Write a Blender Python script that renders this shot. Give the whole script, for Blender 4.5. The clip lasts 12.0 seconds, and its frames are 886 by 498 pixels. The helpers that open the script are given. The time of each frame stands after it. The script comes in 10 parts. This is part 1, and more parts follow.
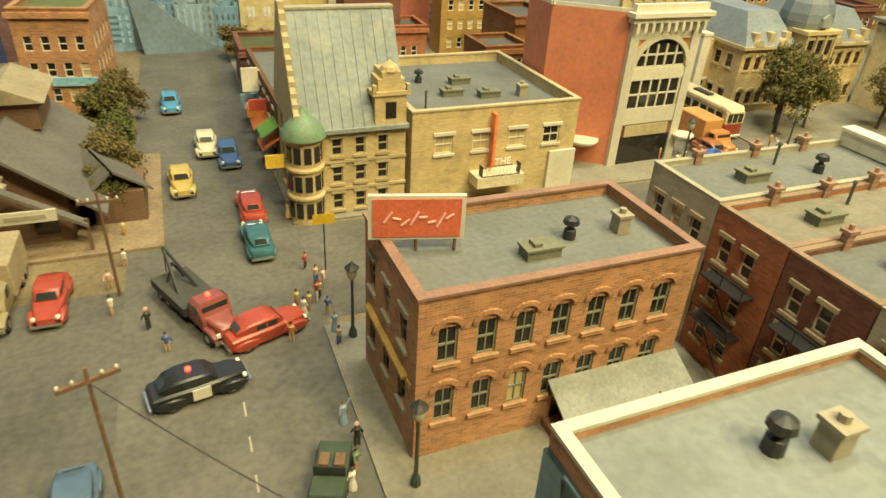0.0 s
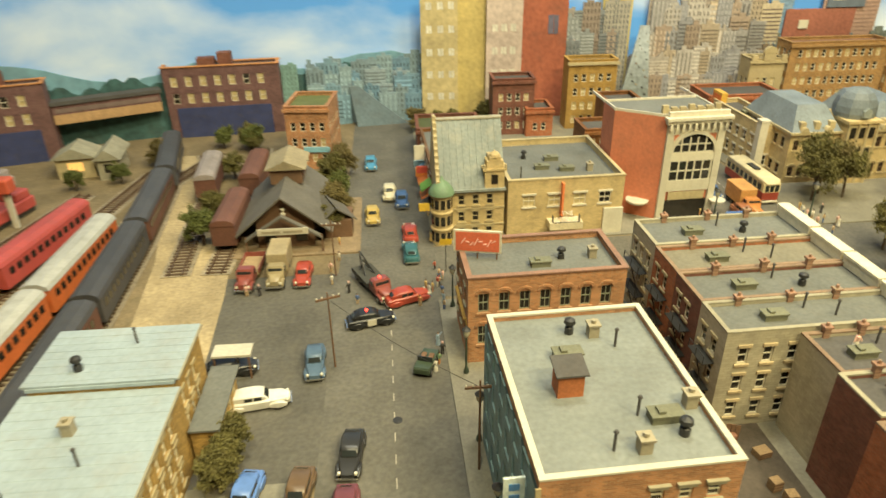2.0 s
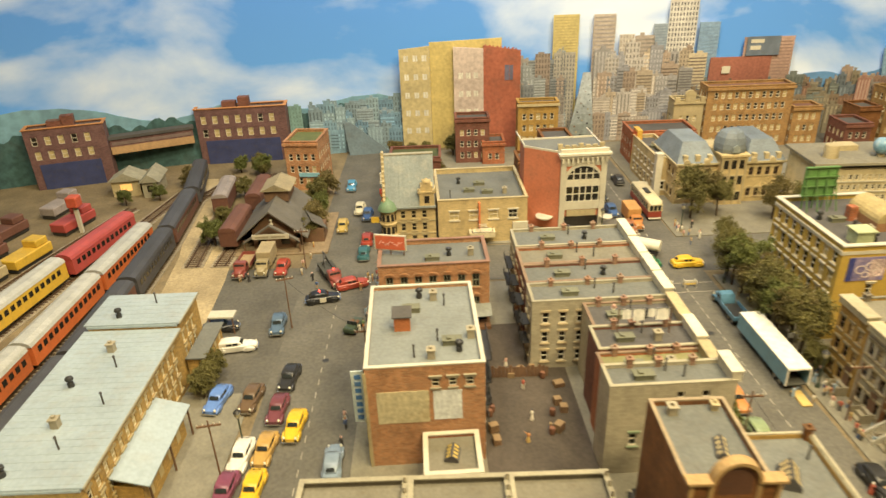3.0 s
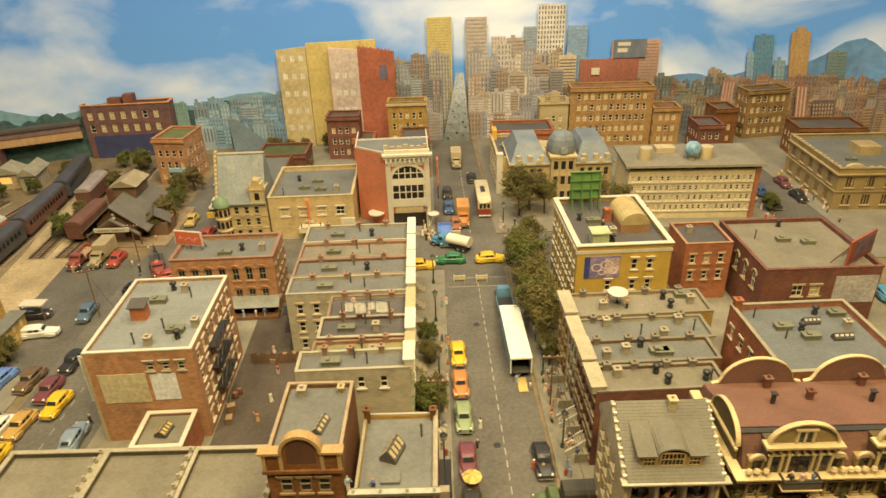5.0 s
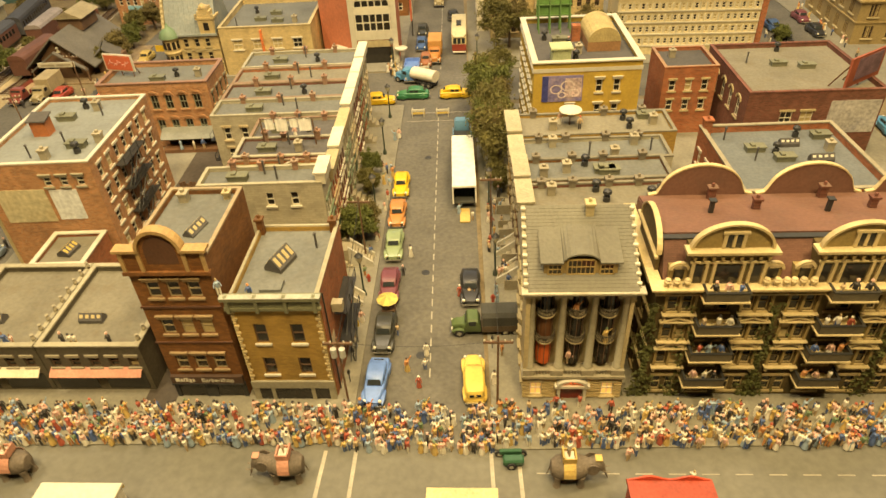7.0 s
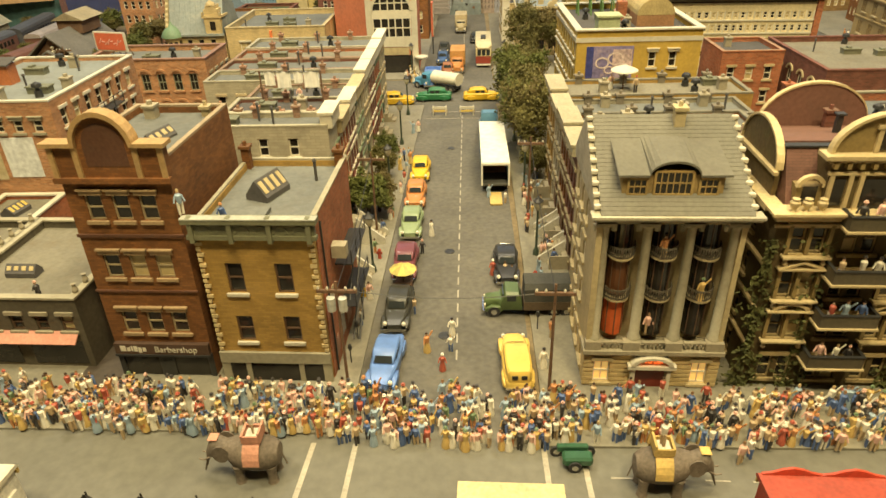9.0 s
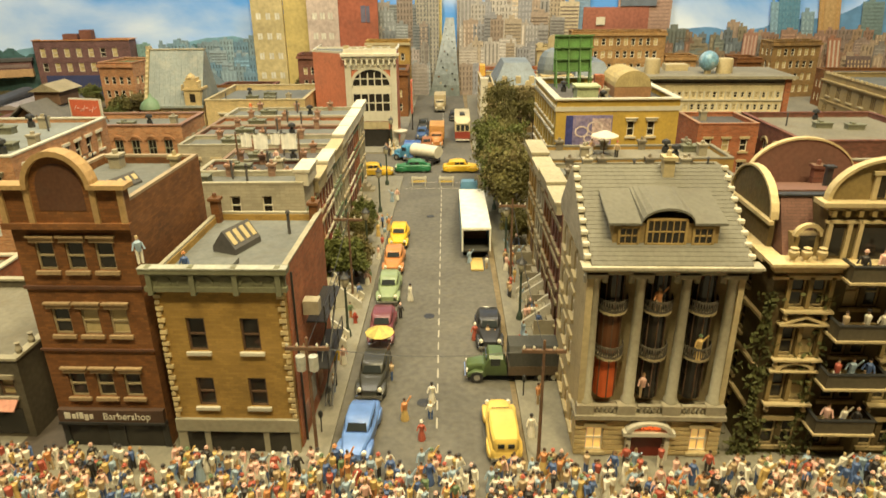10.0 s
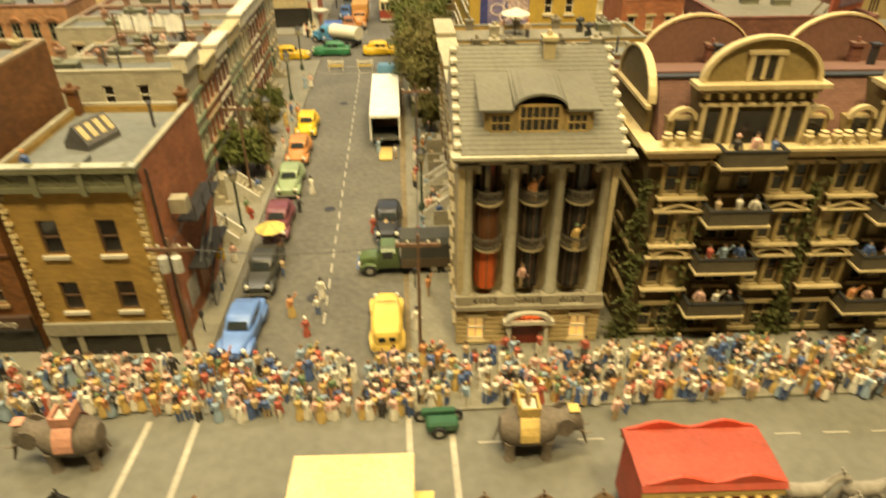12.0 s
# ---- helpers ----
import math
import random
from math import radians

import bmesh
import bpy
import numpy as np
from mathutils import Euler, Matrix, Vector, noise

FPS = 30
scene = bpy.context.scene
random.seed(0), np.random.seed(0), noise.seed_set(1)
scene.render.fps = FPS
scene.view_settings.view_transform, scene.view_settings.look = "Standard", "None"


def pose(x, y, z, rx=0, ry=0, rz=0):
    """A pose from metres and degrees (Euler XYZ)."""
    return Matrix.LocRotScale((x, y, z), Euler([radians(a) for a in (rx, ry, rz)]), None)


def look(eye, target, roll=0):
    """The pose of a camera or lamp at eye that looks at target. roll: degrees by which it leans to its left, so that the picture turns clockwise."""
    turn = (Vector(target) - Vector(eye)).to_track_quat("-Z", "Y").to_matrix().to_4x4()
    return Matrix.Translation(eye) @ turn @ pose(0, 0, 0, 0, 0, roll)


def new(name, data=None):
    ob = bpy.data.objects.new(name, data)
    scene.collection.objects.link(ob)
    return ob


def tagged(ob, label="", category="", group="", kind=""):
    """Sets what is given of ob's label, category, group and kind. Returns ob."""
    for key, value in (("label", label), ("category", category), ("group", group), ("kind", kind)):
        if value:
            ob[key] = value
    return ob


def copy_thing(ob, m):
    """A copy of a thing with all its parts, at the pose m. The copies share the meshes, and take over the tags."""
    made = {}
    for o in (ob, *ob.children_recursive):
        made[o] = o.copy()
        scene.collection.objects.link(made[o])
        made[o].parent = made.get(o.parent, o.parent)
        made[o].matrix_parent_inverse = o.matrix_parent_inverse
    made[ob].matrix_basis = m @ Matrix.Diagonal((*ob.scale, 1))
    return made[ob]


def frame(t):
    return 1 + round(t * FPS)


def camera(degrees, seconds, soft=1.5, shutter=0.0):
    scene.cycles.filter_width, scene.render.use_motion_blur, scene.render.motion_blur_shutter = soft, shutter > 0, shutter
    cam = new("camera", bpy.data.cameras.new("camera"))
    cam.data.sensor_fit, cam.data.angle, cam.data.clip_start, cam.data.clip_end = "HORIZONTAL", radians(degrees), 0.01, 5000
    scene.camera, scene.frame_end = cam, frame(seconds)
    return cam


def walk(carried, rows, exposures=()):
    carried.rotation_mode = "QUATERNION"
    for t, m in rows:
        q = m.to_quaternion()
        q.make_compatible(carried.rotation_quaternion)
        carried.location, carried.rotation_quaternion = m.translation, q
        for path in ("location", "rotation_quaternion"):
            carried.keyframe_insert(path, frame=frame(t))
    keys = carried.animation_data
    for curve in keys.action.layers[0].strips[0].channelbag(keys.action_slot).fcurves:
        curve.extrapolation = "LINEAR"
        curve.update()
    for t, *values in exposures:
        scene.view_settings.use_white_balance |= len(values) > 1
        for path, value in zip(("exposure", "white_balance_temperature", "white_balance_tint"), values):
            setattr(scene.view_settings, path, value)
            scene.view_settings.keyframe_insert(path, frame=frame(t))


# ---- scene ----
# A model-railway town in 1:87. All numbers below are in metres of the full-size town and are multiplied by S.
S = 1 / 87.0
cam = camera(67.6, 12.0, soft=1.5, shutter=0.4)
PATH = [
    (0.0, (-51.65, 22.68, 24.33), (-42.03, 46.62, 9.02), 3.60),
    (0.5, (-52.35, 17.75, 26.65), (-43.94, 42.20, 11.51), 3.20),
    (1.0, (-51.40, 11.28, 28.66), (-44.55, 36.50, 13.82), 1.00),
    (1.5, (-51.47, 3.32, 32.50), (-45.47, 28.79, 17.82), -0.56),
    (2.0, (-50.04, -5.92, 38.08), (-48.14, 20.51, 24.05), -0.90),
    (2.5, (-43.35, -18.08, 42.60), (-43.25, 8.99, 29.68), -2.32),
    (3.0, (-35.91, -31.38, 48.03), (-35.96, -4.48, 34.76), -2.06),
    (3.5, (-27.30, -36.94, 51.00), (-27.84, -10.15, 37.53), -2.86),
    (3.7, (-21.77, -38.38, 51.45), (-22.66, -11.56, 38.04), -3.45),
    (5.3, (-3.72, -37.04, 51.20), (-3.90, -10.53, 37.16), -1.46),
    (5.5, (-1.78, -36.83, 50.26), (-2.21, -10.64, 35.64), -1.61),
    (6.0, (1.17, -36.09, 47.32), (-0.04, -10.81, 31.21), -2.72),
    (6.5, (3.27, -35.34, 44.40), (1.47, -11.12, 26.79), -3.97),
    (6.7, (3.80, -35.07, 43.14), (2.04, -11.19, 25.07), -3.82),
    (8.3, (4.69, -33.78, 31.90), (2.76, -8.13, 16.47), 0.10),
    (8.5, (3.38, -32.73, 30.00), (1.65, -6.48, 15.57), -0.70),
    (9.0, (1.75, -30.34, 26.38), (-0.24, -4.28, 11.65), -1.74),
    (9.5, (1.70, -29.53, 24.50), (0.46, -2.43, 11.69), -0.96),
    (10.0, (1.46, -29.08, 23.89), (0.47, -1.31, 12.59), -0.49),
    (10.5, (1.64, -28.70, 23.87), (0.94, -0.39, 13.98), -0.13),
    (11.0, (1.71, -28.50, 23.79), (0.98, -0.48, 13.11), -0.68),
    (11.5, (2.93, -28.46, 23.77), (2.51, -1.31, 11.01), -1.56),
    (12.0, (5.68, -27.77, 23.57), (6.55, -2.32, 7.71), -0.05),
]
walk(cam, [(t, look([c * S for c in eye], [c * S for c in target], roll)) for t, eye, target, roll in PATH],
     exposures=[(0.0, -0.06, 6900, -4), (1.0, -0.06, 6800, -4), (2.0, -0.13, 6500, -1), (2.5, -0.14, 6500, 4), (3.5, -0.25, 6900, 10), (5.5, -0.4, 7700, 10), (6.0, -0.4, 8700, 10), (6.5, -0.25, 8500, 10), (8.5, -0.2, 7000, 6), (9.5, -0.2, 6700, 5), (10.5, -0.2, 6500, 5), (11.5, -0.15, 7600, 8), (12.0, -0.12, 7300, 5)])

# ---------------------------------------------------------------- light
world = bpy.data.worlds.new("hall")
scene.world = world
world.use_nodes = True
world.node_tree.nodes["Background"].inputs[0].default_value = (0.9, 0.8, 0.62, 1)
world.node_tree.nodes["Background"].inputs[1].default_value = 0.02


def ceiling_lamp(x, y, z, tx, ty, tz, size, watts, colour):
    data = bpy.data.lights.new("ceiling_lamp", "AREA")
    data.shape, data.size, data.energy, data.color = "DISK", size * S, watts, colour
    ob = new("ceiling_lamp", data)
    ob.matrix_world = look((x * S, y * S, z * S), (tx * S, ty * S, tz * S))
    return ob


WARM = (1.0, 0.81, 0.47)
COOL = (1.0, 0.88, 0.64)
ceiling_lamp(10, -2, 150, 4, 26, 0, 16, 13, WARM)
ceiling_lamp(-62, -22, 145, -48, 48, 0, 18, 19, COOL)
ceiling_lamp(52, 10, 150, 42, 60, 0, 18, 13, WARM)
ceiling_lamp(-10, -58, 145, -4, -6, 1, 16, 20, WARM)
ceiling_lamp(30, -62, 140, 24, -4, 1, 16, 24, WARM)
ceiling_lamp(-30, 60, 140, -30, 124, 14, 24, 16, (1.0, 0.92, 0.8))
ceiling_lamp(40, 60, 140, 40, 124, 14, 24, 12.5, (1.0, 0.89, 0.74))

# ---------------------------------------------------------------- materials
MATS = {}


def nodes_of(name):
    m = bpy.data.materials.new(name)
    m.use_nodes = True
    nt = m.node_tree
    return m, nt, nt.nodes, nt.links, nt.nodes["Principled BSDF"]


def paint(name, colour, rough=0.75, spread=0.22, grain=1.2, bump=0.25, metal=0.0, dirt=(0.10, 0.08, 0.06), dirty=0.35, shade=0.10):
    """Weathered matt paint: two scales of mottling, some grime, fine relief and a slight difference from thing to thing."""
    if name in MATS:
        return MATS[name]
    m, nt, nd, ln, bsdf = nodes_of(name)
    tc = nd.new("ShaderNodeTexCoord")
    info = nd.new("ShaderNodeObjectInfo")
    big = nd.new("ShaderNodeTexNoise")
    big.inputs["Scale"].default_value, big.inputs["Detail"].default_value = 0.35 * grain / S, 5
    fine = nd.new("ShaderNodeTexNoise")
    fine.inputs["Scale"].default_value, fine.inputs["Detail"].default_value = 4.5 * grain / S, 4
    for n in (big, fine):
        ln.new(tc.outputs["Object"], n.inputs["Vector"])
    ramp = nd.new("ShaderNodeMapRange")
    ramp.inputs[1].default_value, ramp.inputs[2].default_value = 0.25, 0.75
    ramp.inputs[3].default_value, ramp.inputs[4].default_value = 1 - spread, 1 + spread
    ln.new(big.outputs["Fac"], ramp.inputs[0])
    ramp2 = nd.new("ShaderNodeMapRange")
    ramp2.inputs[1].default_value, ramp2.inputs[2].default_value = 0.3, 0.7
    ramp2.inputs[3].default_value, ramp2.inputs[4].default_value = 1 - spread * 0.7, 1 + spread * 0.7
    ln.new(fine.outputs["Fac"], ramp2.inputs[0])
    ramp3 = nd.new("ShaderNodeMapRange")
    ramp3.inputs[3].default_value, ramp3.inputs[4].default_value = 1 - shade, 1 + shade
    ln.new(info.outputs["Random"], ramp3.inputs[0])
    mul = nd.new("ShaderNodeMath")
    mul.operation = "MULTIPLY"
    ln.new(ramp.outputs[0], mul.inputs[0])
    ln.new(ramp2.outputs[0], mul.inputs[1])
    mul2 = nd.new("ShaderNodeMath")
    mul2.operation = "MULTIPLY"
    ln.new(mul.outputs[0], mul2.inputs[0])
    ln.new(ramp3.outputs[0], mul2.inputs[1])
    hsv = nd.new("ShaderNodeHueSaturation")
    hsv.inputs["Color"].default_value = (*colour, 1)
    ln.new(mul2.outputs[0], hsv.inputs["Value"])
    stain = nd.new("ShaderNodeTexNoise")
    stain.inputs["Scale"].default_value, stain.inputs["Detail"].default_value, stain.inputs["Roughness"].default_value = 0.8 * grain / S, 6, 0.7
    ln.new(tc.outputs["Object"], stain.inputs["Vector"])
    mask = nd.new("ShaderNodeMapRange")
    mask.inputs[1].default_value, mask.inputs[2].default_value = 0.5, 0.78
    mask.inputs[4].default_value = dirty
    ln.new(stain.outputs["Fac"], mask.inputs[0])
    mix = nd.new("ShaderNodeMixRGB")
    ln.new(mask.outputs[0], mix.inputs[0])
    ln.new(hsv.outputs[0], mix.inputs[1])
    mix.inputs[2].default_value = (*dirt, 1)
    ln.new(mix.outputs[0], bsdf.inputs["Base Color"])
    bsdf.inputs["Roughness"].default_value, bsdf.inputs["Metallic"].default_value = rough, metal
    bp = nd.new("ShaderNodeBump")
    bp.inputs["Strength"].default_value, bp.inputs["Distance"].default_value = bump, 0.05 * S
    ln.new(fine.outputs["Fac"], bp.inputs["Height"])
    ln.new(bp.outputs[0], bsdf.inputs["Normal"])
    MATS[name] = m
    return m


def brick(name, colour, mortar=(0.42, 0.36, 0.28), spread=0.25, length=0.42, dirty=0.35):
    """Model brickwork: courses a little coarser than life, as on the kits, with worn colour and raised bricks."""
    if name in MATS:
        return MATS[name]
    m, nt, nd, ln, bsdf = nodes_of(name)
    tc = nd.new("ShaderNodeTexCoord")
    geo = nd.new("ShaderNodeNewGeometry")
    sep, sepn = nd.new("ShaderNodeSeparateXYZ"), nd.new("ShaderNodeSeparateXYZ")
    ln.new(tc.outputs["Object"], sep.inputs[0])
    tn = nd.new("ShaderNodeVectorTransform")
    tn.vector_type, tn.convert_from, tn.convert_to = "NORMAL", "WORLD", "OBJECT"
    ln.new(geo.outputs["True Normal"], tn.inputs[0])
    ln.new(tn.outputs[0], sepn.inputs[0])
    ab = nd.new("ShaderNodeMath")
    ab.operation = "ABSOLUTE"
    ln.new(sepn.outputs[0], ab.inputs[0])
    gt = nd.new("ShaderNodeMath")
    gt.operation, gt.inputs[1].default_value = "GREATER_THAN", 0.7
    ln.new(ab.outputs[0], gt.inputs[0])
    pick = nd.new("ShaderNodeMix")
    ln.new(gt.outputs[0], pick.inputs[0])
    ln.new(sep.outputs[0], pick.inputs[2])
    ln.new(sep.outputs[1], pick.inputs[3])
    comb = nd.new("ShaderNodeCombineXYZ")
    ln.new(pick.outputs[0], comb.inputs[0])
    ln.new(sep.outputs[2], comb.inputs[1])
    bt = nd.new("ShaderNodeTexBrick")
    bt.inputs["Scale"].default_value = 1 / (length * 2 * S)
    bt.inputs["Brick Width"].default_value, bt.inputs["Row Height"].default_value = 0.5, 0.17
    bt.inputs["Mortar Size"].default_value, bt.inputs["Mortar Smooth"].default_value = 0.016, 0.4
    bt.inputs["Color1"].default_value = (*[c * (1 - spread) for c in colour], 1)
    bt.inputs["Color2"].default_value = (*[min(1, c * (1 + spread)) for c in colour], 1)
    bt.inputs["Mortar"].default_value = (*mortar, 1)
    ln.new(comb.outputs[0], bt.inputs["Vector"])
    big = nd.new("ShaderNodeTexNoise")
    big.inputs["Scale"].default_value, big.inputs["Detail"].default_value, big.inputs["Roughness"].default_value = 0.4 / S, 6, 0.65
    ln.new(tc.outputs["Object"], big.inputs["Vector"])
    mr = nd.new("ShaderNodeMapRange")
    mr.inputs[1].default_value, mr.inputs[2].default_value, mr.inputs[3].default_value, mr.inputs[4].default_value = 0.3, 0.7, 0.7, 1.25
    ln.new(big.outputs["Fac"], mr.inputs[0])
    hsv = nd.new("ShaderNodeHueSaturation")
    ln.new(bt.outputs["Color"], hsv.inputs["Color"])
    ln.new(mr.outputs[0], hsv.inputs["Value"])
    mask = nd.new("ShaderNodeMapRange")
    mask.inputs[1].default_value, mask.inputs[2].default_value, mask.inputs[4].default_value = 0.55, 0.8, dirty
    ln.new(big.outputs["Fac"], mask.inputs[0])
    mix = nd.new("ShaderNodeMixRGB")
    ln.new(mask.outputs[0], mix.inputs[0])
    ln.new(hsv.outputs[0], mix.inputs[1])
    mix.inputs[2].default_value = (0.12, 0.09, 0.06, 1)
    ln.new(mix.outputs[0], bsdf.inputs["Base Color"])
    bsdf.inputs["Roughness"].default_value = 0.8
    bp = nd.new("ShaderNodeBump")
    bp.inputs["Strength"].default_value, bp.inputs["Distance"].default_value, bp.invert = 0.35, 0.04 * S, True
    ln.new(bt.outputs["Fac"], bp.inputs["Height"])
    ln.new(bp.outputs[0], bsdf.inputs["Normal"])
    MATS[name] = m
    return m


def gloss(name, colour, rough=0.3, metal=0.0, emit=0.0):
    """Smooth enamel, glass or metal of a small part; emit only for lit lamps."""
    if name in MATS:
        return MATS[name]
    m, nt, nd, ln, bsdf = nodes_of(name)
    tc = nd.new("ShaderNodeTexCoord")
    nz = nd.new("ShaderNodeTexNoise")
    nz.inputs["Scale"].default_value, nz.inputs["Detail"].default_value = 1.5 / S, 4
    ln.new(tc.outputs["Object"], nz.inputs["Vector"])
    mr = nd.new("ShaderNodeMapRange")
    mr.inputs[1].default_value, mr.inputs[2].default_value, mr.inputs[3].default_value, mr.inputs[4].default_value = 0.3, 0.7, 0.85, 1.12
    ln.new(nz.outputs["Fac"], mr.inputs[0])
    hsv = nd.new("ShaderNodeHueSaturation")
    hsv.inputs["Color"].default_value = (*colour, 1)
    ln.new(mr.outputs[0], hsv.inputs["Value"])
    ln.new(hsv.outputs[0], bsdf.inputs["Base Color"])
    bsdf.inputs["Roughness"].default_value, bsdf.inputs["Metallic"].default_value = rough, metal
    if emit:
        bsdf.inputs["Emission Color"].default_value, bsdf.inputs["Emission Strength"].default_value = (*colour, 1), emit
    MATS[name] = m
    return m


ASPHALT = paint("asphalt", (0.108, 0.101, 0.082), 0.85, 0.26, 0.5, 0.3, dirt=(0.17, 0.15, 0.11), dirty=0.5)
PARADE = paint("worn_concrete", (0.158, 0.153, 0.124), 0.85, 0.16, 0.35, 0.25, dirt=(0.14, 0.13, 0.1), dirty=0.4)
PAVING = paint("paving", (0.215, 0.2, 0.15), 0.85, 0.16, 0.8, 0.3)
DIRT = paint("yard_dirt", (0.19, 0.145, 0.08), 0.95, 0.3, 0.6, 0.6, dirt=(0.12, 0.1, 0.05), dirty=0.6)
ROOF_GREY = paint("roof_grey", (0.135, 0.14, 0.125), 0.9, 0.18, 0.7, 0.3, dirt=(0.14, 0.12, 0.09), dirty=0.45)
ROOF_TAN = paint("roof_tan", (0.18, 0.165, 0.12), 0.9, 0.18, 0.7, 0.3, dirt=(0.15, 0.11, 0.06), dirty=0.5)
ROOF_DARK = paint("roof_dark", (0.085, 0.08, 0.075), 0.9, 0.2, 0.7, 0.3)
ROOF_BLUE = paint("roof_blue_grey", (0.14, 0.155, 0.155), 0.85, 0.2, 0.7, 0.3, dirt=(0.12, 0.12, 0.11), dirty=0.5)
ROOF_RED = paint("roof_red_brown", (0.18, 0.088, 0.06), 0.85, 0.18, 0.9, 0.4)
SHINGLE = paint("shingle_grey", (0.145, 0.138, 0.105), 0.85, 0.15, 0.9, 0.4)
SLATE = paint("slate_green_grey", (0.24, 0.27, 0.25), 0.7, 0.2, 0.7, 0.3, dirt=(0.5, 0.46, 0.36), dirty=0.5)
TIN = paint("tin_roof", (0.36, 0.43, 0.46), 0.6, 0.12, 0.5, 0.2, dirt=(0.3, 0.26, 0.2), dirty=0.4)
WHITE = paint("cream_white", (0.6, 0.56, 0.44), 0.6, 0.1, 0.8, 0.15, dirt=(0.4, 0.33, 0.2), dirty=0.4)
CREAM = paint("cream_stone", (0.44, 0.36, 0.2), 0.75, 0.15, 0.8, 0.25)
STONE = paint("stone_grey", (0.33, 0.29, 0.2), 0.8, 0.15, 0.8, 0.3)
IRON = paint("black_iron", (0.03, 0.03, 0.028), 0.5, 0.2, 1.0, 0.1)
WOOD = paint("brown_wood", (0.16, 0.09, 0.05), 0.8, 0.25, 1.2, 0.4)
GREY_WALL = paint("grey_plaster", (0.33, 0.3, 0.21), 0.85, 0.14, 0.8, 0.3)
BLUE_WALL = paint("blue_plaster", (0.2, 0.3, 0.31), 0.8, 0.18, 0.8, 0.3)
YELLOW_WALL = paint("yellow_plaster", (0.46, 0.31, 0.06), 0.8, 0.14, 0.8, 0.3)
RED_WALL = paint("red_plaster", (0.5, 0.17, 0.09), 0.8, 0.14, 0.6, 0.25)
B_BROWN = brick("brown_brick", (0.2, 0.078, 0.02), (0.13, 0.062, 0.022))
B_RED = brick("red_brick", (0.35, 0.11, 0.045), (0.32, 0.19, 0.11))
B_ORANGE = brick("orange_brick", (0.42, 0.2, 0.09), (0.45, 0.32, 0.2))
B_DARK = brick("dark_red_brick", (0.17, 0.062, 0.04), (0.16, 0.09, 0.06))
B_YELLOW = brick("yellow_brick", (0.37, 0.225, 0.055), (0.3, 0.19, 0.06), 0.14)
B_BUFF = brick("buff_brick", (0.55, 0.42, 0.2), (0.45, 0.35, 0.2), 0.12)
B_GREY = brick("grey_block", (0.42, 0.38, 0.27), (0.36, 0.31, 0.22), 0.1, 0.7)
PANE = gloss("window_glass", (0.025, 0.022, 0.018), 0.08)
# pale pane for blinds and for lit windows, whose light is in the colour
BLIND_LIT = gloss("drawn_blind", (0.5, 0.4, 0.2), 0.5)
LIT = gloss("lit_window", (1.0, 0.62, 0.2), 0.4, 0, 0.5)
FRAME_WHITE = gloss("white_frame", (0.7, 0.65, 0.5), 0.5)
FRAME_BROWN = gloss("brown_frame", (0.12, 0.07, 0.04), 0.5)

# ---------------------------------------------------------------- mesh helpers


def box(bm, x0, y0, z0, x1, y1, z1, mat=0):
    v = [bm.verts.new((x, y, z)) for z in (z0, z1) for x, y in ((x0, y0), (x1, y0), (x1, y1), (x0, y1))]
    for f in ((3, 2, 1, 0), (4, 5, 6, 7), (0, 1, 5, 4), (1, 2, 6, 5), (2, 3, 7, 6), (3, 0, 4, 7)):
        bm.faces.new([v[i] for i in f]).material_index = mat
    return v


def tube(bm, x, y, z0, z1, r0, r1=None, n=10, mat=0, sx=1.0, sy=1.0):
    r1 = r0 if r1 is None else r1
    rings = [[bm.verts.new((x + sx * r * math.cos(2 * math.pi * i / n), y + sy * r * math.sin(2 * math.pi * i / n), z)) for i in range(n)]
             for z, r in ((z0, r0), (z1, max(r1, 0.001)))]
    for i in range(n):
        bm.faces.new((rings[0][i], rings[0][(i + 1) % n], rings[1][(i + 1) % n], rings[1][i])).material_index = mat
    bm.faces.new(rings[0][::-1]).material_index = mat
    bm.faces.new(rings[1]).material_index = mat


def lathe(bm, x, y, profile, n=12, mat=0):
    """A turned shape: profile is (radius, height) from bottom to top."""
    rings = [[bm.verts.new((x + max(r, 0.002) * math.cos(2 * math.pi * i / n), y + max(r, 0.002) * math.sin(2 * math.pi * i / n), z)) for i in range(n)] for r, z in profile]
    for a, b in zip(rings, rings[1:]):
        for i in range(n):
            bm.faces.new((a[i], a[(i + 1) % n], b[(i + 1) % n], b[i])).material_index = mat
    bm.faces.new(rings[0][::-1]).material_index = mat
    bm.faces.new(rings[-1]).material_index = mat


def prism(bm, poly, a0, a1, axis="y", mat=0):
    """A polygon, given in the two other axes, drawn out along an axis from a0 to a1."""
    put = {"x": lambda p, a: (a, p[0], p[1]), "y": lambda p, a: (p[0], a, p[1]), "z": lambda p, a: (p[0], p[1], a)}[axis]
    r0, r1 = [bm.verts.new(put(p, a0)) for p in poly], [bm.verts.new(put(p, a1)) for p in poly]
    n = len(poly)
    for i in range(n):
        bm.faces.new((r0[i], r0[(i + 1) % n], r1[(i + 1) % n], r1[i])).material_index = mat
    bm.faces.new(r0[::-1]).material_index = mat
    bm.faces.new(r1).material_index = mat


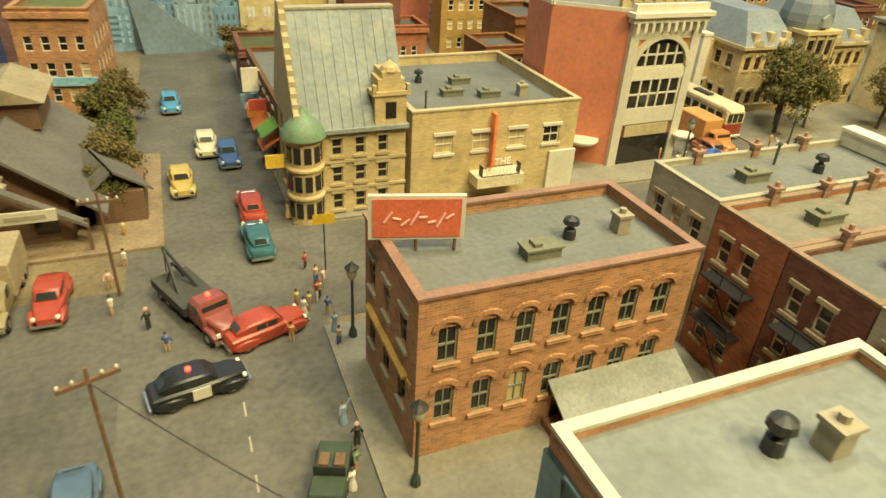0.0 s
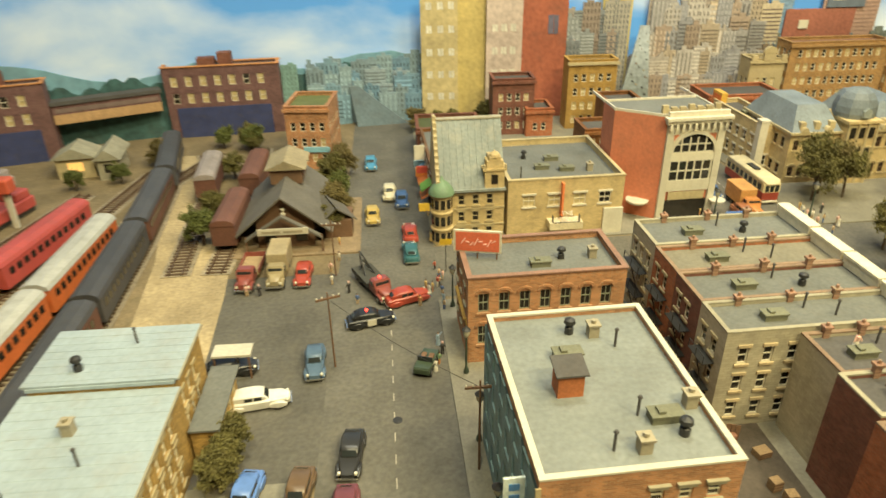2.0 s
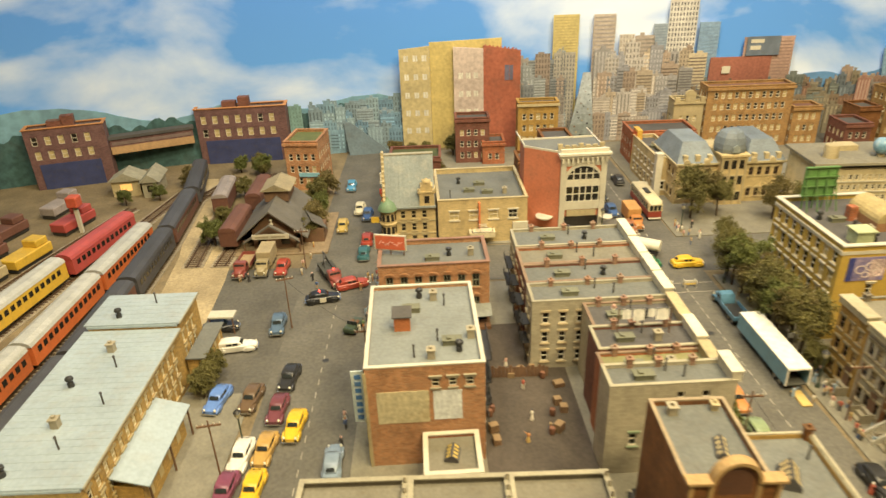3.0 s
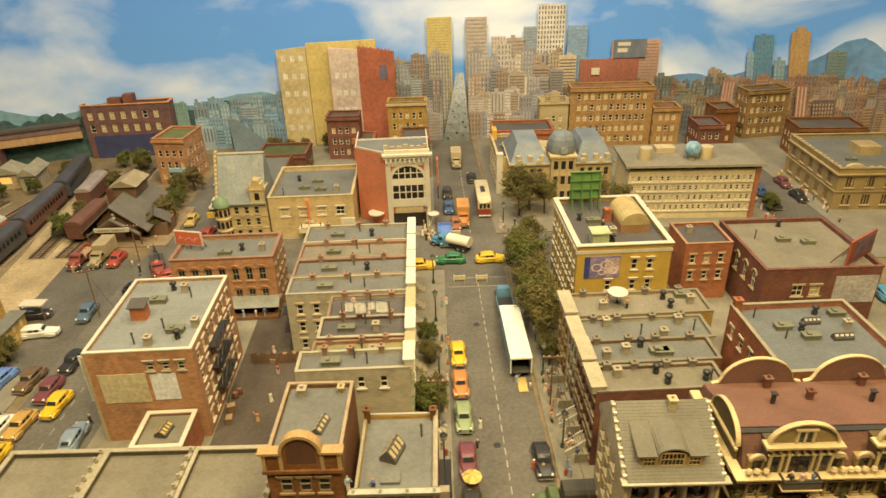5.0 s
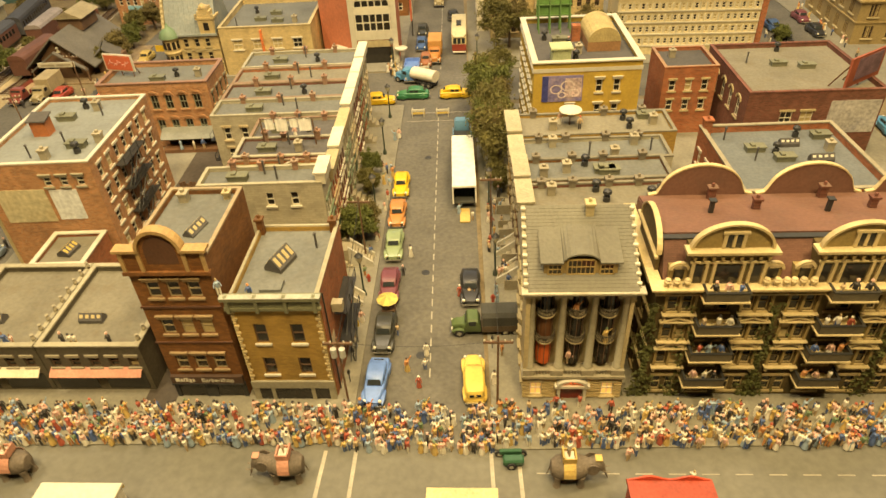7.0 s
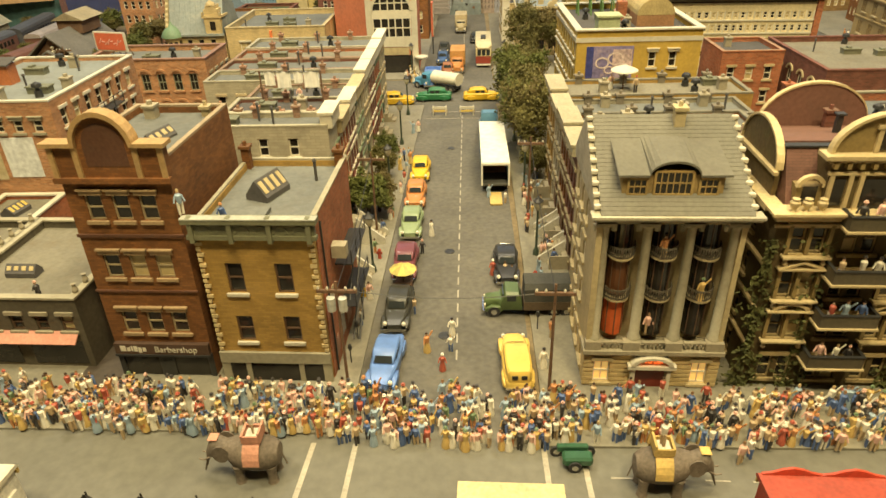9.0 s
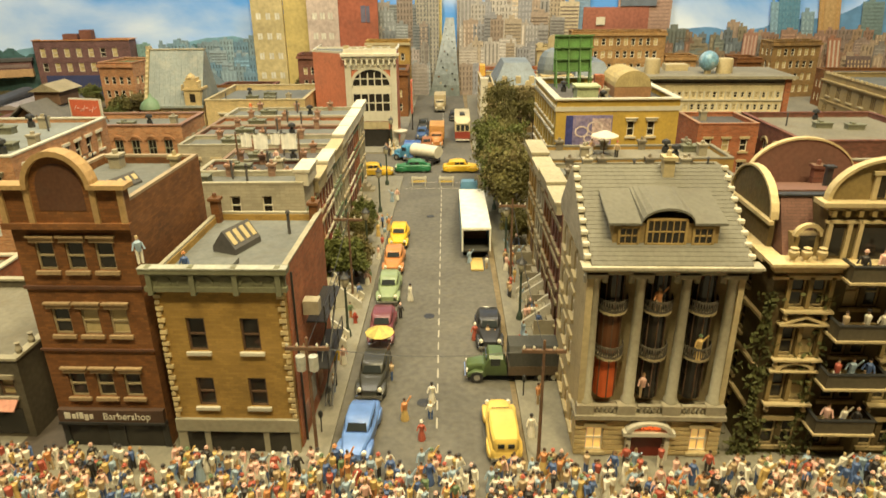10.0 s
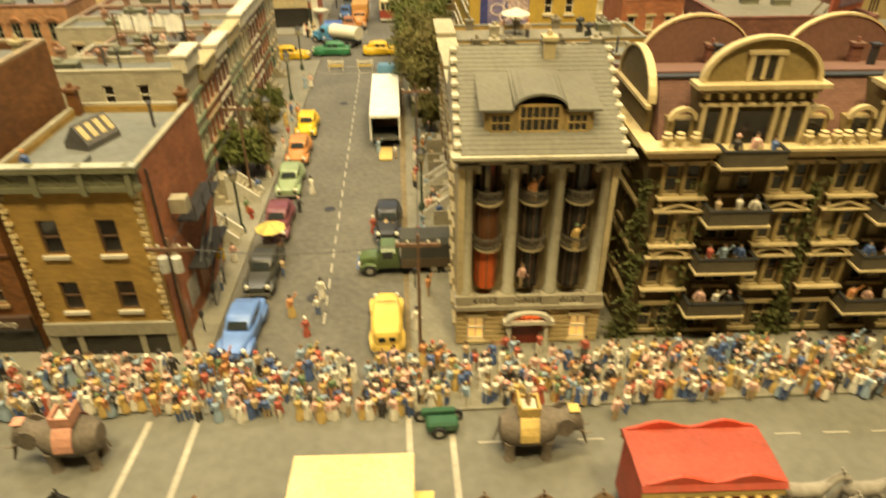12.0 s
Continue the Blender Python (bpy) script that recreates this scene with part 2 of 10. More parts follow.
def bar(bm, p, q, r=0.05, n=5, mat=0):
    """A round bar from p to q."""
    p, q = Vector(p), Vector(q)
    turn = (q - p).to_track_quat("Z", "Y")
    rings = [[bm.verts.new(c + turn @ Vector((r * math.cos(2 * math.pi * i / n), r * math.sin(2 * math.pi * i / n), 0))) for i in range(n)] for c in (p, q)]
    for i in range(n):
        bm.faces.new((rings[0][i], rings[0][(i + 1) % n], rings[1][(i + 1) % n], rings[1][i])).material_index = mat
    bm.faces.new(rings[0][::-1]).material_index = mat
    bm.faces.new(rings[1]).material_index = mat


def mesh_of(name, bm, mats, smooth=False, bevel=0.0):
    if bevel:
        bmesh.ops.bevel(bm, geom=list(bm.edges), offset=bevel, segments=1, affect="EDGES", clamp_overlap=True)
    if not smooth:
        bmesh.ops.remove_doubles(bm, verts=list(bm.verts), dist=0.0005)
    bmesh.ops.recalc_face_normals(bm, faces=list(bm.faces))
    bmesh.ops.scale(bm, vec=(S, S, S), verts=list(bm.verts))
    me = bpy.data.meshes.new(name)
    bm.to_mesh(me)
    bm.free()
    for m in mats if isinstance(mats, (list, tuple)) else [mats]:
        me.materials.append(m)
    if smooth:
        me.polygons.foreach_set("use_smooth", [True] * len(me.polygons))
        me.set_sharp_from_angle(angle=radians(40))
    return me


def part(name, bm, material, parent, label="", at=(0, 0, 0), rz=0.0, smooth=False, bevel=0.0):
    """Links a bmesh, or a ready mesh, as one mesh object under a thing or a part."""
    me = bm if isinstance(bm, bpy.types.Mesh) else mesh_of(name, bm, material, smooth, bevel)
    ob = new(name, me)
    ob.parent = parent
    ob.matrix_basis = pose(at[0] * S, at[1] * S, at[2] * S, 0, 0, rz)
    return tagged(ob, label) if label else ob


def place(x, y, z=0.0, rz=0.0):
    return pose(x * S, y * S, z * S, 0, 0, rz)


def thing(name, x, y, z, rz, label, category, group="", kind=""):
    ob = new(name)
    ob.empty_display_size = 0.01
    ob.matrix_basis = place(x, y, z, rz)
    return tagged(ob, label, category, group, kind)


def solid(name, bm, material, label, category, at=(0, 0, 0), rz=0.0, kind="", group="", smooth=False, bevel=0.0):
    """A thing that is one mesh."""
    ob = part(name, bm, material, None, "", at, rz, smooth, bevel)
    return tagged(ob, label, category, group, kind)


def boxes(*rows):
    bm = bmesh.new()
    for r in rows:
        box(bm, *r)
    return bm


# ---------------------------------------------------------------- ground
bm = boxes((-170, -60, -1.2, 140, 135, 0.0))
solid("ground", bm, DIRT, "brown scenic ground of the layout table", "ground", kind="structure")


def slab(name, x0, y0, x1, y1, z, mat, label, category, rz=0.0):
    bm = boxes((0, 0, -0.3, x1 - x0, y1 - y0, z))
    return solid(name, bm, mat, label, category, (x0, y0, 0), rz, kind="structure")


slab("road_parade", -125, -34, 125, -3.6, 0.02, PARADE, "pale worn concrete parade street along the front", "road")
slab("road_main", -6.0, -4.0, 4.7, 124, 0.024, ASPHALT, "grey asphalt main street with a dashed centre line", "road", 1.8)
slab("road_cross", -57, 54.6, 75, 66.3, 0.028, ASPHALT, "grey asphalt cross street", "road", 1.0)
slab("road_station", -57, -4, -45.6, 122, 0.032, ASPHALT, "worn grey asphalt station street", "road", 0.3)
slab("road_yard", -75, 29.9, -56.6, 61, 0.02, ASPHALT, "stained asphalt yard before the depot", "road")
slab("pavement_west", -45.5, -4.9, -5.8, 54.0, 0.17, PAVING, "tan concrete pavement round the west block", "pavement", 0.8)
slab("pavement_east", 5.0, -4.9, 56, 54.0, 0.17, PAVING, "tan concrete pavement round the east block", "pavement", 1.4)
slab("pavement_north_west", -46, 66.8, -8.2, 118, 0.17, PAVING, "tan concrete pavement of the north-west block", "pavement", 1.0)
slab("pavement_north_east", 2.6, 67.4, 53, 120, 0.17, PAVING, "tan concrete pavement of the north-east block", "pavement", 1.0)
slab("pavement_far_east", 62, 55.0, 120, 120, 0.17, PAVING, "tan concrete pavement beside the bank", "pavement", 1.0)
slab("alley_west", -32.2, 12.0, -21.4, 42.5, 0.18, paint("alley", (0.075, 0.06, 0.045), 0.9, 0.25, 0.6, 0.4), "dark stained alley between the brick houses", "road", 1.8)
# shade of the narrow gap, put into this slab's dark colour
slab("alley_shops", -23.15, -1.6, -20.55, 12.0, 0.18, MATS["alley"], "narrow alley beside the barbershop with its shade painted on the ground", "road")
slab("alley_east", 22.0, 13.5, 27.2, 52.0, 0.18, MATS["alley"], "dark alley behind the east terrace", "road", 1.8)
slab("road_far_east", 53.2, 60, 62.5, 122, 0.03, ASPHALT, "dark asphalt side street beside the bank", "road", 1.0)
slab("pavement_lot", -75, -3.6, -58.5, 30, 0.12, PAVING, "pale concrete parking apron by the warehouse", "pavement")
# ---------------------------------------------------------------- buildings
CACHE = {}


def face_frame(face, w, d):
    """Origin, direction along the wall and outward direction of a wall of a w by d block."""
    return {"S": ((0, 0), (1, 0), (0, -1), w), "E": ((w, 0), (0, 1), (1, 0), d),
            "N": ((w, d), (-1, 0), (0, 1), w), "W": ((0, d), (0, -1), (-1, 0), d)}[face]


def shell(bm, w, d, h, openings, deep=0.22, z0=0.0):
    """The outer walls of a block with a recess for every opening (face, u, z, width, height)."""
    for face in "SENW":
        (ox, oy), (ux, uy), (nx, ny), length = face_frame(face, w, d)
        holes = [(u, z, u + a, z + b) for f, u, z, a, b in openings if f == face]
        us = sorted({0.0, length, *[round(v, 3) for q in holes for v in (q[0], q[2])]})
        zs = sorted({z0, h, *[round(v, 3) for q in holes for v in (q[1], q[3])]})

        def at(u, z, k=0.0):
            return (ox + ux * u - nx * k, oy + uy * u - ny * k, z)

        for u0, u1 in zip(us, us[1:]):
            for a, b in zip(zs, zs[1:]):
                cu, cz = (u0 + u1) / 2, (a + b) / 2
                if any(q[0] < cu < q[2] and q[1] < cz < q[3] for q in holes):
                    continue
                bm.faces.new([bm.verts.new(at(*p)) for p in ((u0, a), (u1, a), (u1, b), (u0, b))])
        for q in holes:
            ring = ((q[0], q[1]), (q[2], q[1]), (q[2], q[3]), (q[0], q[3]))
            for p, r in zip(ring, ring[1:] + ring[:1]):
                bm.faces.new([bm.verts.new(c) for c in (at(*p), at(*p, deep), at(*r, deep), at(*r))])


TURN = {"S": 0, "E": 90, "N": 180, "W": 270}


def window_meshes(a, b, frame, trim, pane, style):
    """Frame, pane and trim of one window of width a and height b, shared by all windows alike."""
    key = (round(a, 2), round(b, 2), frame.name, trim.name if trim else "", pane.name, style)
    if key in CACHE:
        return CACHE[key]
    t = 0.09 if a > 0.7 else 0.07
    bm = bmesh.new()
    box(bm, 0, 0.10, 0, t, 0.19, b)
    box(bm, a - t, 0.10, 0, a, 0.19, b)
    box(bm, t, 0.10, 0, a - t, 0.19, t)
    box(bm, t, 0.10, b - t, a - t, 0.19, b)
    box(bm, t, 0.09, b * 0.5 - t / 2, a - t, 0.18, b * 0.5 + t / 2)
    if style in ("cross", "arch"):
        box(bm, a / 2 - t / 3, 0.11, t, a / 2 + t / 3, 0.17, b - t)
    fr = mesh_of("window_frame", bm, frame)
    pn = mesh_of("pane", boxes((0.02, 0.175, 0.02, a - 0.02, 0.2, b - 0.02)), pane)
    tr = None
    if trim:
        bm = bmesh.new()
        box(bm, -0.16, -0.16, -0.2, a + 0.16, 0.05, -0.01)
        if style == "sill":
            pass
        elif style == "arch":
            sl = mesh_of("sill", bm, trim)
            bm = bmesh.new()
            n, r0, r1 = 8, a / 2 + 0.02, a / 2 + 0.3
            for i in range(n):
                p = [math.pi * (i + k) / n for k in (0, 1)]
                prism(bm, [(a / 2 + r * math.cos(q), b - 0.05 + 0.8 * r * math.sin(q)) for r, q in ((r0, p[0]), (r1, p[0]), (r1, p[1]), (r0, p[1]))], -0.13, 0.05)
        elif style == "cap":
            sl = mesh_of("sill", bm, trim)
            bm = boxes((-0.16, -0.13, b + 0.01, a + 0.16, 0.05, b + 0.26), (-0.24, -0.22, b + 0.26, a + 0.24, 0.05, b + 0.36))
        else:
            sl = mesh_of("sill", bm, trim)
            bm = boxes((-0.16, -0.13, b + 0.01, a + 0.16, 0.05, b + 0.26))
        tr = [sl, mesh_of("arch_hood" if style == "arch" else "lintel", bm, trim)] if style != "sill" else [mesh_of("sill", bm, trim)]
    CACHE[key] = fr, pn, tr
    return CACHE[key]


def row(face, u0, pitch, count, z, a, b, **more):
    """A row of windows: the first one's left edge, the pitch and the number."""
    return [dict(face=face, u=u0 + pitch * i, z=z, a=a, b=b, **more) for i in range(count)]


def put_windows(root, w, d, wins, frame=FRAME_WHITE, trim=WHITE, pane=PANE, style="plain"):
    rnd = random.Random(int(w * 100 + d * 7 + len(wins)))
    for q in wins:
        (ox, oy), (ux, uy), _, _ = face_frame(q["face"], w, d)
        glass = q.get("pane", BLIND_LIT if rnd.random() < q.get("blind", 0.18) else pane)
        fr, pn, tr = window_meshes(q["a"], q["b"], q.get("frame", frame), q.get("trim", trim), glass, q.get("style", style))
        win = part("window", fr, None, root, "", (ox + ux * q["u"], oy + uy * q["u"], q["z"]), TURN[q["face"]])
        part("pane", pn, None, win)
        for m in tr or ():
            part(m.name.split(".")[0], m, None, win)


def ring(bm, w, d, z0, z1, out, thick, mat=0):
    """A rectangular ring round a block: out is how far it stands proud."""
    box(bm, -out, -out, z0, w + out, thick - out, z1, mat)
    box(bm, -out, d - thick + out, z0, w + out, d + out, z1, mat)
    box(bm, -out, thick - out, z0, thick - out, d - thick + out, z1, mat)
    box(bm, w - thick + out, thick - out, z0, w + out, d - thick + out, z1, mat)


def block(name, label, category, x, y, w, d, h, wall, roof, rz=1.8, wins=(), parapet=0.7, coping=WHITE, cope=0.09, group="town buildings", **win_kw):
    """A flat-roofed building with its south-west corner at x, y."""
    root = thing(name, x, y, 0, rz, label, category, group)
    bm = bmesh.new()
    shell(bm, w, d, h, [(q["face"], q["u"], q["z"], q["a"], q["b"]) for q in wins])
    if parapet:
        ring(bm, w, d, h, h + parapet, 0.0, 0.3)
    part("wall", bm, wall, root)
    part("roof", boxes((0.28 if parapet else -0.1, 0.28 if parapet else -0.1, h - 0.25, w - 0.28 if parapet else w + 0.1, d - 0.28 if parapet else d + 0.1, h + 0.02)), roof, root)
    if coping and parapet:
        bm = bmesh.new()
        ring(bm, w, d, h + parapet, h + parapet + 0.14, cope, 0.3 + 2 * cope)
        part("coping", bm, coping, root)
    put_windows(root, w, d, list(wins), **win_kw)
    return root


def vent(root, x, y, z, kind=0):
    bm = bmesh.new()
    if kind == 0:
        lathe(bm, 0, 0, [(0.32, 0), (0.3, 0.5), (0.16, 0.6), (0.16, 0.8), (0.42, 0.85), (0.36, 1.1), (0.05, 1.25)], 10)
    elif kind == 1:
        tube(bm, 0, 0, 0, 1.3, 0.09, 0.09, 7)
        tube(bm, 0, 0, 1.3, 1.45, 0.16, 0.1, 7)
    elif kind == 2:
        box(bm, -0.9, -0.45, 0, 0.9, 0.45, 0.5)
        box(bm, -0.98, -0.53, 0.5, 0.98, 0.53, 0.62)
        box(bm, -0.5, -0.3, 0.62, -0.1, 0.3, 0.8)
    elif kind == 3:
        box(bm, -0.35, -0.35, 0, 0.35, 0.35, 0.9)
        box(bm, -0.43, -0.43, 0.9, 0.43, 0.43, 1.05)
        tube(bm, 0, 0, 1.05, 1.3, 0.18, 0.18, 8)
    part("roof_vent", bm, [IRON, ROOF_DARK, ROOF_BLUE, STONE][kind] if kind != 2 else paint("vent_green_grey", (0.17, 0.17, 0.11), 0.7), root, "", (x, y, z), 0, bevel=0)


def chimney(root, x, y, z, h=1.4, mat=None, a=0.5, b=0.5):
    bm = boxes((-a / 2, -b / 2, -0.1, a / 2, b / 2, h), (-a / 2 - 0.1, -b / 2 - 0.1, h, a / 2 + 0.1, b / 2 + 0.1, h + 0.18))
    tube(bm, 0, 0, h + 0.18, h + 0.45, 0.14, 0.12, 7)
    part("chimney", bm, mat or B_RED, root, "", (x, y, z))


def skylight(root, x, y, z, a=1.6, b=0.9, rz=0.0, glass=None, peak=0.85):
    bm = bmesh.new()
    prism(bm, [(-b / 2, 0), (b / 2, 0), (b / 2, 0.35), (0, peak), (-b / 2, 0.35)], -a / 2, a / 2, "x")
    sk = part("skylight", bm, ROOF_DARK, root, "", (x, y, z), rz)
    n = 4
    for side in (-1, 1):
        for i in range(n):
            u0 = -a / 2 + a * (i + 0.22) / n
            u1 = -a / 2 + a * (i + 0.78) / n
            bm = bmesh.new()
            p0, p1 = (side * (b / 2 - 0.14), 0.35 + (peak - 0.35) * 0.28 / b), (side * 0.12, peak - (peak - 0.35) * 0.24 / b)
            vs = [(u0, *p0), (u1, *p0), (u1, *p1), (u0, *p1)]
            lo = [bm.verts.new(v) for v in vs]
            hi = [bm.verts.new((v[0], v[1] + side * 0.02, v[2] + 0.03)) for v in vs]
            bm.faces.new(lo)
            bm.faces.new(hi)
            for k in range(4):
                bm.faces.new((lo[k], lo[(k + 1) % 4], hi[(k + 1) % 4], hi[k]))
            part("pane", bm, glass or BLIND_LIT, sk)


def sign_board(root, name, x0, z0, x1, z1, y, mat, label="", deep=0.12, face="S", w=0, d=0):
    """A flat board on a wall."""
    (ox, oy), (ux, uy), _, _ = face_frame(face, w, d)
    bm = boxes((0, -deep, 0, x1 - x0, 0.0, z1 - z0))
    return part(name, bm, mat, root, label, (ox + ux * x0, oy + uy * x0, z0), TURN[face])


# --- yellow brick corner building
root = block("corner_building", "yellow brick corner building with a green cornice and quoins", "building", -13.9, -0.1, 6.5, 9.2, 10.3, B_YELLOW, ROOF_GREY, 0,
             row("S", 1.35, 2.75, 2, 3.05, 0.95, 1.75, style="sill", blind=0) + row("S", 1.35, 2.75, 2, 6.4, 0.95, 1.9, style="sill", blind=0), parapet=0.4, coping=GREY_WALL, cope=-0.04, frame=FRAME_BROWN)
E_SIDE = boxes((6.502, 0.35, 0, 6.58, 9.2, 10.8))
part("side_wall", E_SIDE, B_RED, root, "red brick side wall")
part("side_coping", boxes((6.34, 0.3, 10.86, 6.62, 9.3, 10.96)), GREY_WALL, root)
CORNICE = paint("green_cornice", (0.17, 0.17, 0.1), 0.6, 0.15)
bm = boxes((-0.25, -0.35, 9.9, 6.75, 0.0, 10.15), (-0.15, -0.25, 10.15, 6.65, 0.1, 10.9), (-0.35, -0.5, 10.9, 6.85, 0.2, 11.15))
for i in range(4):
    x = 0.0 + i * 2.1
    box(bm, x - 0.05, -0.45, 9.75, x + 0.2, -0.1, 11.25)
for i in range(6):
    for k in range(6):
        p = [math.pi * (k + j) / 6 for j in (0, 1)]
        prism(bm, [(0.72 + i * 1.03 + r * math.cos(q), 10.3 + r * math.sin(q)) for r, q in ((0.3, p[0]), (0.42, p[0]), (0.42, p[1]), (0.3, p[1]))], -0.3, -0.2)
part("cornice", bm, CORNICE, root, "weathered green metal cornice")
part("cornice_cap", boxes((-0.36, -0.52, 11.15, 6.86, 0.0, 11.22)), paint("worn_zinc", (0.4, 0.4, 0.32), 0.6), root)
PALE_Q = paint("pale_quoin", (0.6, 0.47, 0.24), 0.75)
for side, x in (("w", 0), ("e", 6.12)):
    for i in range(22):
        z = 2.4 + i * 0.335
        long = 0.36 if i % 2 else 0.22
        x0 = x if side == "w" else x + 0.38 - long
        part("quoin", boxes((x0, -0.12, z, x0 + long, 0.0, z + 0.2)), PALE_Q, root)
for a, b in ((-0.05, 0.45), (6.05, 6.55), (1.4, 1.7), (4.6, 4.9)):
    part("shop_pillar", boxes((a, -0.14, 0, b, 0, 1.545)), GREY_WALL, root, "grey painted shop pillar")
part("shop_fascia", boxes((-0.05, -0.2, 1.55, 6.55, 0.0, 2.3)), GREY_WALL, root, "grey painted fascia")
for a, b in ((0.45, 1.4), (1.7, 4.6), (4.9, 6.05)):
    part("shop_window", boxes((a, -0.07, 0.05, b, -0.03, 1.56)), PANE, root)
skylight(root, 2.8, 4.6, 10.3, 2.2, 1.5, 70, peak=1.3)
vent(root, 5.2, 6.6, 10.3, 1)
chimney(root, 0.3, 8.6, 10.3, 1.4, B_BROWN)
chimney(root, 6.2, 8.8, 10.3, 1.1, B_BROWN)
part("roof_hatch", boxes((2.0, 1.2, 10.3, 3.6, 2.4, 10.6)), ROOF_GREY, root)

# --- tall brown building with an arched pediment
DULL_FRAME = gloss("dull_cream_frame", (0.36, 0.29, 0.17), 0.5)
root = block("barbershop_building", "tall brown brick building with an arched pediment and a barbershop", "building", -20.47, 0.2, 6.3, 9.2, 13.8, B_BROWN, ROOF_GREY, 0,
             row("S", 1.0, 1.6, 3, 3.35, 1.0, 1.5, style="cap", frame=DULL_FRAME, blind=0.0) + row("S", 1.0, 1.6, 3, 7.15, 1.0, 1.5, style="cap", frame=DULL_FRAME, blind=0.15) + row("S", 1.0, 1.6, 3, 10.75, 1.0, 1.5, style="cap", frame=DULL_FRAME, blind=0.0),
             parapet=0.4, coping=paint("tan_cope", (0.34, 0.26, 0.16), 0.8), cope=0.0, trim=paint("tan_stone", (0.36, 0.25, 0.13), 0.8))
root.scale = (0.93, 1.0, 1.0)
part("pediment", boxes((-0.2, -0.35, 13.0, 6.5, 0.0, 13.3), (-0.08, -0.15, 13.3, 6.38, 0.35, 15.0)), B_BROWN, root)
bm = bmesh.new()
prism(bm, [(3.15 + 1.55 * math.cos(math.pi * i / 14), 15.0 + 1.6 * math.sin(math.pi * i / 14)) for i in range(15)], -0.15, 0.35)
part("arched_gable", bm, B_BROWN, root)
bm = bmesh.new()
prism(bm, [(3.15 + 1.2 * math.cos(math.pi * i / 14), 14.2 + (0.8 + 1.2 * math.sin(math.pi * i / 14))) for i in range(15)] + [(1.95, 13.9), (4.35, 13.9)], -0.17, -0.152)
part("arched_panel", bm, paint("dark_belt", (0.1, 0.042, 0.02), 0.8), root)
OCHRE_TRIM = paint("ochre_trim", (0.4, 0.26, 0.11), 0.7)
bm = bmesh.new()
for i in range(14):
    p = [math.pi * (i + k) / 14 for k in (0, 1)]
    prism(bm, [(3.15 + r * math.cos(q), 15.0 + 1.03 * r * math.sin(q)) for r, q in ((1.52, p[0]), (1.78, p[0]), (1.78, p[1]), (1.52, p[1]))], -0.4, 0.4)
part("arched_cap", bm, OCHRE_TRIM, root, "ochre arched cap")
part("pediment_cap", boxes((-0.35, -0.45, 15.0, 1.45, 0.45, 15.22)), OCHRE_TRIM, root)
part("pediment_cap", boxes((4.85, -0.45, 15.0, 6.65, 0.45, 15.22)), OCHRE_TRIM, root)
for x in (-0.1, 1.3, 4.7, 6.1):
    part("pediment_pier", boxes((x, -0.28, 13.3, x + 0.3, -0.15, 15.0)), OCHRE_TRIM, root)
part("belt", boxes((-0.08, -0.12, 9.75, 6.38, 0, 9.92)), MATS["dark_belt"], root)
part("belt", boxes((-0.08, -0.12, 6.2, 6.38, 0, 6.32)), MATS["dark_belt"], root)
for a, b in ((0, 0.35), (5.95, 6.3), (2.7, 3.7)):
    part("shop_pillar", boxes((a, -0.12, 0, b, 0, 1.745)), IRON, root)
part("shop_lintel", boxes((0, -0.35, 1.75, 6.3, 0, 1.9)), IRON, root)
for a, b in ((0.35, 2.7), (3.7, 5.95)):
    part("shop_window", boxes((a, -0.05, 0.05, b, -0.02, 1.76)), PANE, root)
SIGN = part("sign", boxes((0.05, -0.3, 1.9, 6.25, 0.0, 2.65)), paint("sign_brown", (0.09, 0.05, 0.03), 0.7), root, "dark sign board with pale lettering")
BARBER = SIGN
skylight(root, 4.0, 4.0, 13.6, 2.0, 1.0, 75)
chimney(root, 5.2, 8.3, 13.6, 0.7, CREAM)
vent(root, 1.6, 8.0, 13.6, 3)

# --- low shops west of it
SHOP_WALL = paint("dark_shop_stone", (0.1, 0.085, 0.055), 0.85, 0.25, 0.8, 0.35)
for i, (x0, x1, lab) in enumerate(((-31.0, -22.6, "low grey shop with a balustrade and a striped awning"), (-39.6, -31.1, "low tan shop with a balustraded roof edge"), (-49.0, -39.8, "low tan corner shop with a ribbed roof edge"))):
    w = x1 - x0
    root = block("shop", lab, "shop", x0, 0.8, w, 10.4, 4.6, SHOP_WALL, ROOF_TAN, 0, row("S", 0.7, 1.6, int(w / 1.6) - 0, 2.9, 0.8, 1.1), parapet=0.55, coping=GREY_WALL, group="low shops", trim=STONE, frame=FRAME_BROWN)
    for k in range(9):
        bm = bmesh.new()
        lathe(bm, 0, 0, [(0.14, 0), (0.2, 0.2), (0.1, 0.45), (0.16, 0.6)], 8)
        part("urn", bm, STONE, root, "", (w - 0.15, 0.6 + k * 1.15, 5.29))
    AWN = [paint("awning_pink", (0.6, 0.28, 0.2), 0.8), paint("awning_white", (0.7, 0.62, 0.45), 0.8), paint("awning_tan", (0.4, 0.3, 0.18), 0.8)][i]
    bm = bmesh.new()
    prism(bm, [(-0.7, 2.35), (-0.66, 2.27), (0, 2.75), (0, 2.85)], 0.4, w - 0.4, "x")
    part("awning", bm, AWN, root)
    part("shop_window", boxes((0.4, -0.04, 0.4, w * 0.45, -0.01, 2.1)), PANE, root)
    part("shop_window", boxes((w * 0.55, -0.04, 0.4, w - 0.4, -0.01, 2.1)), PANE, root)
    skylight(root, w * 0.35, 3.6, 4.6, 2.0, 0.9)

